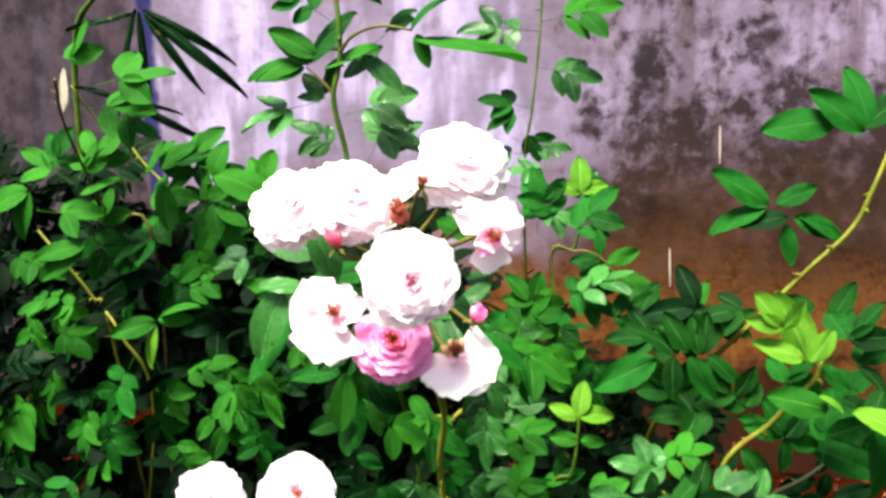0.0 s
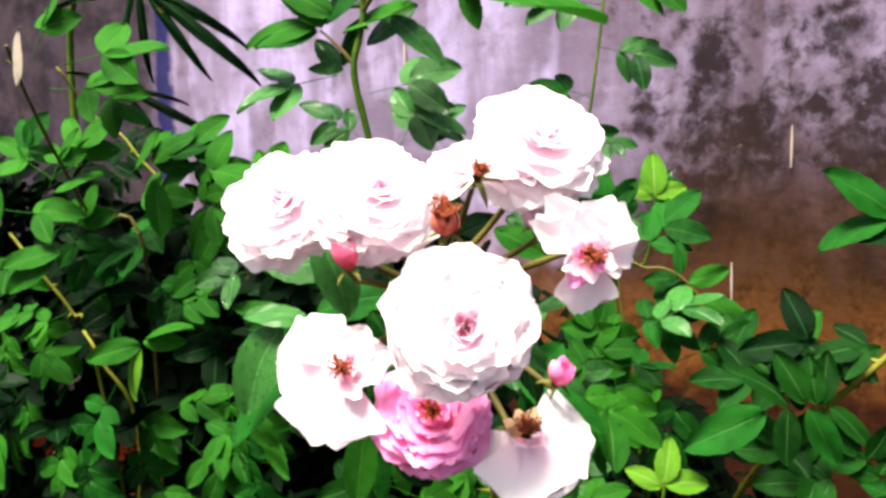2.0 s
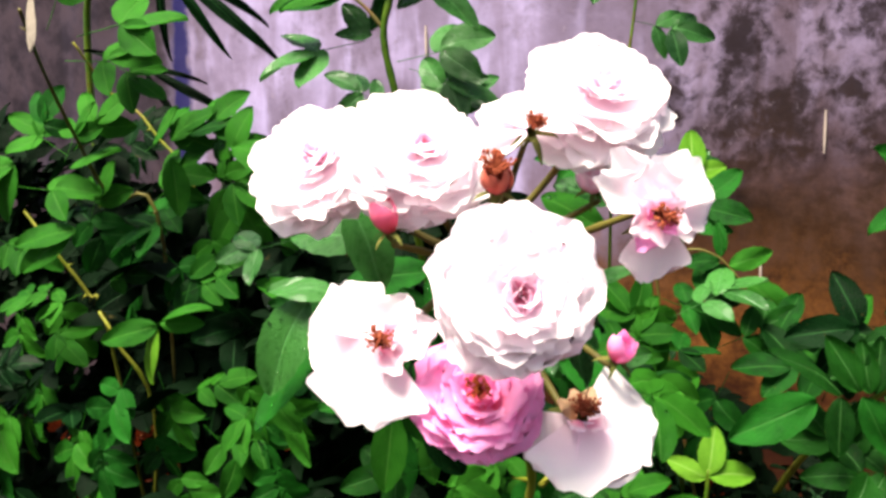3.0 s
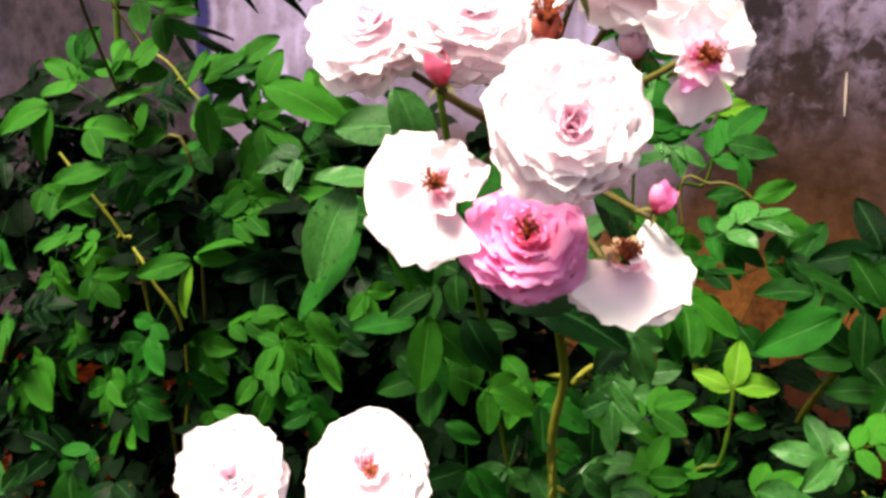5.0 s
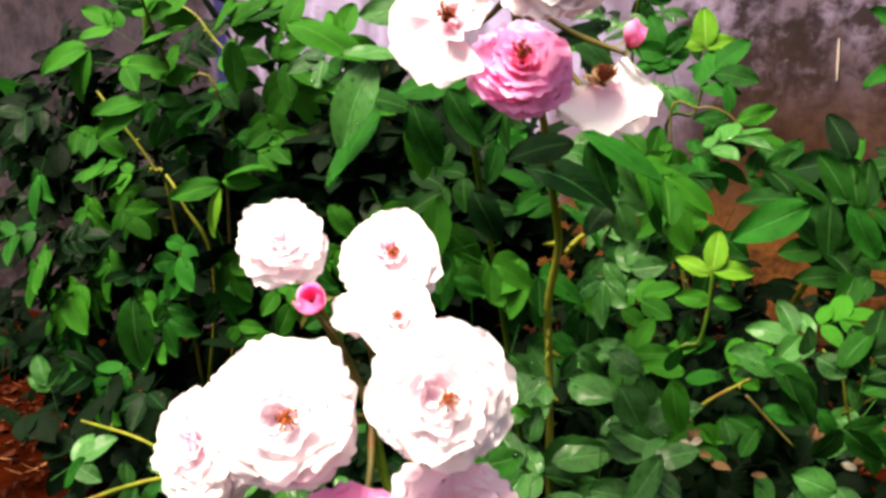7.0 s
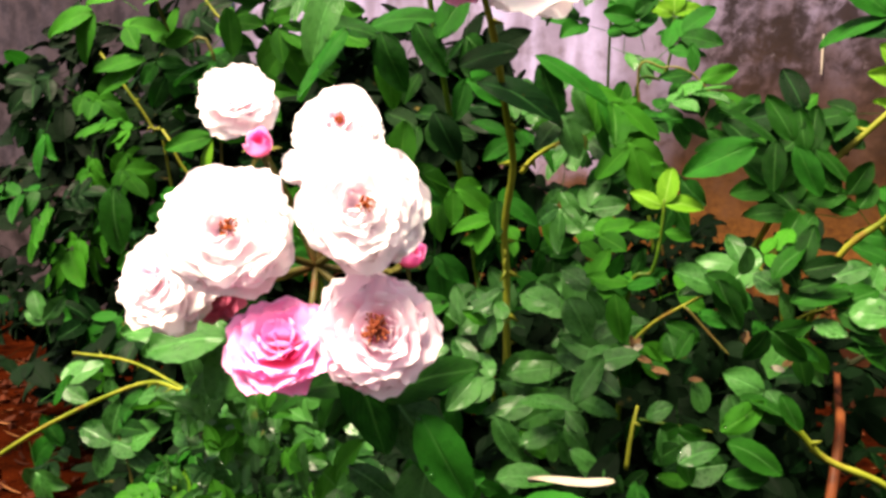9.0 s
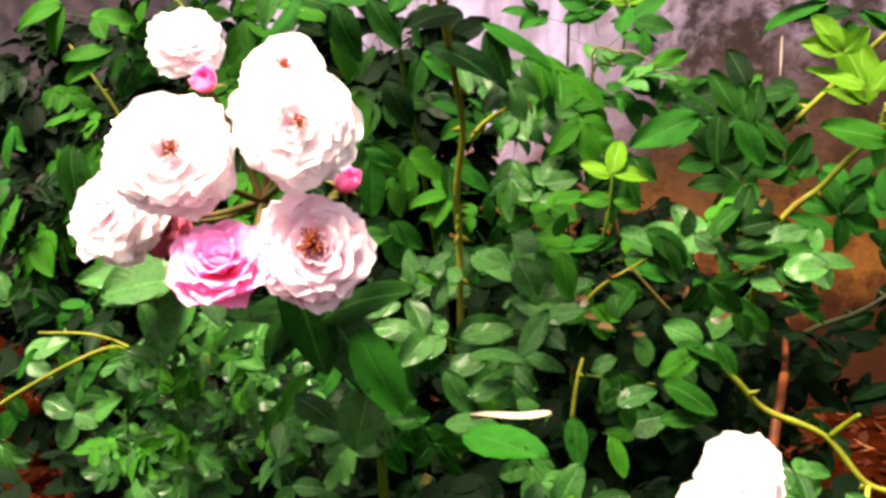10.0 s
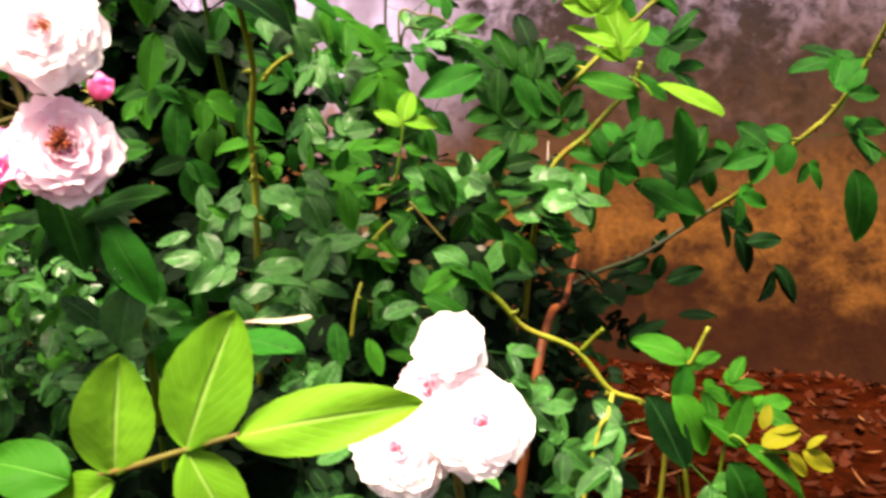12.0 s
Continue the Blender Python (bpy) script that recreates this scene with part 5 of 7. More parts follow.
stem(right_rose, "r", 0.0060, 0.0035, (0.190, 1.020, -0.100), (0.232, 1.060, 0.247), (0.258, 1.280, 0.267), (0.279, 1.550, 0.324), name="old_cane", label="dry red-brown cane stump")
stem(right_rose, "y", 0.0034, 0.0028, (0.136, 0.980, 0.346), (0.185, 0.980, 0.311), (0.215, 0.990, 0.279), (0.270, 1.000, 0.255), (0.307, 1.000, 0.213), (0.346, 1.020, 0.194), (0.376, 1.060, 0.148), (0.360, 1.100, -0.100), thorns=10, name="cane", label="thick yellow-green arching cane")
stem(right_rose, "y", 0.0032, 0.0020, (0.276, 1.000, 0.255), (0.287, 0.990, 0.270), (0.297, 0.980, 0.283))
stem(right_rose, "y", 0.0028, 0.0020, (0.310, 1.000, 0.210), (0.304, 0.980, 0.188), (0.290, 0.960, 0.157), (0.250, 0.950, -0.090))
leaf(right_rose, "y", 3, (0.302, 1.090, 0.597), (-0.362, 0.040, 0.931), 0.0816)
leaf(right_rose, "y", 1, (0.308, 1.090, 0.591), (-0.939, -0.098, 0.329), 0.0596)
leaf(right_rose, "y", 1, (0.315, 1.090, 0.587), (0.617, 0.161, 0.770), 0.0463)
leaf(right_rose, "y", 1, (0.321, 1.070, 0.553), (0.939, 0.098, -0.329), 0.0325)
leaf(right_rose, "y", 1, (0.351, 1.050, 0.542), (0.928, 0.093, -0.362), 0.0795)
leaf(right_rose, "m", 1, (0.333, 1.080, 0.536), (-0.963, -0.109, 0.246), 0.0702)
leaf(right_rose, "g", 3, (0.345, 1.150, 0.565), (0.473, 0.150, 0.868), 0.0990)
leaf(right_rose, "g", 3, (0.351, 1.150, 0.558), (0.971, 0.152, 0.185), 0.0761)
leaf(right_rose, "g", 1, (0.377, 1.080, 0.520), (0.281, -0.054, -0.958), 0.0889)
leaf(right_rose, "g", 1, (0.339, 1.300, 0.426), (-0.197, 0.068, 0.978), 0.0707)
leaf(right_rose, "g", 1, (0.316, 1.300, 0.425), (-0.870, -0.073, 0.487), 0.0630)
leaf(right_rose, "g", 3, (0.310, 1.350, 0.457), (0.473, 0.150, 0.868), 0.0916)
leaf(right_rose, "g", 1, (0.343, 1.250, 0.431), (0.928, 0.093, -0.362), 0.1054)
leaf(right_rose, "g", 3, (0.374, 1.350, 0.441), (0.845, 0.167, 0.508), 0.1002)
leaf(right_rose, "g", 3, (0.469, 1.350, 0.443), (-0.922, -0.162, -0.352), 0.1082)
leaf(right_rose, "g", 3, (0.469, 1.350, 0.443), (0.473, 0.150, 0.868), 0.0721)
leaf(right_rose, "g", 3, (0.469, 1.350, 0.427), (0.870, 0.073, -0.487), 0.0812)
leaf(right_rose, "n", 1, (0.253, 1.200, 0.441), (0.656, 0.017, -0.755), 0.0801)
leaf(right_rose, "d", 1, (0.246, 1.200, 0.441), (-0.473, -0.150, -0.868), 0.0437)
leaf(right_rose, "g", 3, (0.585, 1.280, 0.497), (0.990, 0.138, 0.012), 0.1003)
leaf(right_rose, "g", 5, (0.577, 1.280, 0.497), (-0.971, -0.152, -0.185), 0.1255)
leaf(right_rose, "g", 1, (0.611, 1.220, 0.453), (0.281, -0.054, -0.958), 0.0921)
leaf(right_rose, "g", 3, (0.596, 1.250, 0.518), (0.473, 0.150, 0.868), 0.0893)
leaf(right_rose, "g", 3, (0.596, 1.250, 0.514), (0.870, 0.073, -0.487), 0.0893)
leaf(right_rose, "g", 3, (0.562, 1.300, 0.482), (0.517, -0.012, -0.856), 0.0683)
leaf(right_rose, "g", 5, (0.630, 1.200, 0.590), (-0.990, -0.138, -0.012), 0.1151)
leaf(right_rose, "d", 1, (0.408, 1.450, 0.367), (-0.362, 0.040, 0.931), 0.0352)
leaf(right_rose, "d", 1, (0.405, 1.450, 0.318), (-0.147, -0.116, -0.982), 0.0441)
leaf(right_rose, "d", 1, (0.392, 1.450, 0.318), (0.473, 0.150, 0.868), 0.0442)
leaf(right_rose, "d", 1, (0.388, 1.450, 0.309), (-0.922, -0.162, -0.352), 0.0531)
leaf(right_rose, "d", 1, (0.398, 1.450, 0.282), (-0.845, -0.167, -0.508), 0.0531)
leaf(right_rose, "d", 1, (0.415, 1.450, 0.274), (0.922, 0.162, 0.352), 0.0619)
leaf(right_rose, "d", 1, (0.431, 1.420, 0.226), (0.971, 0.152, 0.185), 0.0607)
leaf(right_rose, "d", 1, (0.414, 1.420, 0.216), (-0.971, -0.152, -0.185), 0.0608)
leaf(right_rose, "d", 1, (0.492, 1.450, 0.390), (0.870, 0.073, -0.487), 0.0653)
leaf(right_rose, "d", 1, (0.492, 1.450, 0.381), (0.281, -0.054, -0.958), 0.0522)
leaf(right_rose, "d", 1, (0.514, 1.450, 0.356), (0.517, -0.012, -0.856), 0.0696)
leaf(right_rose, "d", 1, (0.532, 1.450, 0.339), (0.971, 0.152, 0.185), 0.0609)
leaf(right_rose, "d", 3, (0.545, 1.430, 0.332), (0.517, -0.012, -0.856), 0.1055)
leaf(right_rose, "d", 1, (0.570, 1.430, 0.307), (0.718, 0.032, -0.695), 0.0684)
leaf(right_rose, "g", 5, (0.203, 1.300, 0.565), (-0.980, -0.120, 0.161), 0.1237)
leaf(right_rose, "n", 5, (0.219, 1.300, 0.565), (0.922, 0.162, 0.352), 0.0794)
leaf(right_rose, "m", 5, (0.173, 1.300, 0.526), (0.473, 0.150, 0.868), 0.1245)
leaf(right_rose, "b", 3, (0.227, 1.100, 0.422), (0.990, 0.138, 0.012), 0.0822)
leaf(right_rose, "b", 3, (0.215, 1.100, 0.395), (-0.473, -0.150, -0.868), 0.0901)
leaf(right_rose, "b", 5, (0.184, 1.150, 0.427), (-0.939, -0.098, 0.329), 0.0945)
leaf(right_rose, "g", 1, (0.148, 1.156, 0.570), (-0.878, -0.276, -0.391), 0.0861)
leaf(right_rose, "n", 1, (0.172, 1.180, 0.569), (-0.684, -0.087, 0.724), 0.0737)
leaf(right_rose, "n", 1, (0.188, 1.180, 0.573), (-0.484, -0.016, 0.875), 0.0592)
leaf(right_rose, "n", 1, (0.169, 1.160, 0.573), (-0.035, -0.132, -0.991), 0.0554)
leaf(right_rose, "g", 1, (0.190, 1.180, 0.568), (0.454, 0.006, -0.891), 0.0620)
leaf(right_rose, "n", 1, (0.212, 1.200, 0.564), (0.741, 0.109, -0.662), 0.0630)
leaf(right_rose, "n", 1, (0.209, 1.220, 0.560), (0.085, 0.145, 0.986), 0.0557)
leaf(right_rose, "n", 1, (0.204, 1.220, 0.560), (-0.167, 0.079, 0.983), 0.0528)
leaf(right_rose, "d", 3, (0.250, 1.300, 0.605), (-0.954, -0.221, 0.203), 0.1192)
leaf(right_rose, "n", 3, (0.261, 1.300, 0.612), (-0.910, -0.274, -0.310), 0.1048)
leaf(right_rose, "n", 3, (0.295, 1.300, 0.607), (-0.969, -0.247, 0.032), 0.0901)
leaf(right_rose, "n", 5, (0.245, 1.200, 0.488), (-0.954, -0.221, 0.203), 0.1092)
leaf(right_rose, "n", 5, (0.203, 1.200, 0.479), (-0.484, -0.016, 0.875), 0.1107)
leaf(right_rose, "n", 5, (0.277, 1.200, 0.473), (-0.484, -0.016, 0.875), 0.1085)
leaf(right_rose, "g", 5, (0.112, 1.300, 0.542), (0.485, 0.230, 0.844), 0.1098)
leaf(right_rose, "g", 1, (0.311, 1.400, 0.737), (-0.821, -0.122, 0.558), 0.0967)
leaf(right_rose, "g", 1, (0.307, 1.400, 0.735), (-0.943, -0.252, -0.219), 0.0857)
leaf(right_rose, "d", 1, (0.337, 1.400, 0.719), (-0.960, -0.245, -0.134), 0.0751)
leaf(right_rose, "g", 1, (0.322, 1.400, 0.737), (0.886, 0.260, 0.383), 0.0633)
leaf(right_rose, "g", 1, (0.345, 1.400, 0.715), (0.957, 0.199, -0.211), 0.0790)
leaf(right_rose, "g", 1, (0.334, 1.400, 0.707), (0.160, -0.090, -0.983), 0.0594)
leaf(right_rose, "g", 1, (0.352, 1.400, 0.718), (0.838, 0.130, -0.530), 0.0749)
leaf(right_rose, "g", 1, (0.359, 1.200, 0.852), (-0.973, -0.230, 0.005), 0.0833)
leaf(right_rose, "g", 1, (0.391, 1.200, 0.839), (-0.761, -0.097, 0.641), 0.0828)
leaf(right_rose, "g", 1, (0.388, 1.200, 0.842), (0.752, 0.257, 0.607), 0.0712)
leaf(right_rose, "g", 1, (0.394, 1.200, 0.845), (-0.160, 0.090, 0.983), 0.0775)
leaf(right_rose, "y", 1, (0.320, 1.130, 0.579), (-0.403, 0.024, 0.915), 0.0882)
leaf(right_rose, "y", 1, (0.317, 1.130, 0.575), (-0.126, 0.099, 0.987), 0.0719)
leaf(right_rose, "y", 1, (0.314, 1.130, 0.579), (-0.938, -0.184, 0.294), 0.0458)
leaf(right_rose, "g", 1, (0.337, 1.160, 0.566), (0.740, 0.088, -0.667), 0.0489)
leaf(right_rose, "g", 1, (0.331, 1.160, 0.549), (0.075, -0.111, -0.991), 0.0425)
leaf(right_rose, "n", 1, (0.377, 1.300, 0.585), (0.495, 0.226, 0.839), 0.0659)
leaf(right_rose, "n", 1, (0.357, 1.300, 0.607), (-0.957, -0.199, 0.211), 0.0587)
leaf(right_rose, "g", 1, (0.380, 1.250, 0.575), (0.342, 0.200, 0.918), 0.0421)
leaf(right_rose, "g", 3, (0.275, 1.200, 0.472), (0.838, 0.130, -0.530), 0.0855)
leaf(right_rose, "g", 3, (0.347, 1.200, 0.417), (0.342, 0.200, 0.918), 0.1079)
leaf(right_rose, "n", 3, (0.397, 1.250, 0.407), (0.178, 0.168, 0.969), 0.1118)
leaf(right_rose, "g", 3, (0.315, 1.200, 0.423), (-0.160, 0.090, 0.983), 0.0931)
leaf(right_rose, "n", 5, (0.406, 1.300, 0.502), (0.479, -0.001, -0.878), 0.1070)
seedling_rose = thing("rose_bush", (0.420, 1.000, GROUND), "young rose with pale green and yellowing leaves on the earth", "rose bush", "rose bushes")
stem(seedling_rose, "y", 0.0026, 0.0020, (0.420, 1.000, -0.090), (0.378, 1.000, 0.217), (0.390, 0.990, 0.250), (0.404, 0.980, 0.289), thorns=2)
stem(seedling_rose, "g", 0.0020, 0.0015, (0.420, 1.000, -0.090), (0.422, 0.970, 0.161), (0.453, 0.960, 0.166), (0.484, 0.950, 0.171))
leaf(seedling_rose, "m", 1, (0.385, 0.990, 0.250), (-0.870, -0.073, 0.487), 0.0594)
leaf(seedling_rose, "g", 1, (0.385, 0.990, 0.247), (-0.147, -0.116, -0.982), 0.0534)
leaf(seedling_rose, "m", 1, (0.392, 0.980, 0.252), (0.922, 0.162, 0.352), 0.0293)
leaf(seedling_rose, "d", 1, (0.341, 0.950, 0.222), (0.517, -0.012, -0.856), 0.0860)
leaf(seedling_rose, "m", 1, (0.368, 0.960, 0.221), (0.656, 0.017, -0.755), 0.0751)
leaf(seedling_rose, "m", 3, (0.378, 1.000, 0.223), (0.939, 0.098, -0.329), 0.0742)
leaf(seedling_rose, "b", 3, (0.348, 0.980, 0.190), (-0.971, -0.152, -0.185), 0.0799)
leaf(seedling_rose, "b", 3, (0.340, 0.950, 0.163), (-0.922, -0.162, -0.352), 0.0841)
leaf(seedling_rose, "m", 1, (0.428, 0.970, 0.167), (0.315, 0.135, 0.939), 0.0582)
leaf(seedling_rose, "m", 1, (0.439, 0.970, 0.168), (-0.775, -0.046, 0.630), 0.0523)
leaf(seedling_rose, "m", 1, (0.440, 0.950, 0.172), (0.908, 0.086, -0.410), 0.0795)
leaf(seedling_rose, "u", 1, (0.456, 0.950, 0.175), (0.845, 0.167, 0.508), 0.0425)
leaf(seedling_rose, "u", 1, (0.458, 0.960, 0.190), (0.232, 0.126, 0.965), 0.0257)
leaf(seedling_rose, "u", 1, (0.466, 0.960, 0.187), (0.971, 0.152, 0.185), 0.0286)
leaf(seedling_rose, "u", 1, (0.492, 0.940, 0.175), (0.908, 0.086, -0.410), 0.0390)
leaf(seedling_rose, "u", 1, (0.497, 0.940, 0.178), (0.617, 0.161, 0.770), 0.0222)
leaf(seedling_rose, "u", 1, (0.481, 0.940, 0.174), (0.517, -0.012, -0.856), 0.0279)
leaf(seedling_rose, "m", 3, (0.424, 0.990, 0.203), (0.473, 0.150, 0.868), 0.0598)
leaf(seedling_rose, "m", 3, (0.434, 0.980, 0.195), (0.971, 0.152, 0.185), 0.0657)
leaf(seedling_rose, "b", 3, (0.383, 0.930, 0.160), (0.775, 0.046, -0.630), 0.0754)
leaf(seedling_rose, "g", 1, (0.421, 0.930, 0.163), (0.517, -0.012, -0.856), 0.0780)
leaf(seedling_rose, "g", 3, (0.375, 0.950, 0.141), (0.025, -0.093, -0.995), 0.0774)
leaf(seedling_rose, "b", 3, (0.297, 1.000, 0.169), (-0.315, -0.135, -0.939), 0.0892)
leaf(seedling_rose, "b", 3, (0.266, 1.000, 0.186), (-0.870, -0.073, 0.487), 0.0757)
leaf(seedling_rose, "b", 3, (0.234, 1.000, 0.228), (0.517, -0.012, -0.856), 0.0757)
leaf(seedling_rose, "b", 5, (0.261, 0.950, 0.158), (0.025, -0.093, -0.995), 0.0917)
leaf(seedling_rose, "m", 3, (0.384, 1.000, 0.223), (0.315, 0.135, 0.939), 0.0404)
front_rose = thing("rose_bush", (-0.080, 0.800, GROUND), "low rose bush carrying a heavy cluster of pale and pink blooms", "rose bush", "rose bushes")
bloom(front_rose, "cup", "white", (-0.181, 0.639, 0.592), (0.352, -0.778, 0.520), 0.0252, 158, 14)
bloom(front_rose, "full", "white", (-0.133, 0.689, 0.578), (0.361, -0.796, 0.486), 0.0311, 195, 15, stamens="fresh")
bloom(front_rose, "cup", "white", (-0.141, 0.651, 0.550), (0.038, -0.887, 0.461), 0.0143, 232, 16)
bloom(front_rose, "cup", "white", (-0.114, 0.641, 0.551), (0.357, -0.789, 0.500), 0.0207, 269, 17, stamens="fresh")
bloom(front_rose, "flat", "white", (-0.064, 0.568, 0.532), (0.433, -0.888, 0.156), 0.0346, 306, 18, stamens="fresh")
bloom(front_rose, "flat", "white", (-0.144, 0.563, 0.517), (0.474, -0.849, 0.234), 0.0387, 343, 19, stamens="fresh")
bloom(front_rose, "full", "white", (-0.221, 0.606, 0.479), (-0.164, -0.954, 0.249), 0.0338, 20, 20)
bloom(front_rose, "cup", "pink", (-0.119, 0.572, 0.450), (0.221, -0.684, 0.681), 0.0305, 57, 21, label="deep pink cupped bloom")
bloom(front_rose, "full", "pale", (-0.064, 0.581, 0.462), (0.418, -0.886, 0.200), 0.0351, 94, 22, stamens="old", label="pink bloom with a dark red heart")
bloom(front_rose, "bud", "pink", (-0.060, 0.621, 0.496), (0.567, -0.575, 0.589), 0.0200, 131, 23, label="pink bud just opening", name="bud")
bloom(front_rose, "bud", "pink", (-0.156, 0.622, 0.561), (0.307, -0.824, 0.476), 0.0210, 168, 24, label="pink bud just opening", name="bud")
bloom(front_rose, "cup", "bud", (-0.205, 0.639, 0.468), (0.196, -0.976, -0.095), 0.0215, 205, 25, label="rose-red half-open bloom")
stem(front_rose, "b", 0.0026, 0.0016, (-0.138, 0.660, 0.485), (-0.162, 0.667, 0.531), (-0.186, 0.651, 0.584), name="flower_stalk")
stem(front_rose, "b", 0.0026, 0.0016, (-0.138, 0.660, 0.485), (-0.139, 0.694, 0.523), (-0.140, 0.704, 0.569), name="flower_stalk")
stem(front_rose, "b", 0.0026, 0.0016, (-0.138, 0.660, 0.485), (-0.140, 0.671, 0.511), (-0.142, 0.658, 0.546), name="flower_stalk")
stem(front_rose, "b", 0.0026, 0.0016, (-0.138, 0.660, 0.485), (-0.128, 0.667, 0.511), (-0.119, 0.651, 0.544), name="flower_stalk")
stem(front_rose, "b", 0.0026, 0.0016, (-0.138, 0.660, 0.485), (-0.106, 0.635, 0.503), (-0.073, 0.587, 0.529), name="flower_stalk")
stem(front_rose, "b", 0.0026, 0.0016, (-0.138, 0.660, 0.485), (-0.146, 0.633, 0.494), (-0.155, 0.583, 0.511), name="flower_stalk")
stem(front_rose, "b", 0.0026, 0.0016, (-0.138, 0.660, 0.485), (-0.178, 0.655, 0.475), (-0.217, 0.625, 0.474), name="flower_stalk")
stem(front_rose, "b", 0.0026, 0.0016, (-0.138, 0.660, 0.485), (-0.130, 0.633, 0.457), (-0.122, 0.582, 0.437), name="flower_stalk")
stem(front_rose, "b", 0.0026, 0.0016, (-0.138, 0.660, 0.485), (-0.105, 0.642, 0.467), (-0.072, 0.599, 0.458), name="flower_stalk")
stem(front_rose, "b", 0.0026, 0.0016, (-0.138, 0.660, 0.485), (-0.103, 0.656, 0.483), (-0.067, 0.628, 0.489), name="flower_stalk")
stem(front_rose, "b", 0.0026, 0.0016, (-0.138, 0.660, 0.485), (-0.149, 0.657, 0.517), (-0.159, 0.630, 0.556), name="flower_stalk")
stem(front_rose, "b", 0.0026, 0.0016, (-0.138, 0.660, 0.485), (-0.173, 0.668, 0.473), (-0.207, 0.652, 0.470), name="flower_stalk")
stem(front_rose, "g", 0.0036, 0.0028, (-0.080, 0.800, -0.090), (-0.090, 0.780, 0.150), (-0.061, 0.660, 0.372), (-0.122, 0.660, 0.429), (-0.138, 0.660, 0.485), thorns=5, name="cane")
leaf(front_rose, "n", 1, (-0.136, 0.680, 0.416), (-0.706, -0.302, -0.640), 0.0586)
leaf(front_rose, "g", 1, (-0.100, 0.620, 0.443), (0.389, 0.019, -0.921), 0.0724)
leaf(front_rose, "n", 1, (-0.086, 0.660, 0.454), (0.882, 0.324, 0.342), 0.0402)
leaf(front_rose, "g", 1, (-0.346, 0.750, 0.403), (-0.951, -0.297, 0.085), 0.0143)
leaf(front_rose, "b", 1, (-0.270, 0.720, 0.426), (-0.945, -0.315, -0.088), 0.0618)
leaf(front_rose, "b", 3, (-0.264, 0.750, 0.423), (-0.130, -0.155, -0.979), 0.0668)
leaf(front_rose, "b", 3, (-0.228, 0.750, 0.407), (-0.292, -0.203, -0.935), 0.0608)
leaf(front_rose, "b", 1, (-0.302, 0.750, 0.397), (0.359, 0.008, -0.933), 0.0468)
leaf(front_rose, "n", 1, (-0.368, 0.750, 0.531), (0.035, -0.104, -0.994), 0.0566)
leaf(front_rose, "g", 1, (-0.157, 0.900, 0.529), (0.842, 0.214, -0.495), 0.0313)
leaf(front_rose, "n", 1, (-0.076, 0.620, 0.411), (0.845, 0.167, 0.508), 0.0620)
leaf(front_rose, "n", 1, (-0.092, 0.640, 0.414), (-0.984, -0.146, -0.099), 0.0602)
leaf(front_rose, "g", 1, (-0.044, 0.600, 0.410), (0.517, -0.012, -0.856), 0.0595)
leaf(front_rose, "m", 3, (-0.179, 0.800, 0.331), (-0.971, -0.152, -0.185), 0.0695)
leaf(front_rose, "b", 3, (-0.069, 0.700, 0.313), (-0.980, -0.120, 0.161), 0.0547)
leaf(front_rose, "b", 5, (-0.124, 0.650, 0.304), (0.517, -0.012, -0.856), 0.0655)
leaf(front_rose, "b", 5, (-0.085, 0.600, 0.278), (-0.315, -0.135, -0.939), 0.0602)
leaf(front_rose, "b", 3, (0.025, 0.750, 0.288), (0.656, 0.017, -0.755), 0.0578)
leaf(front_rose, "b", 1, (0.073, 0.750, 0.290), (-0.473, -0.150, -0.868), 0.0465)
leaf(front_rose, "b", 1, (0.083, 0.650, 0.239), (0.845, 0.167, 0.508), 0.0363)
leaf(front_rose, "b", 3, (0.090, 0.600, 0.245), (0.517, -0.012, -0.856), 0.0498)
leaf(front_rose, "m", 1, (0.090, 0.780, 0.304), (0.362, -0.040, -0.931), 0.0337)
leaf(front_rose, "b", 5, (-0.071, 1.000, 0.382), (-0.939, -0.098, 0.329), 0.0850)
leaf(front_rose, "g", 5, (-0.059, 1.250, 0.522), (0.922, 0.162, 0.352), 0.1052)
leaf(front_rose, "m", 5, (-0.034, 1.280, 0.548), (0.473, 0.150, 0.868), 0.0983)
leaf(front_rose, "m", 5, (0.092, 1.300, 0.565), (0.971, 0.152, 0.185), 0.1073)
leaf(front_rose, "g", 5, (0.140, 1.300, 0.589), (0.939, 0.098, -0.329), 0.1066)
leaf(front_rose, "m", 5, (0.138, 1.120, 0.447), (0.971, 0.152, 0.185), 0.0846)
leaf(front_rose, "b", 3, (0.189, 1.080, 0.415), (0.922, 0.162, 0.352), 0.0811)
leaf(front_rose, "m", 3, (0.166, 1.050, 0.384), (0.775, 0.046, -0.630), 0.0720)
leaf(front_rose, "m", 5, (0.011, 1.300, 0.573), (-0.517, 0.012, 0.856), 0.1082)
leaf(front_rose, "g", 5, (-0.107, 1.250, 0.553), (-0.870, -0.073, 0.487), 0.1055)
leaf(front_rose, "b", 5, (-0.139, 1.200, 0.586), (0.742, 0.166, 0.649), 0.1013)
leaf(front_rose, "m", 5, (-0.187, 1.200, 0.519), (-0.845, -0.167, -0.508), 0.1110)
leaf(front_rose, "g", 3, (-0.169, 1.000, 0.488), (-0.061, -0.105, -0.993), 0.0853)
leaf(front_rose, "m", 5, (-0.059, 1.140, 0.445), (0.922, 0.162, 0.352), 0.0924)
leaf(front_rose, "m", 3, (0.048, 1.080, 0.403), (0.922, 0.162, 0.352), 0.0752)
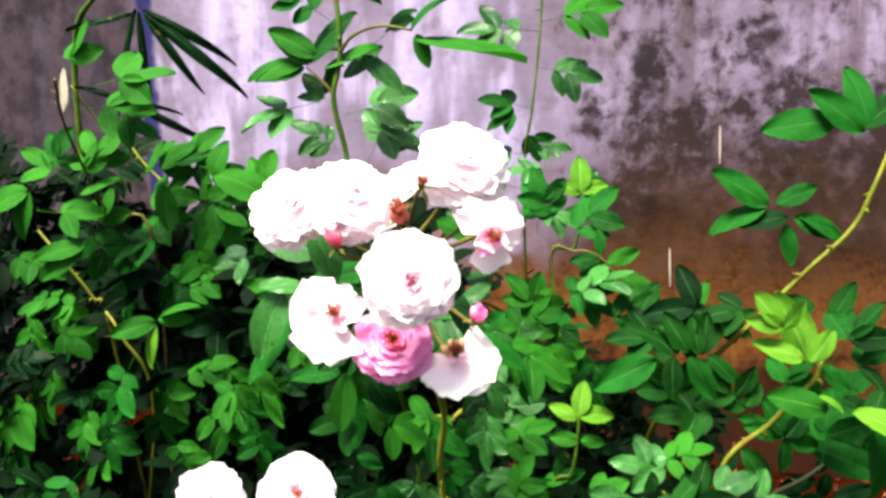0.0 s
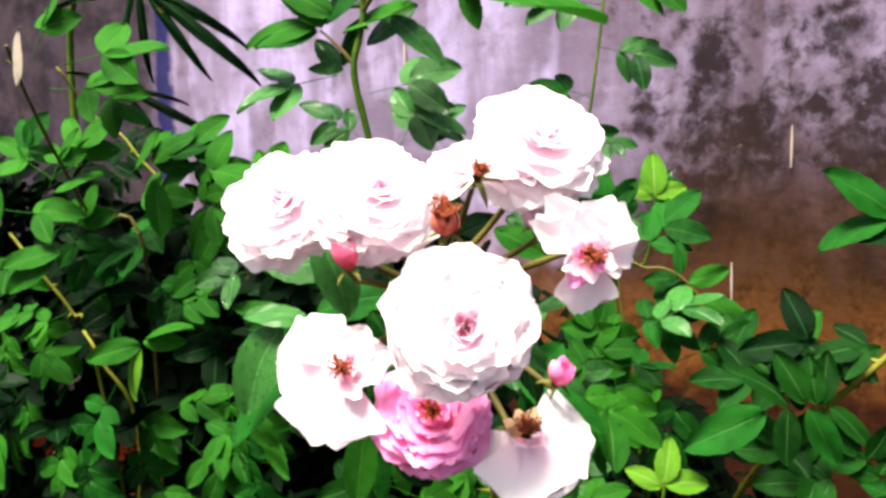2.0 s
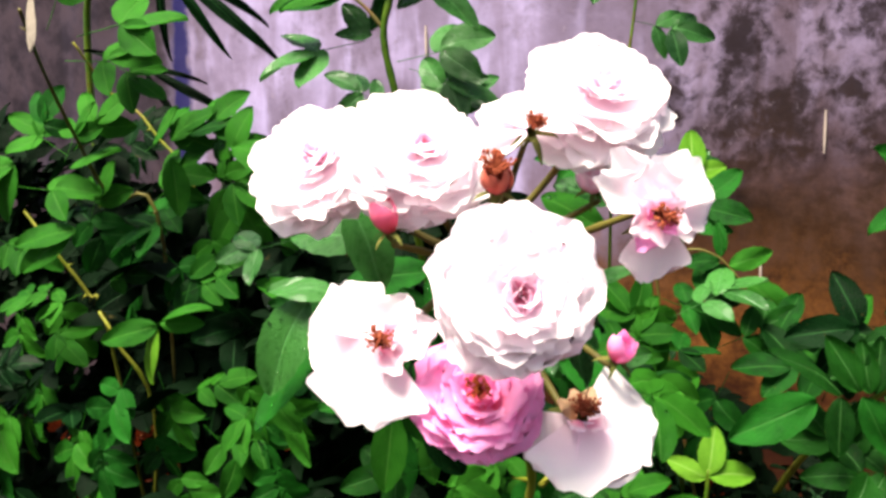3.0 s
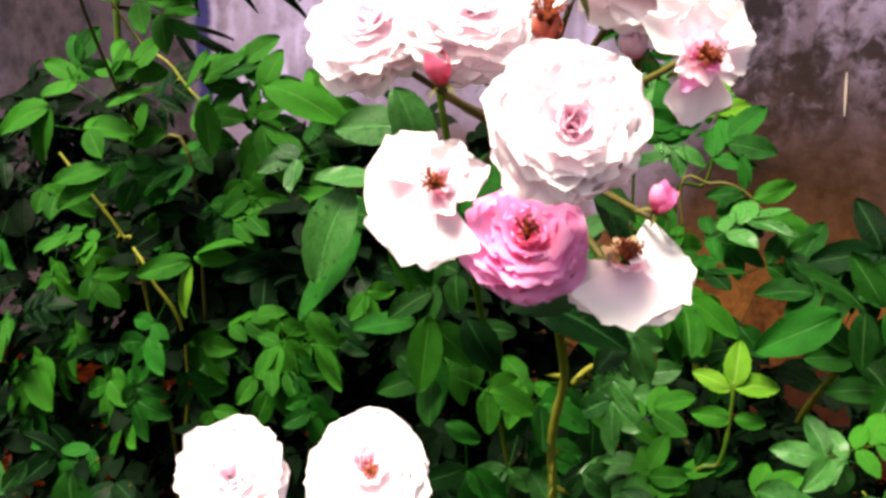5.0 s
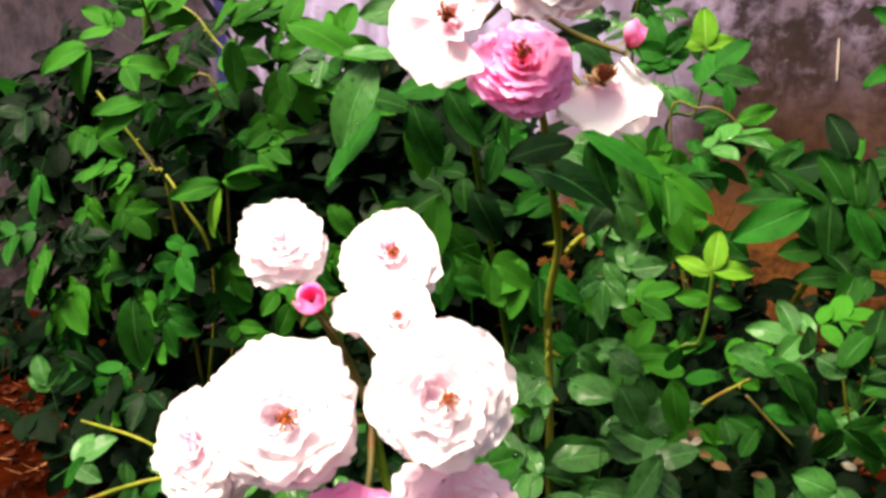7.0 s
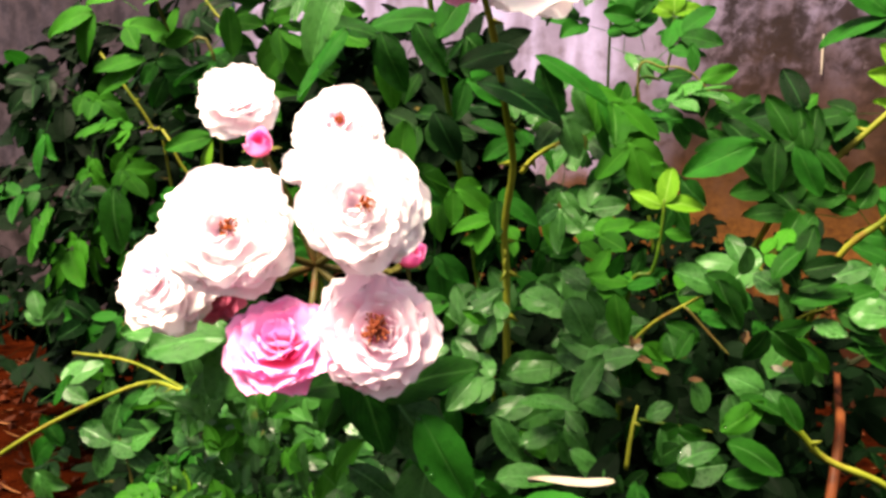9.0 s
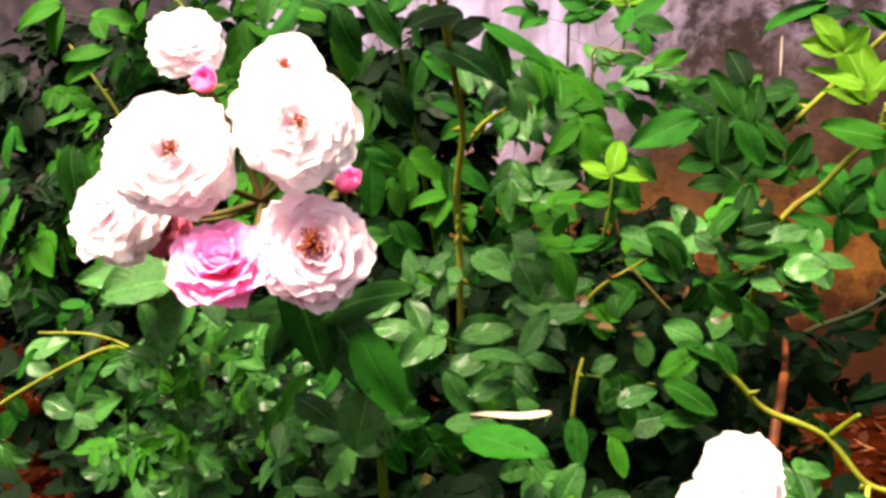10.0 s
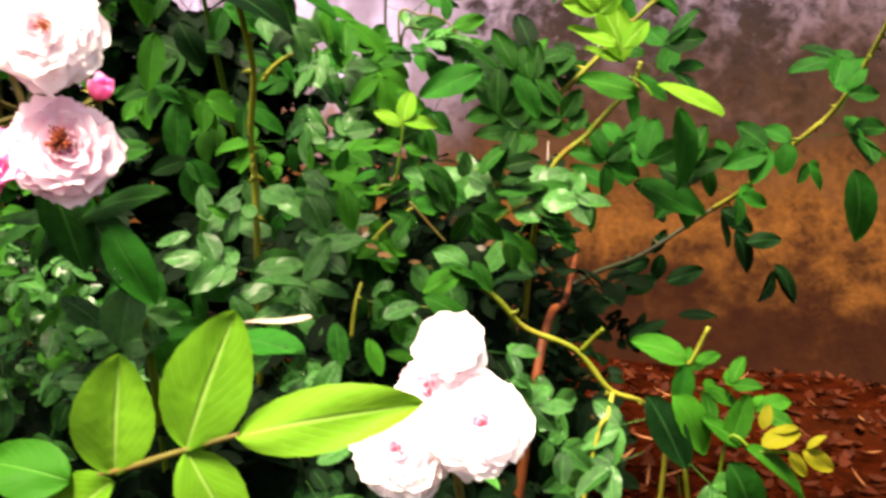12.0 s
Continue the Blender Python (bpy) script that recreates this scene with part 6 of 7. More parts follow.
leaf(front_rose, "b", 1, (0.090, 1.050, 0.437), (0.870, 0.073, -0.487), 0.0550)
leaf(front_rose, "b", 1, (0.120, 1.050, 0.428), (-0.971, -0.152, -0.185), 0.0451)
leaf(front_rose, "m", 3, (0.034, 1.050, 0.388), (0.197, -0.068, -0.978), 0.0660)
leaf(front_rose, "g", 5, (-0.077, 1.200, 0.482), (0.845, 0.167, 0.508), 0.1099)
leaf(front_rose, "b", 3, (-0.023, 0.930, 0.347), (0.922, 0.162, 0.352), 0.0787)
leaf(front_rose, "b", 1, (-0.054, 0.900, 0.332), (0.971, 0.152, 0.185), 0.0513)
leaf(front_rose, "b", 1, (-0.008, 0.920, 0.331), (0.473, 0.150, 0.868), 0.0521)
leaf(front_rose, "b", 1, (0.012, 0.980, 0.361), (-0.870, -0.073, 0.487), 0.0491)
leaf(front_rose, "b", 3, (-0.025, 1.020, 0.356), (-0.197, 0.068, 0.978), 0.0936)
leaf(front_rose, "b", 5, (-0.017, 0.950, 0.339), (-0.147, -0.116, -0.982), 0.0804)
leaf(front_rose, "b", 1, (-0.006, 1.000, 0.365), (0.742, 0.166, 0.649), 0.0628)
leaf(front_rose, "b", 1, (-0.033, 1.050, 0.379), (0.870, 0.073, -0.487), 0.0595)
leaf(front_rose, "b", 1, (-0.095, 1.050, 0.391), (-0.517, 0.012, 0.856), 0.0533)
leaf(front_rose, "g", 5, (-0.129, 0.950, 0.360), (0.025, -0.093, -0.995), 0.0883)
leaf(front_rose, "b", 1, (-0.006, 1.050, 0.380), (0.197, -0.068, -0.978), 0.0527)
leaf(front_rose, "b", 3, (0.203, 0.750, 0.296), (0.517, -0.012, -0.856), 0.0457)
leaf(front_rose, "g", 5, (-0.081, 0.800, 0.334), (-0.473, -0.150, -0.868), 0.0797)
foliage(front_rose, "inner_leaves", (("b", 0.10), ("d", 0.12), ("k", 0.78)), 420, (((-0.15, 0.85, 0.10), (0.40, 0.22, 0.20)), ((0.05, 0.75, 0.05), (0.22, 0.2, 0.16)), ((-0.22, 0.9, 0.1), (0.18, 0.2, 0.2))), 0.08, 23, "leaves under the blooms, mostly coloured dark as if in shade")
leaf(low_rose, "b", 1, (-0.095, 1.150, 0.386), (0.884, 0.320, 0.342), 0.0710)
leaf(low_rose, "b", 1, (-0.039, 1.100, 0.370), (0.952, 0.305, 0.002), 0.0604)
leaf(low_rose, "b", 1, (-0.044, 1.000, 0.364), (0.884, 0.320, 0.342), 0.0662)
leaf(low_rose, "b", 1, (-0.091, 1.000, 0.331), (0.932, 0.317, 0.174), 0.0675)
leaf(low_rose, "b", 1, (-0.128, 1.000, 0.328), (-0.932, -0.317, -0.174), 0.0416)
leaf(low_rose, "b", 1, (-0.104, 1.100, 0.366), (-0.944, -0.283, 0.171), 0.0519)
leaf(low_rose, "b", 1, (-0.028, 1.150, 0.409), (-0.944, -0.283, 0.171), 0.0463)
leaf(low_rose, "m", 1, (0.008, 1.120, 0.415), (0.884, 0.320, 0.342), 0.0477)
leaf(low_rose, "m", 1, (-0.013, 1.100, 0.365), (0.505, 0.066, -0.860), 0.0599)
leaf(low_rose, "g", 1, (0.024, 1.100, 0.374), (-0.132, -0.151, -0.980), 0.0561)
leaf(low_rose, "n", 1, (0.104, 0.950, 0.451), (0.842, 0.214, -0.496), 0.0535)
leaf(low_rose, "n", 1, (0.114, 0.950, 0.447), (0.433, 0.039, -0.901), 0.0483)
leaf(low_rose, "n", 1, (0.164, 1.000, 0.442), (0.447, 0.238, 0.862), 0.0450)
leaf(low_rose, "n", 1, (0.179, 1.000, 0.422), (0.932, 0.317, 0.174), 0.0607)
leaf(low_rose, "n", 1, (0.229, 1.000, 0.393), (0.952, 0.305, 0.002), 0.0390)
leaf(low_rose, "m", 1, (0.121, 0.880, 0.330), (0.808, 0.313, 0.499), 0.0471)
leaf(low_rose, "n", 1, (0.140, 0.900, 0.353), (0.907, 0.252, -0.339), 0.0454)
leaf(low_rose, "n", 1, (0.167, 0.900, 0.360), (0.505, 0.066, -0.860), 0.0354)
leaf(low_rose, "b", 1, (-0.012, 0.950, 0.327), (0.907, 0.252, -0.339), 0.0460)
leaf(low_rose, "b", 1, (-0.050, 0.950, 0.318), (-0.932, -0.317, -0.174), 0.0522)
leaf(low_rose, "b", 1, (-0.077, 0.900, 0.318), (0.505, 0.066, -0.860), 0.0497)
leaf(low_rose, "b", 1, (-0.055, 0.900, 0.293), (0.884, 0.320, 0.342), 0.0391)
leaf(low_rose, "b", 1, (-0.004, 0.880, 0.300), (0.842, 0.214, -0.496), 0.0349)
leaf(low_rose, "b", 1, (-0.063, 0.850, 0.278), (0.932, 0.317, 0.174), 0.0517)
leaf(low_rose, "b", 1, (0.030, 0.850, 0.298), (0.505, 0.066, -0.860), 0.0331)
leaf(low_rose, "b", 1, (0.071, 0.900, 0.321), (0.198, -0.045, -0.979), 0.0346)
leaf(low_rose, "b", 1, (0.089, 0.850, 0.309), (0.808, 0.313, 0.499), 0.0369)
leaf(low_rose, "n", 1, (0.124, 0.850, 0.299), (0.932, 0.317, 0.174), 0.0386)
leaf(low_rose, "b", 1, (-0.125, 0.950, 0.391), (-0.198, 0.045, 0.979), 0.0391)
leaf(low_rose, "b", 1, (-0.121, 0.900, 0.379), (-0.932, -0.317, -0.174), 0.0370)
leaf(low_rose, "b", 1, (-0.114, 0.950, 0.403), (0.708, 0.297, 0.641), 0.0389)
leaf(low_rose, "m", 1, (-0.241, 1.000, 0.671), (-0.907, -0.252, 0.339), 0.0771)
leaf(low_rose, "g", 1, (-0.190, 1.000, 0.692), (0.505, 0.066, -0.860), 0.0640)
leaf(low_rose, "g", 1, (-0.241, 1.000, 0.688), (0.884, 0.320, 0.342), 0.0770)
leaf(low_rose, "m", 1, (-0.228, 1.000, 0.664), (0.357, 0.011, -0.934), 0.0591)
leaf(low_rose, "g", 1, (-0.166, 1.000, 0.674), (0.447, 0.238, 0.862), 0.0636)
leaf(low_rose, "d", 1, (-0.047, 0.850, 0.642), (-0.946, -0.312, -0.088), 0.0511)
leaf(low_rose, "g", 1, (-0.054, 0.950, 0.649), (0.842, 0.214, -0.496), 0.0817)
leaf(low_rose, "g", 1, (-0.049, 0.950, 0.642), (0.357, 0.011, -0.934), 0.0579)
leaf(low_rose, "b", 1, (-0.034, 1.050, 0.629), (0.505, 0.066, -0.860), 0.0528)
leaf(low_rose, "g", 3, (-0.199, 1.100, 0.663), (0.751, 0.169, -0.638), 0.0942)
leaf(low_rose, "n", 1, (-0.184, 1.000, 0.640), (-0.587, -0.272, -0.763), 0.0351)
leaf(low_rose, "n", 1, (-0.123, 1.000, 0.576), (-0.944, -0.283, 0.171), 0.0404)
leaf(low_rose, "m", 3, (-0.178, 1.000, 0.535), (0.842, 0.214, -0.496), 0.0793)
leaf(low_rose, "n", 5, (-0.188, 1.150, 0.614), (-0.884, -0.320, -0.342), 0.1141)
leaf(low_rose, "g", 5, (-0.130, 1.200, 0.589), (0.944, 0.283, -0.171), 0.1176)
leaf(low_rose, "b", 5, (-0.087, 1.200, 0.561), (0.932, 0.317, 0.174), 0.1010)
leaf(low_rose, "g", 5, (-0.024, 1.400, 0.697), (0.132, 0.151, 0.980), 0.1068)
leaf(low_rose, "g", 5, (0.014, 1.350, 0.600), (0.808, 0.313, 0.499), 0.1026)
leaf(low_rose, "g", 5, (0.015, 1.350, 0.585), (-0.952, -0.305, -0.002), 0.1027)
leaf(low_rose, "m", 5, (-0.100, 1.200, 0.477), (0.952, 0.305, 0.002), 0.0865)
leaf(low_rose, "g", 3, (-0.141, 1.220, 0.468), (-0.944, -0.283, 0.171), 0.0648)
leaf(low_rose, "g", 5, (-0.128, 1.200, 0.434), (0.034, -0.099, -0.994), 0.0955)
leaf(low_rose, "m", 3, (-0.118, 1.150, 0.580), (0.884, 0.320, 0.342), 0.0523)
leaf(front_rose, "b", 1, (-0.255, 0.740, 0.421), (-0.911, -0.320, -0.259), 0.0747)
leaf(front_rose, "b", 1, (-0.078, 0.630, 0.416), (0.613, 0.109, -0.783), 0.0667)
leaf(front_rose, "n", 1, (-0.099, 0.660, 0.410), (-0.708, -0.297, -0.641), 0.0486)
leaf(front_rose, "b", 3, (-0.315, 0.780, 0.370), (-0.132, -0.151, -0.980), 0.0607)
leaf(front_rose, "g", 3, (-0.508, 0.900, 0.235), (0.447, 0.238, 0.862), 0.0756)
leaf(front_rose, "g", 3, (-0.477, 0.880, 0.239), (0.751, 0.169, -0.638), 0.0733)
leaf(front_rose, "b", 3, (-0.690, 1.000, 0.249), (0.808, 0.313, 0.499), 0.0875)
leaf(front_rose, "b", 3, (-0.663, 0.950, 0.216), (0.198, -0.045, -0.979), 0.0909)
leaf(front_rose, "b", 3, (-0.508, 0.950, 0.278), (0.932, 0.317, 0.174), 0.0575)
leaf(front_rose, "b", 3, (-0.761, 1.100, 0.297), (-0.198, 0.045, 0.979), 0.0789)
leaf(front_rose, "m", 3, (-0.220, 0.720, 0.346), (0.447, 0.238, 0.862), 0.0393)
leaf(front_rose, "m", 3, (-0.228, 0.700, 0.325), (-0.505, -0.066, 0.860), 0.0385)
leaf(front_rose, "m", 3, (-0.194, 0.700, 0.320), (0.708, 0.297, 0.641), 0.0379)
leaf(front_rose, "b", 3, (-0.269, 0.750, 0.342), (-0.842, -0.214, 0.496), 0.0471)
leaf(front_rose, "b", 3, (-0.151, 0.680, 0.340), (0.751, 0.169, -0.638), 0.0539)
leaf(front_rose, "b", 1, (-0.116, 0.660, 0.350), (0.842, 0.214, -0.496), 0.0419)
leaf(front_rose, "b", 1, (-0.170, 0.700, 0.348), (-0.132, -0.151, -0.980), 0.0417)
leaf(front_rose, "b", 3, (-0.082, 0.680, 0.339), (0.907, 0.252, -0.339), 0.0478)
foliage(front_rose, "small_leaves", (("m", 0.25), ("b", 0.75)), 90, (((-0.261, 0.780, 0.295), (0.10, 0.08, 0.10)), ), 0.05, 24, "small pale leaflets near the earth")
leaf(low_rose, "o", 1, (0.041, 0.970, 0.376), (0.447, 0.238, 0.862), 0.0128, label="dry crumpled leaf")
leaf(low_rose, "o", 1, (0.046, 0.970, 0.368), (0.907, 0.252, -0.339), 0.0142, label="dry crumpled leaf")
leaf(low_rose, "o", 1, (0.057, 0.970, 0.360), (0.638, 0.120, -0.761), 0.0128, label="dry crumpled leaf")
leaf(low_rose, "o", 1, (0.138, 0.970, 0.387), (0.294, 0.198, 0.935), 0.0123, label="dry crumpled leaf")
leaf(low_rose, "o", 1, (0.140, 0.970, 0.385), (0.884, 0.320, 0.342), 0.0095, label="dry crumpled leaf")
leaf(low_rose, "o", 1, (0.145, 0.970, 0.383), (0.638, 0.120, -0.761), 0.0109, label="dry crumpled leaf")
leaf(low_rose, "o", 1, (0.091, 0.970, 0.349), (0.952, 0.305, 0.002), 0.0140, label="dry crumpled leaf")
stem(front_rose, "y", 0.0028, 0.0020, (-0.798, 1.000, 0.148), (-0.630, 0.950, 0.241), (-0.463, 0.900, 0.316), (-0.379, 0.860, 0.327), (-0.280, 0.800, 0.367), thorns=5, name="cane")
stem(front_rose, "y", 0.0020, 0.0015, (-0.724, 1.100, 0.286), (-0.554, 1.000, 0.310), (-0.407, 0.900, 0.314), thorns=2)
narrow_leaf(front_rose, "w", (0.050, 0.750, 0.326), (-0.066, 0.010, -0.009), 0.0669, 0.15, (0.0, -0.25, 0.9), "pale dry curled leaf")
leaf(low_rose, "b", 0, (-0.069, 0.969, 0.422), (0.903, -0.406, -0.144), 0.0457, (0.12, -0.86, 0.38))
leaf(low_rose, "b", 0, (-0.025, 0.982, 0.418), (0.527, -0.043, -0.849), 0.0439, (0.34, -0.71, 0.45))
leaf(low_rose, "b", 0, (-0.038, 0.993, 0.359), (0.918, -0.351, 0.187), 0.0564, (-0.01, -0.87, 0.45))
leaf(low_rose, "b", 0, (-0.103, 1.024, 0.314), (0.897, -0.136, 0.421), 0.0741, (0.34, -0.70, 0.44))
leaf(low_rose, "b", 0, (-0.104, 0.975, 0.341), (-0.959, -0.246, 0.144), 0.0414, (0.30, -0.69, 0.75))
leaf(low_rose, "n", 1, (-0.062, 0.957, 0.317), (-0.889, -0.243, -0.388), 0.0435, (0.27, -0.77, 0.43))
leaf(low_rose, "b", 0, (-0.008, 0.988, 0.307), (-0.859, -0.409, 0.307), 0.0457, (0.41, -0.68, 0.60))
leaf(low_rose, "m", 1, (-0.044, 0.974, 0.257), (-0.620, -0.066, 0.782), 0.0373, (0.21, -0.68, 0.73))
leaf(low_rose, "b", 0, (-0.030, 0.991, 0.278), (0.559, -0.208, -0.803), 0.0282, (0.23, -0.79, 0.42))
leaf(low_rose, "b", 0, (-0.108, 0.974, 0.221), (0.830, -0.125, 0.543), 0.0629, (-0.08, -0.89, 0.63))
leaf(low_rose, "b", 0, (-0.020, 0.972, 0.234), (0.768, -0.233, 0.597), 0.0347, (0.16, -0.81, 0.80))
leaf(low_rose, "b", 0, (0.005, 0.966, 0.260), (0.805, -0.296, -0.515), 0.0303, (0.01, -0.74, 0.47))
leaf(low_rose, "m", 1, (0.033, 0.978, 0.436), (-0.962, -0.211, 0.173), 0.0406, (0.08, -0.76, 0.76))
leaf(low_rose, "g", 1, (0.034, 0.958, 0.436), (0.874, -0.424, 0.238), 0.0351, (0.03, -0.71, 0.63))
leaf(low_rose, "m", 1, (0.022, 0.969, 0.427), (0.189, -0.174, -0.966), 0.0469, (-0.00, -0.79, 0.37))
leaf(low_rose, "b", 0, (-0.007, 1.006, 0.424), (-0.771, -0.107, 0.628), 0.0353, (0.43, -0.72, 0.78))
leaf(low_rose, "g", 1, (0.018, 0.951, 0.444), (0.461, -0.251, 0.851), 0.0275, (0.43, -0.71, 0.53))
leaf(low_rose, "g", 1, (0.101, 1.025, 0.441), (0.827, -0.212, -0.521), 0.0553, (0.35, -0.83, 0.44))
leaf(low_rose, "b", 0, (0.129, 0.986, 0.334), (0.342, -0.290, -0.894), 0.0506, (0.11, -0.66, 0.50))
leaf(low_rose, "b", 0, (0.157, 0.951, 0.348), (-0.781, -0.424, 0.459), 0.0405, (-0.01, -0.70, 0.51))
leaf(low_rose, "b", 0, (0.160, 0.973, 0.344), (0.627, -0.361, -0.690), 0.0301, (0.44, -0.79, 0.44))
leaf(low_rose, "b", 0, (0.072, 0.955, 0.284), (0.272, -0.289, 0.918), 0.0282, (-0.01, -0.73, 0.42))
leaf(low_rose, "b", 0, (0.055, 0.953, 0.314), (0.766, -0.251, 0.592), 0.0282, (0.04, -0.65, 0.41))
leaf(low_rose, "b", 0, (0.080, 0.992, 0.287), (0.898, -0.195, -0.395), 0.0280, (0.13, -0.65, 0.56))
leaf(low_rose, "b", 0, (0.085, 0.969, 0.260), (0.880, -0.313, 0.356), 0.0464, (-0.08, -0.79, 0.46))
leaf(low_rose, "b", 0, (0.075, 1.021, 0.357), (-0.196, 0.002, 0.981), 0.0255, (0.17, -0.89, 0.46))
leaf(low_rose, "n", 1, (0.100, 0.969, 0.387), (-0.795, -0.367, 0.483), 0.0335, (0.03, -0.68, 0.41))
leaf(low_rose, "g", 1, (0.098, 0.954, 0.416), (0.956, -0.147, -0.255), 0.0318, (0.21, -0.65, 0.53))
leaf(low_rose, "n", 1, (0.043, 1.022, 0.350), (0.949, -0.217, -0.229), 0.0304, (0.33, -0.71, 0.57))
leaf(low_rose, "n", 1, (0.045, 0.957, 0.314), (-0.143, -0.208, -0.968), 0.0273, (0.38, -0.68, 0.77))
leaf(low_rose, "b", 0, (0.106, 0.977, 0.317), (-0.213, -0.051, 0.976), 0.0328, (0.34, -0.74, 0.72))
leaf(low_rose, "m", 1, (0.094, 0.992, 0.241), (-0.959, -0.237, 0.155), 0.0322, (0.28, -0.83, 0.77))
leaf(low_rose, "n", 1, (0.052, 1.027, 0.235), (-0.759, -0.399, -0.515), 0.0346, (0.43, -0.66, 0.65))
leaf(low_rose, "b", 0, (-0.103, 0.954, 0.367), (0.174, 0.007, 0.985), 0.0346, (-0.03, -0.66, 0.65))
leaf(low_rose, "m", 1, (-0.100, 0.955, 0.393), (-0.788, -0.386, 0.480), 0.0276, (0.25, -0.76, 0.69))
leaf(low_rose, "m", 1, (-0.166, 1.024, 0.369), (0.486, -0.250, 0.837), 0.0360, (-0.10, -0.67, 0.36))
leaf(low_rose, "b", 0, (0.137, 1.053, 0.439), (0.165, -0.237, 0.957), 0.0294, (0.35, -0.70, 0.75))
leaf(low_rose, "b", 0, (0.147, 1.033, 0.442), (0.883, -0.105, -0.458), 0.0308, (0.01, -0.73, 0.50))
leaf(low_rose, "b", 0, (0.193, 1.054, 0.406), (0.481, -0.099, 0.871), 0.0334, (0.16, -0.77, 0.36))
leaf(low_rose, "b", 0, (0.229, 1.002, 0.414), (0.964, -0.245, 0.102), 0.0390, (0.17, -0.68, 0.62))
leaf(low_rose, "b", 0, (0.199, 1.008, 0.404), (0.909, -0.296, -0.293), 0.0331, (0.32, -0.77, 0.35))
leaf(low_rose, "b", 0, (0.134, 1.050, 0.435), (-0.174, 0.011, -0.985), 0.0345, (-0.05, -0.76, 0.52))
leaf(low_rose, "b", 0, (0.114, 1.047, 0.423), (-0.835, -0.292, 0.466), 0.0499, (0.03, -0.78, 0.78))
leaf(low_rose, "b", 0, (0.004, 1.006, 0.394), (-0.320, -0.289, 0.902), 0.0330, (0.24, -0.68, 0.58))
leaf(low_rose, "m", 1, (0.062, 1.026, 0.358), (0.351, -0.028, 0.936), 0.0257, (0.33, -0.88, 0.75))
leaf(low_rose, "b", 0, (0.181, 1.012, 0.402), (-0.319, -0.205, 0.925), 0.0307, (0.36, -0.79, 0.71))
leaf(low_rose, "g", 1, (0.148, 1.010, 0.401), (0.527, -0.032, -0.849), 0.0343, (-0.00, -0.86, 0.57))
leaf(low_rose, "g", 1, (0.178, 1.020, 0.382), (0.865, -0.227, -0.447), 0.0354, (0.40, -0.72, 0.35))
stem(low_rose, "y", 0.0016, 0.0010, (0.195, 1.050, 0.339), (0.178, 1.050, 0.384), (0.171, 1.050, 0.422), (0.153, 1.040, 0.448), thorns=2)
stem(low_rose, "y", 0.0016, 0.0010, (0.172, 1.050, 0.384), (0.204, 1.040, 0.408), (0.245, 1.030, 0.417))
stem(low_rose, "y", 0.0022, 0.0014, (0.029, 1.060, 0.360), (0.052, 1.060, 0.384), (0.082, 1.060, 0.404), (0.105, 1.060, 0.418), thorns=2)
stem(low_rose, "y", 0.0022, 0.0014, (0.041, 0.920, 0.274), (0.045, 0.920, 0.309), (0.049, 0.930, 0.331), thorns=2)
stem(low_rose, "g", 0.0014, 0.0010, (0.040, 0.980, 0.304), (0.078, 0.980, 0.301), (0.114, 0.970, 0.301))
stem(low_rose, "b", 0.0014, 0.0010, (0.086, 1.000, 0.412), (0.108, 1.000, 0.388), (0.127, 1.000, 0.368))
leaf(low_rose, "o", 1, (0.041, 0.970, 0.374), (-0.184, -0.185, 0.965), 0.0133, (0.20, -0.78, 0.67), label="dry crumpled leaf")
leaf(low_rose, "w", 1, (0.037, 0.970, 0.373), (0.850, -0.281, 0.445), 0.0150, (-0.06, -0.84, 0.73), label="dry crumpled leaf")
leaf(low_rose, "w", 1, (0.041, 0.970, 0.373), (-0.899, -0.321, 0.300), 0.0120, (0.32, -0.65, 0.63), label="dry crumpled leaf")
leaf(low_rose, "o", 1, (0.044, 0.970, 0.367), (0.944, -0.218, -0.246), 0.0151, (0.24, -0.82, 0.76), label="dry crumpled leaf")
leaf(low_rose, "o", 1, (0.057, 0.970, 0.356), (0.947, -0.303, 0.109), 0.0167, (0.40, -0.82, 0.74), label="dry crumpled leaf")
leaf(low_rose, "o", 1, (0.137, 0.970, 0.388), (0.282, -0.031, 0.959), 0.0110, (0.24, -0.79, 0.41), label="dry crumpled leaf")
leaf(low_rose, "o", 1, (0.138, 0.970, 0.388), (0.863, -0.210, 0.460), 0.0109, (0.10, -0.73, 0.41), label="dry crumpled leaf")
leaf(low_rose, "w", 1, (0.163, 0.970, 0.367), (0.893, -0.429, -0.134), 0.0129, (-0.02, -0.70, 0.43), label="dry crumpled leaf")
leaf(low_rose, "o", 1, (0.172, 0.970, 0.368), (0.798, -0.146, 0.585), 0.0118, (0.10, -0.76, 0.51), label="dry crumpled leaf")
leaf(front_rose, "y", 1, (-0.367, 0.840, 0.227), (-0.106, -0.068, 0.992), 0.0282, (-0.05, -0.80, 0.77))
leaf(front_rose, "y", 1, (-0.376, 0.840, 0.228), (-0.807, -0.370, 0.461), 0.0247, (0.26, -0.82, 0.49))
leaf(front_rose, "m", 1, (-0.364, 0.840, 0.236), (0.719, -0.344, 0.604), 0.0329, (-0.09, -0.66, 0.72))
leaf(front_rose, "b", 0, (-0.568, 0.980, 0.213), (-0.879, -0.123, 0.461), 0.0457, (0.34, -0.66, 0.42))
leaf(front_rose, "b", 0, (-0.567, 0.980, 0.225), (0.274, -0.068, 0.959), 0.0437, (0.17, -0.76, 0.77))
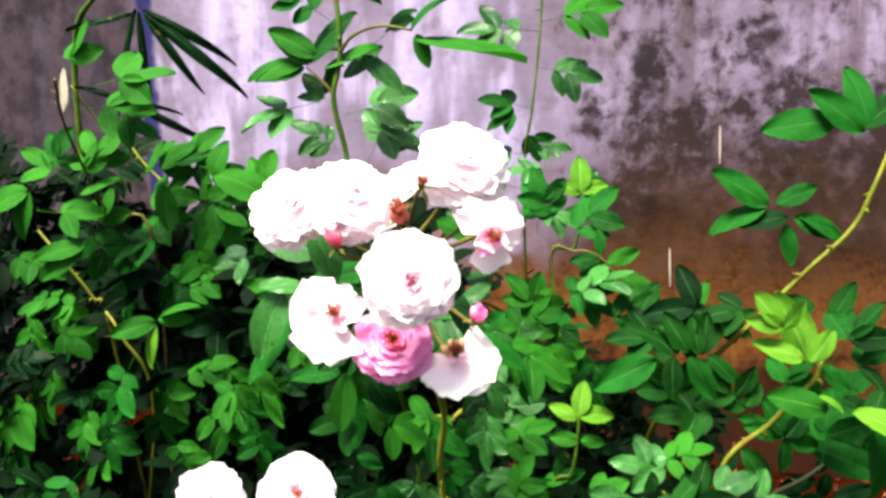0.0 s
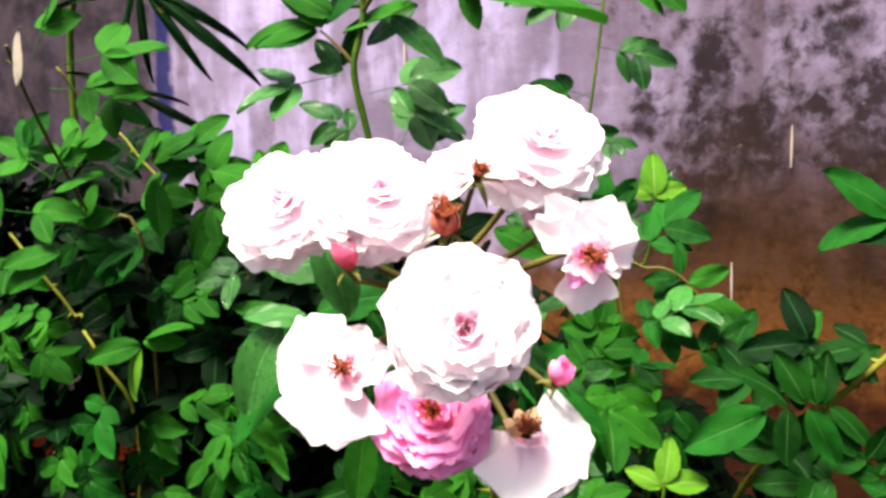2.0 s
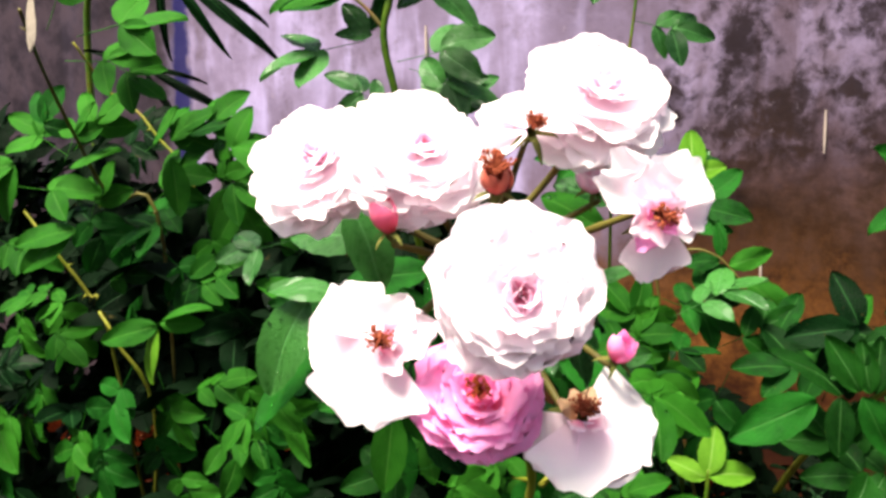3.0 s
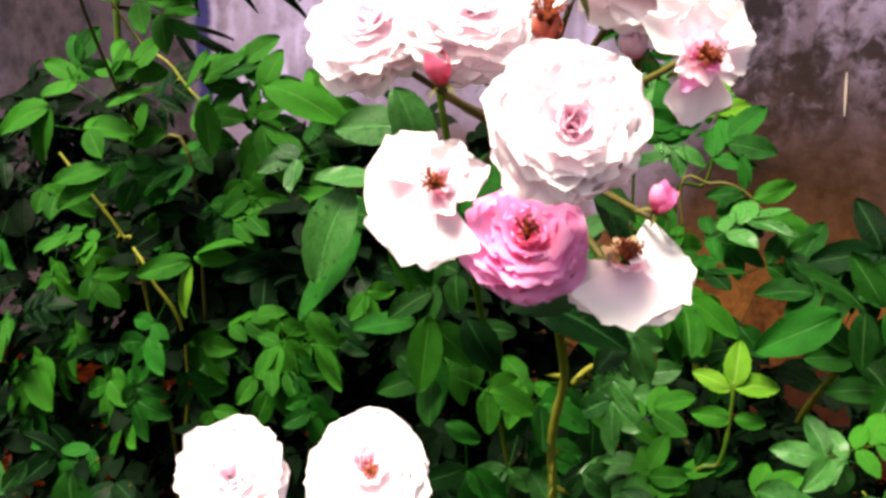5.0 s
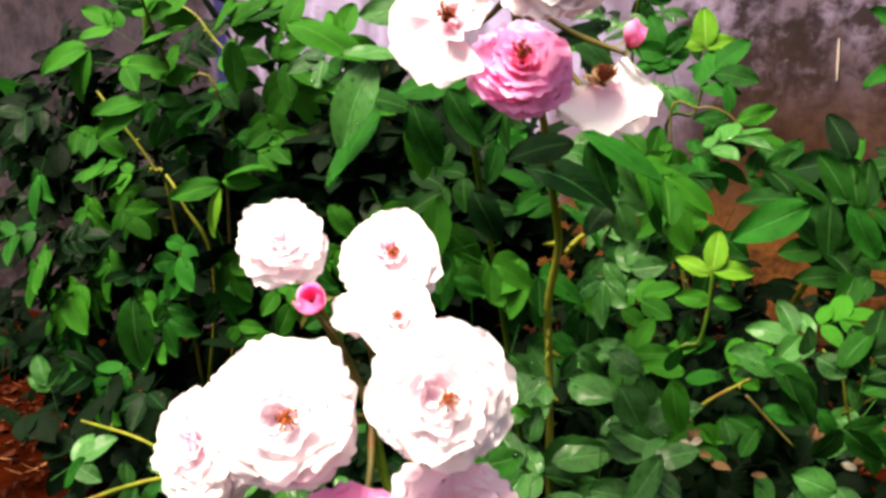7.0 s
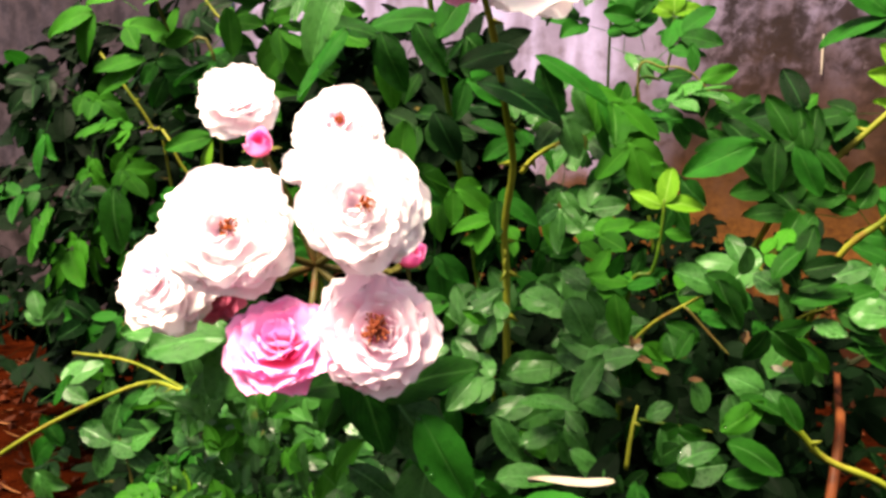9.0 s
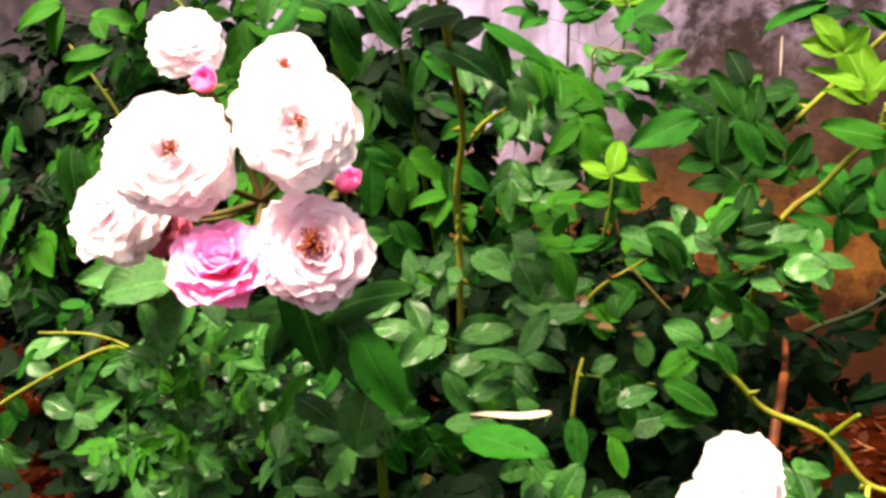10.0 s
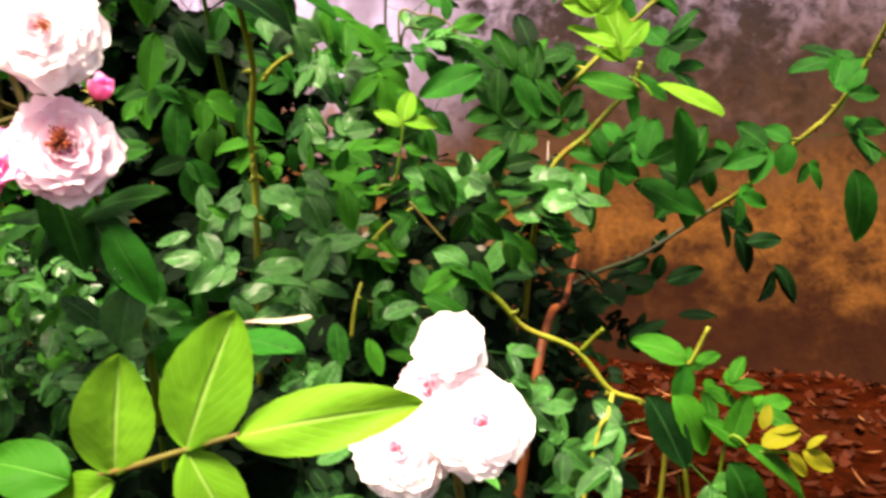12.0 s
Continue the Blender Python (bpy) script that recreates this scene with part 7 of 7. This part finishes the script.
leaf(front_rose, "b", 0, (-0.568, 0.980, 0.217), (0.983, -0.130, -0.126), 0.0479, (0.43, -0.87, 0.64))
leaf(front_rose, "b", 0, (-0.542, 0.980, 0.217), (0.848, -0.132, 0.513), 0.0506, (0.31, -0.75, 0.72))
leaf(front_rose, "b", 0, (-0.567, 0.980, 0.211), (-0.504, -0.228, -0.833), 0.0446, (0.41, -0.80, 0.62))
leaf(front_rose, "b", 0, (-0.543, 0.980, 0.207), (0.887, -0.070, -0.457), 0.0375, (0.29, -0.82, 0.45))
leaf(front_rose, "b", 0, (-0.565, 0.980, 0.264), (0.062, -0.134, 0.989), 0.0321, (0.24, -0.65, 0.75))
leaf(front_rose, "b", 0, (-0.529, 0.980, 0.271), (0.898, -0.232, 0.374), 0.0393, (0.12, -0.70, 0.48))
leaf(front_rose, "g", 1, (-0.641, 0.980, 0.203), (-0.473, -0.190, 0.860), 0.0458, (-0.09, -0.85, 0.59))
leaf(front_rose, "g", 1, (-0.653, 0.980, 0.210), (-0.761, -0.134, -0.634), 0.0551, (0.24, -0.81, 0.78))
leaf(front_rose, "g", 1, (-0.652, 0.980, 0.254), (0.609, -0.110, 0.786), 0.0508, (-0.01, -0.88, 0.79))
stem(front_rose, "b", 0.0016, 0.0010, (-0.538, 0.980, 0.151), (-0.548, 0.980, 0.195), (-0.562, 0.980, 0.232))
leaf(front_rose, "b", 0, (-0.233, 0.700, 0.422), (-0.974, -0.205, -0.096), 0.0642, (0.20, -0.75, 0.62))
leaf(front_rose, "b", 0, (-0.227, 0.710, 0.418), (-0.491, -0.078, -0.868), 0.0534, (0.20, -0.75, 0.62))
leaf(front_rose, "g", 1, (-0.076, 0.650, 0.410), (0.505, -0.191, -0.842), 0.0649, (0.20, -0.75, 0.62))
leaf(front_rose, "n", 1, (-0.101, 0.660, 0.424), (-0.634, -0.358, -0.685), 0.0560, (0.20, -0.75, 0.62))
leaf(front_rose, "b", 0, (-0.264, 0.730, 0.387), (-0.185, -0.257, -0.948), 0.0418, (0.20, -0.75, 0.62))
leaf(front_rose, "b", 1, (-0.205, 0.690, 0.420), (0.607, -0.306, -0.733), 0.0381, (0.20, -0.75, 0.62))
stem(front_rose, "b", 0.0018, 0.0012, (-0.067, 0.620, 0.435), (-0.073, 0.645, 0.414), (-0.070, 0.650, 0.395))
leaf(front_rose, "g", 1, (-0.015, 0.740, 0.308), (0.924, -0.382, 0.013), 0.0740, (0.41, -0.68, 0.70))
leaf(front_rose, "g", 1, (0.062, 0.780, 0.317), (0.176, -0.243, -0.954), 0.0387, (0.03, -0.83, 0.78))
leaf(front_rose, "b", 0, (-0.059, 0.660, 0.361), (-0.170, -0.230, -0.958), 0.0457, (0.33, -0.73, 0.60))
leaf(front_rose, "b", 0, (-0.092, 0.700, 0.309), (0.963, -0.142, 0.229), 0.0443, (0.04, -0.77, 0.42))
leaf(front_rose, "m", 1, (-0.145, 0.700, 0.323), (0.419, -0.282, 0.863), 0.0390, (-0.08, -0.82, 0.40))
leaf(front_rose, "m", 1, (-0.144, 0.700, 0.334), (-0.337, -0.310, -0.889), 0.0312, (0.45, -0.83, 0.75))
small_rose = thing("rose_bush", (0.220, 0.760, GROUND), "short rose with three round pale pink blooms near the earth", "rose bush", "rose bushes")
bloom(small_rose, "cup", "white", (0.179, 0.640, 0.330), (0.108, -0.872, 0.477), 0.0228, 242, 26)
bloom(small_rose, "full", "white", (0.150, 0.626, 0.263), (0.073, -0.947, 0.314), 0.0349, 279, 27)
bloom(small_rose, "full", "white", (0.197, 0.626, 0.281), (0.239, -0.892, 0.384), 0.0354, 316, 28)
bloom(small_rose, "cup", "pale", (0.160, 0.658, 0.297), (-0.068, -0.899, 0.434), 0.0198, 353, 29)
stem(small_rose, "b", 0.0026, 0.0016, (0.174, 0.700, 0.241), (0.176, 0.686, 0.278), (0.178, 0.653, 0.323), name="flower_stalk")
stem(small_rose, "b", 0.0026, 0.0016, (0.174, 0.700, 0.241), (0.161, 0.683, 0.244), (0.148, 0.646, 0.256), name="flower_stalk")
stem(small_rose, "b", 0.0026, 0.0016, (0.174, 0.700, 0.241), (0.183, 0.682, 0.253), (0.192, 0.645, 0.273), name="flower_stalk")
stem(small_rose, "b", 0.0026, 0.0016, (0.174, 0.700, 0.241), (0.167, 0.694, 0.262), (0.161, 0.669, 0.291), name="flower_stalk")
stem(small_rose, "b", 0.0050, 0.0030, (0.220, 0.760, -0.090), (0.200, 0.740, 0.050), (0.174, 0.700, 0.241), thorns=4, name="cane")
leaf(small_rose, "b", 3, (0.198, 0.700, 0.315), (0.980, 0.120, -0.161), 0.0424)
leaf(small_rose, "b", 3, (0.215, 0.720, 0.268), (0.971, 0.152, 0.185), 0.0487)
leaf(small_rose, "d", 5, (0.187, 0.700, 0.215), (0.517, -0.012, -0.856), 0.0575)
leaf(small_rose, "d", 5, (0.109, 0.680, 0.217), (-0.971, -0.152, -0.185), 0.0567)
leaf(small_rose, "b", 5, (0.230, 0.800, 0.226), (0.775, 0.046, -0.630), 0.0655)
young_shoot = thing("rose_shoot", (-0.020, 0.480, GROUND), "fresh lime-green rose shoot with broad young leaves", "rose shoot")
stem(young_shoot, "b", 0.0022, 0.0012, (-0.020, 0.480, -0.090), (-0.030, 0.460, 0.100), (-0.025, 0.430, 0.292), (0.017, 0.420, 0.303), (0.061, 0.410, 0.317), (0.095, 0.410, 0.329), (0.119, 0.410, 0.337), thorns=2, name="cane")
broad_leaf(young_shoot, "y", (0.062, 0.410, 0.316), (0.002, 0.000, 0.053), 0.0527, 0.66, (0.273, -0.897, 0.292))
broad_leaf(young_shoot, "y", (0.095, 0.410, 0.329), (0.019, -0.000, 0.058), 0.0615, 0.62, (0.224, -0.904, 0.292))
broad_leaf(young_shoot, "y", (0.118, 0.410, 0.336), (0.077, 0.000, 0.021), 0.0795, 0.36, (0.114, -0.855, 0.435))
broad_leaf(young_shoot, "y", (0.095, 0.410, 0.328), (0.024, 0.000, -0.040), 0.0463, 0.62, (0.205, -0.787, 0.481))
broad_leaf(young_shoot, "m", (0.041, 0.410, 0.312), (-0.044, 0.000, 0.008), 0.0450, 0.62, (0.097, -0.742, 0.574))
broad_leaf(young_shoot, "y", (0.061, 0.410, 0.313), (-0.038, 0.000, -0.031), 0.0494, 0.60, (0.097, -0.742, 0.574))
cassava = thing("cassava_plant", (-1.150, 1.950, GROUND), "tall plant with long narrow drooping dark green leaflets", "garden plant")
stem(cassava, "g", 0.0090, 0.0050, (-1.150, 1.950, -0.090), (-1.150, 1.900, 0.600), (-1.114, 1.850, 1.072), (-1.013, 1.800, 1.191), (-0.942, 1.780, 1.266), name="stalk")
narrow_leaf(cassava, "d", (-0.861, 1.740, 1.128), (0.762, 0.115, -0.637), 0.2622)
narrow_leaf(cassava, "d", (-0.867, 1.740, 1.129), (0.554, 0.038, -0.832), 0.1994)
narrow_leaf(cassava, "d", (-0.878, 1.740, 1.135), (0.031, -0.115, -0.993), 0.1681)
narrow_leaf(cassava, "d", (-0.884, 1.740, 1.140), (-0.334, -0.200, -0.921), 0.1577)
narrow_leaf(cassava, "d", (-0.891, 1.740, 1.130), (-0.955, -0.261, -0.140), 0.1474)
narrow_leaf(cassava, "d", (-0.872, 1.740, 1.139), (0.878, 0.168, -0.449), 0.2099)
narrow_leaf(cassava, "k", (-0.952, 1.800, 0.954), (0.855, 0.156, -0.495), 0.1894)
narrow_leaf(cassava, "k", (-0.959, 1.800, 0.948), (0.554, 0.038, -0.832), 0.1339)
narrow_leaf(cassava, "k", (-0.964, 1.800, 0.960), (0.954, 0.218, -0.205), 0.1227)
narrow_leaf(cassava, "k", (-0.971, 1.800, 0.955), (-0.487, -0.229, -0.843), 0.1117)
narrow_leaf(cassava, "k", (-0.964, 1.800, 0.960), (-0.910, -0.186, 0.370), 0.1339)
dry_bud = thing("curled_leaf", (-0.574, 1.050, 0.920), "pale dried leaf curled on the tip of a cane", "leaf")
narrow_leaf(dry_bud, "w", (-0.573, 1.050, 0.902), (0.001, 0.000, 0.060), 0.0596, 0.26)


# ---- rain on the leaves ----
def drop_material():
    n = Nodes("rain_water")
    return n.done(rgb(0.86, 0.92, 0.88), 0.04, None, Transmission_Weight=1.0, IOR=1.33)


RAIN = drop_material()


def rain_drops(one_leaf, count, rng):
    """Beads of water that lie on a leaf's upper side, as one mesh under it."""
    me, size = one_leaf.data, one_leaf.matrix_basis.to_scale()[1]
    v, f = [], []
    for _ in range(count):
        face = me.polygons[rng.randrange(len(me.polygons))]
        up = face.normal * (1 if face.normal.z > 0 else -1)
        side = up.orthogonal().normalized()
        ahead = up.cross(side)
        r = rng.uniform(0.0007, 0.0019) / size
        s = len(v)
        for high, wide in ((-0.10, 1.0), (0.42, 0.80)):
            for k in range(7):
                w = 2 * math.pi * k / 7
                v.append(face.center + up * (high * r) + (side * math.cos(w) + ahead * math.sin(w)) * (wide * r))
        v.append(face.center + up * (0.66 * r))
        for k in range(7):
            q = (k + 1) % 7
            f += [(s + k, s + q, s + 7 + q, s + 7 + k), (s + 7 + k, s + 7 + q, s + 14)]
    tagged(part("rain_water", mesh_of("rain_water", v, f, RAIN), one_leaf, None, "clear beads of rain water"), kind="stuff")


drop_rng = random.Random(8)
for bush in (front_rose, low_rose, small_rose, tall_rose):
    for one in [ob for ob in bush.children if ob.name.startswith("leaf")]:
        near = one.matrix_basis.translation.y + bush.location.y < 1.12
        if near and drop_rng.random() < 0.6:
            rain_drops(one, drop_rng.randrange(4, 12), drop_rng)
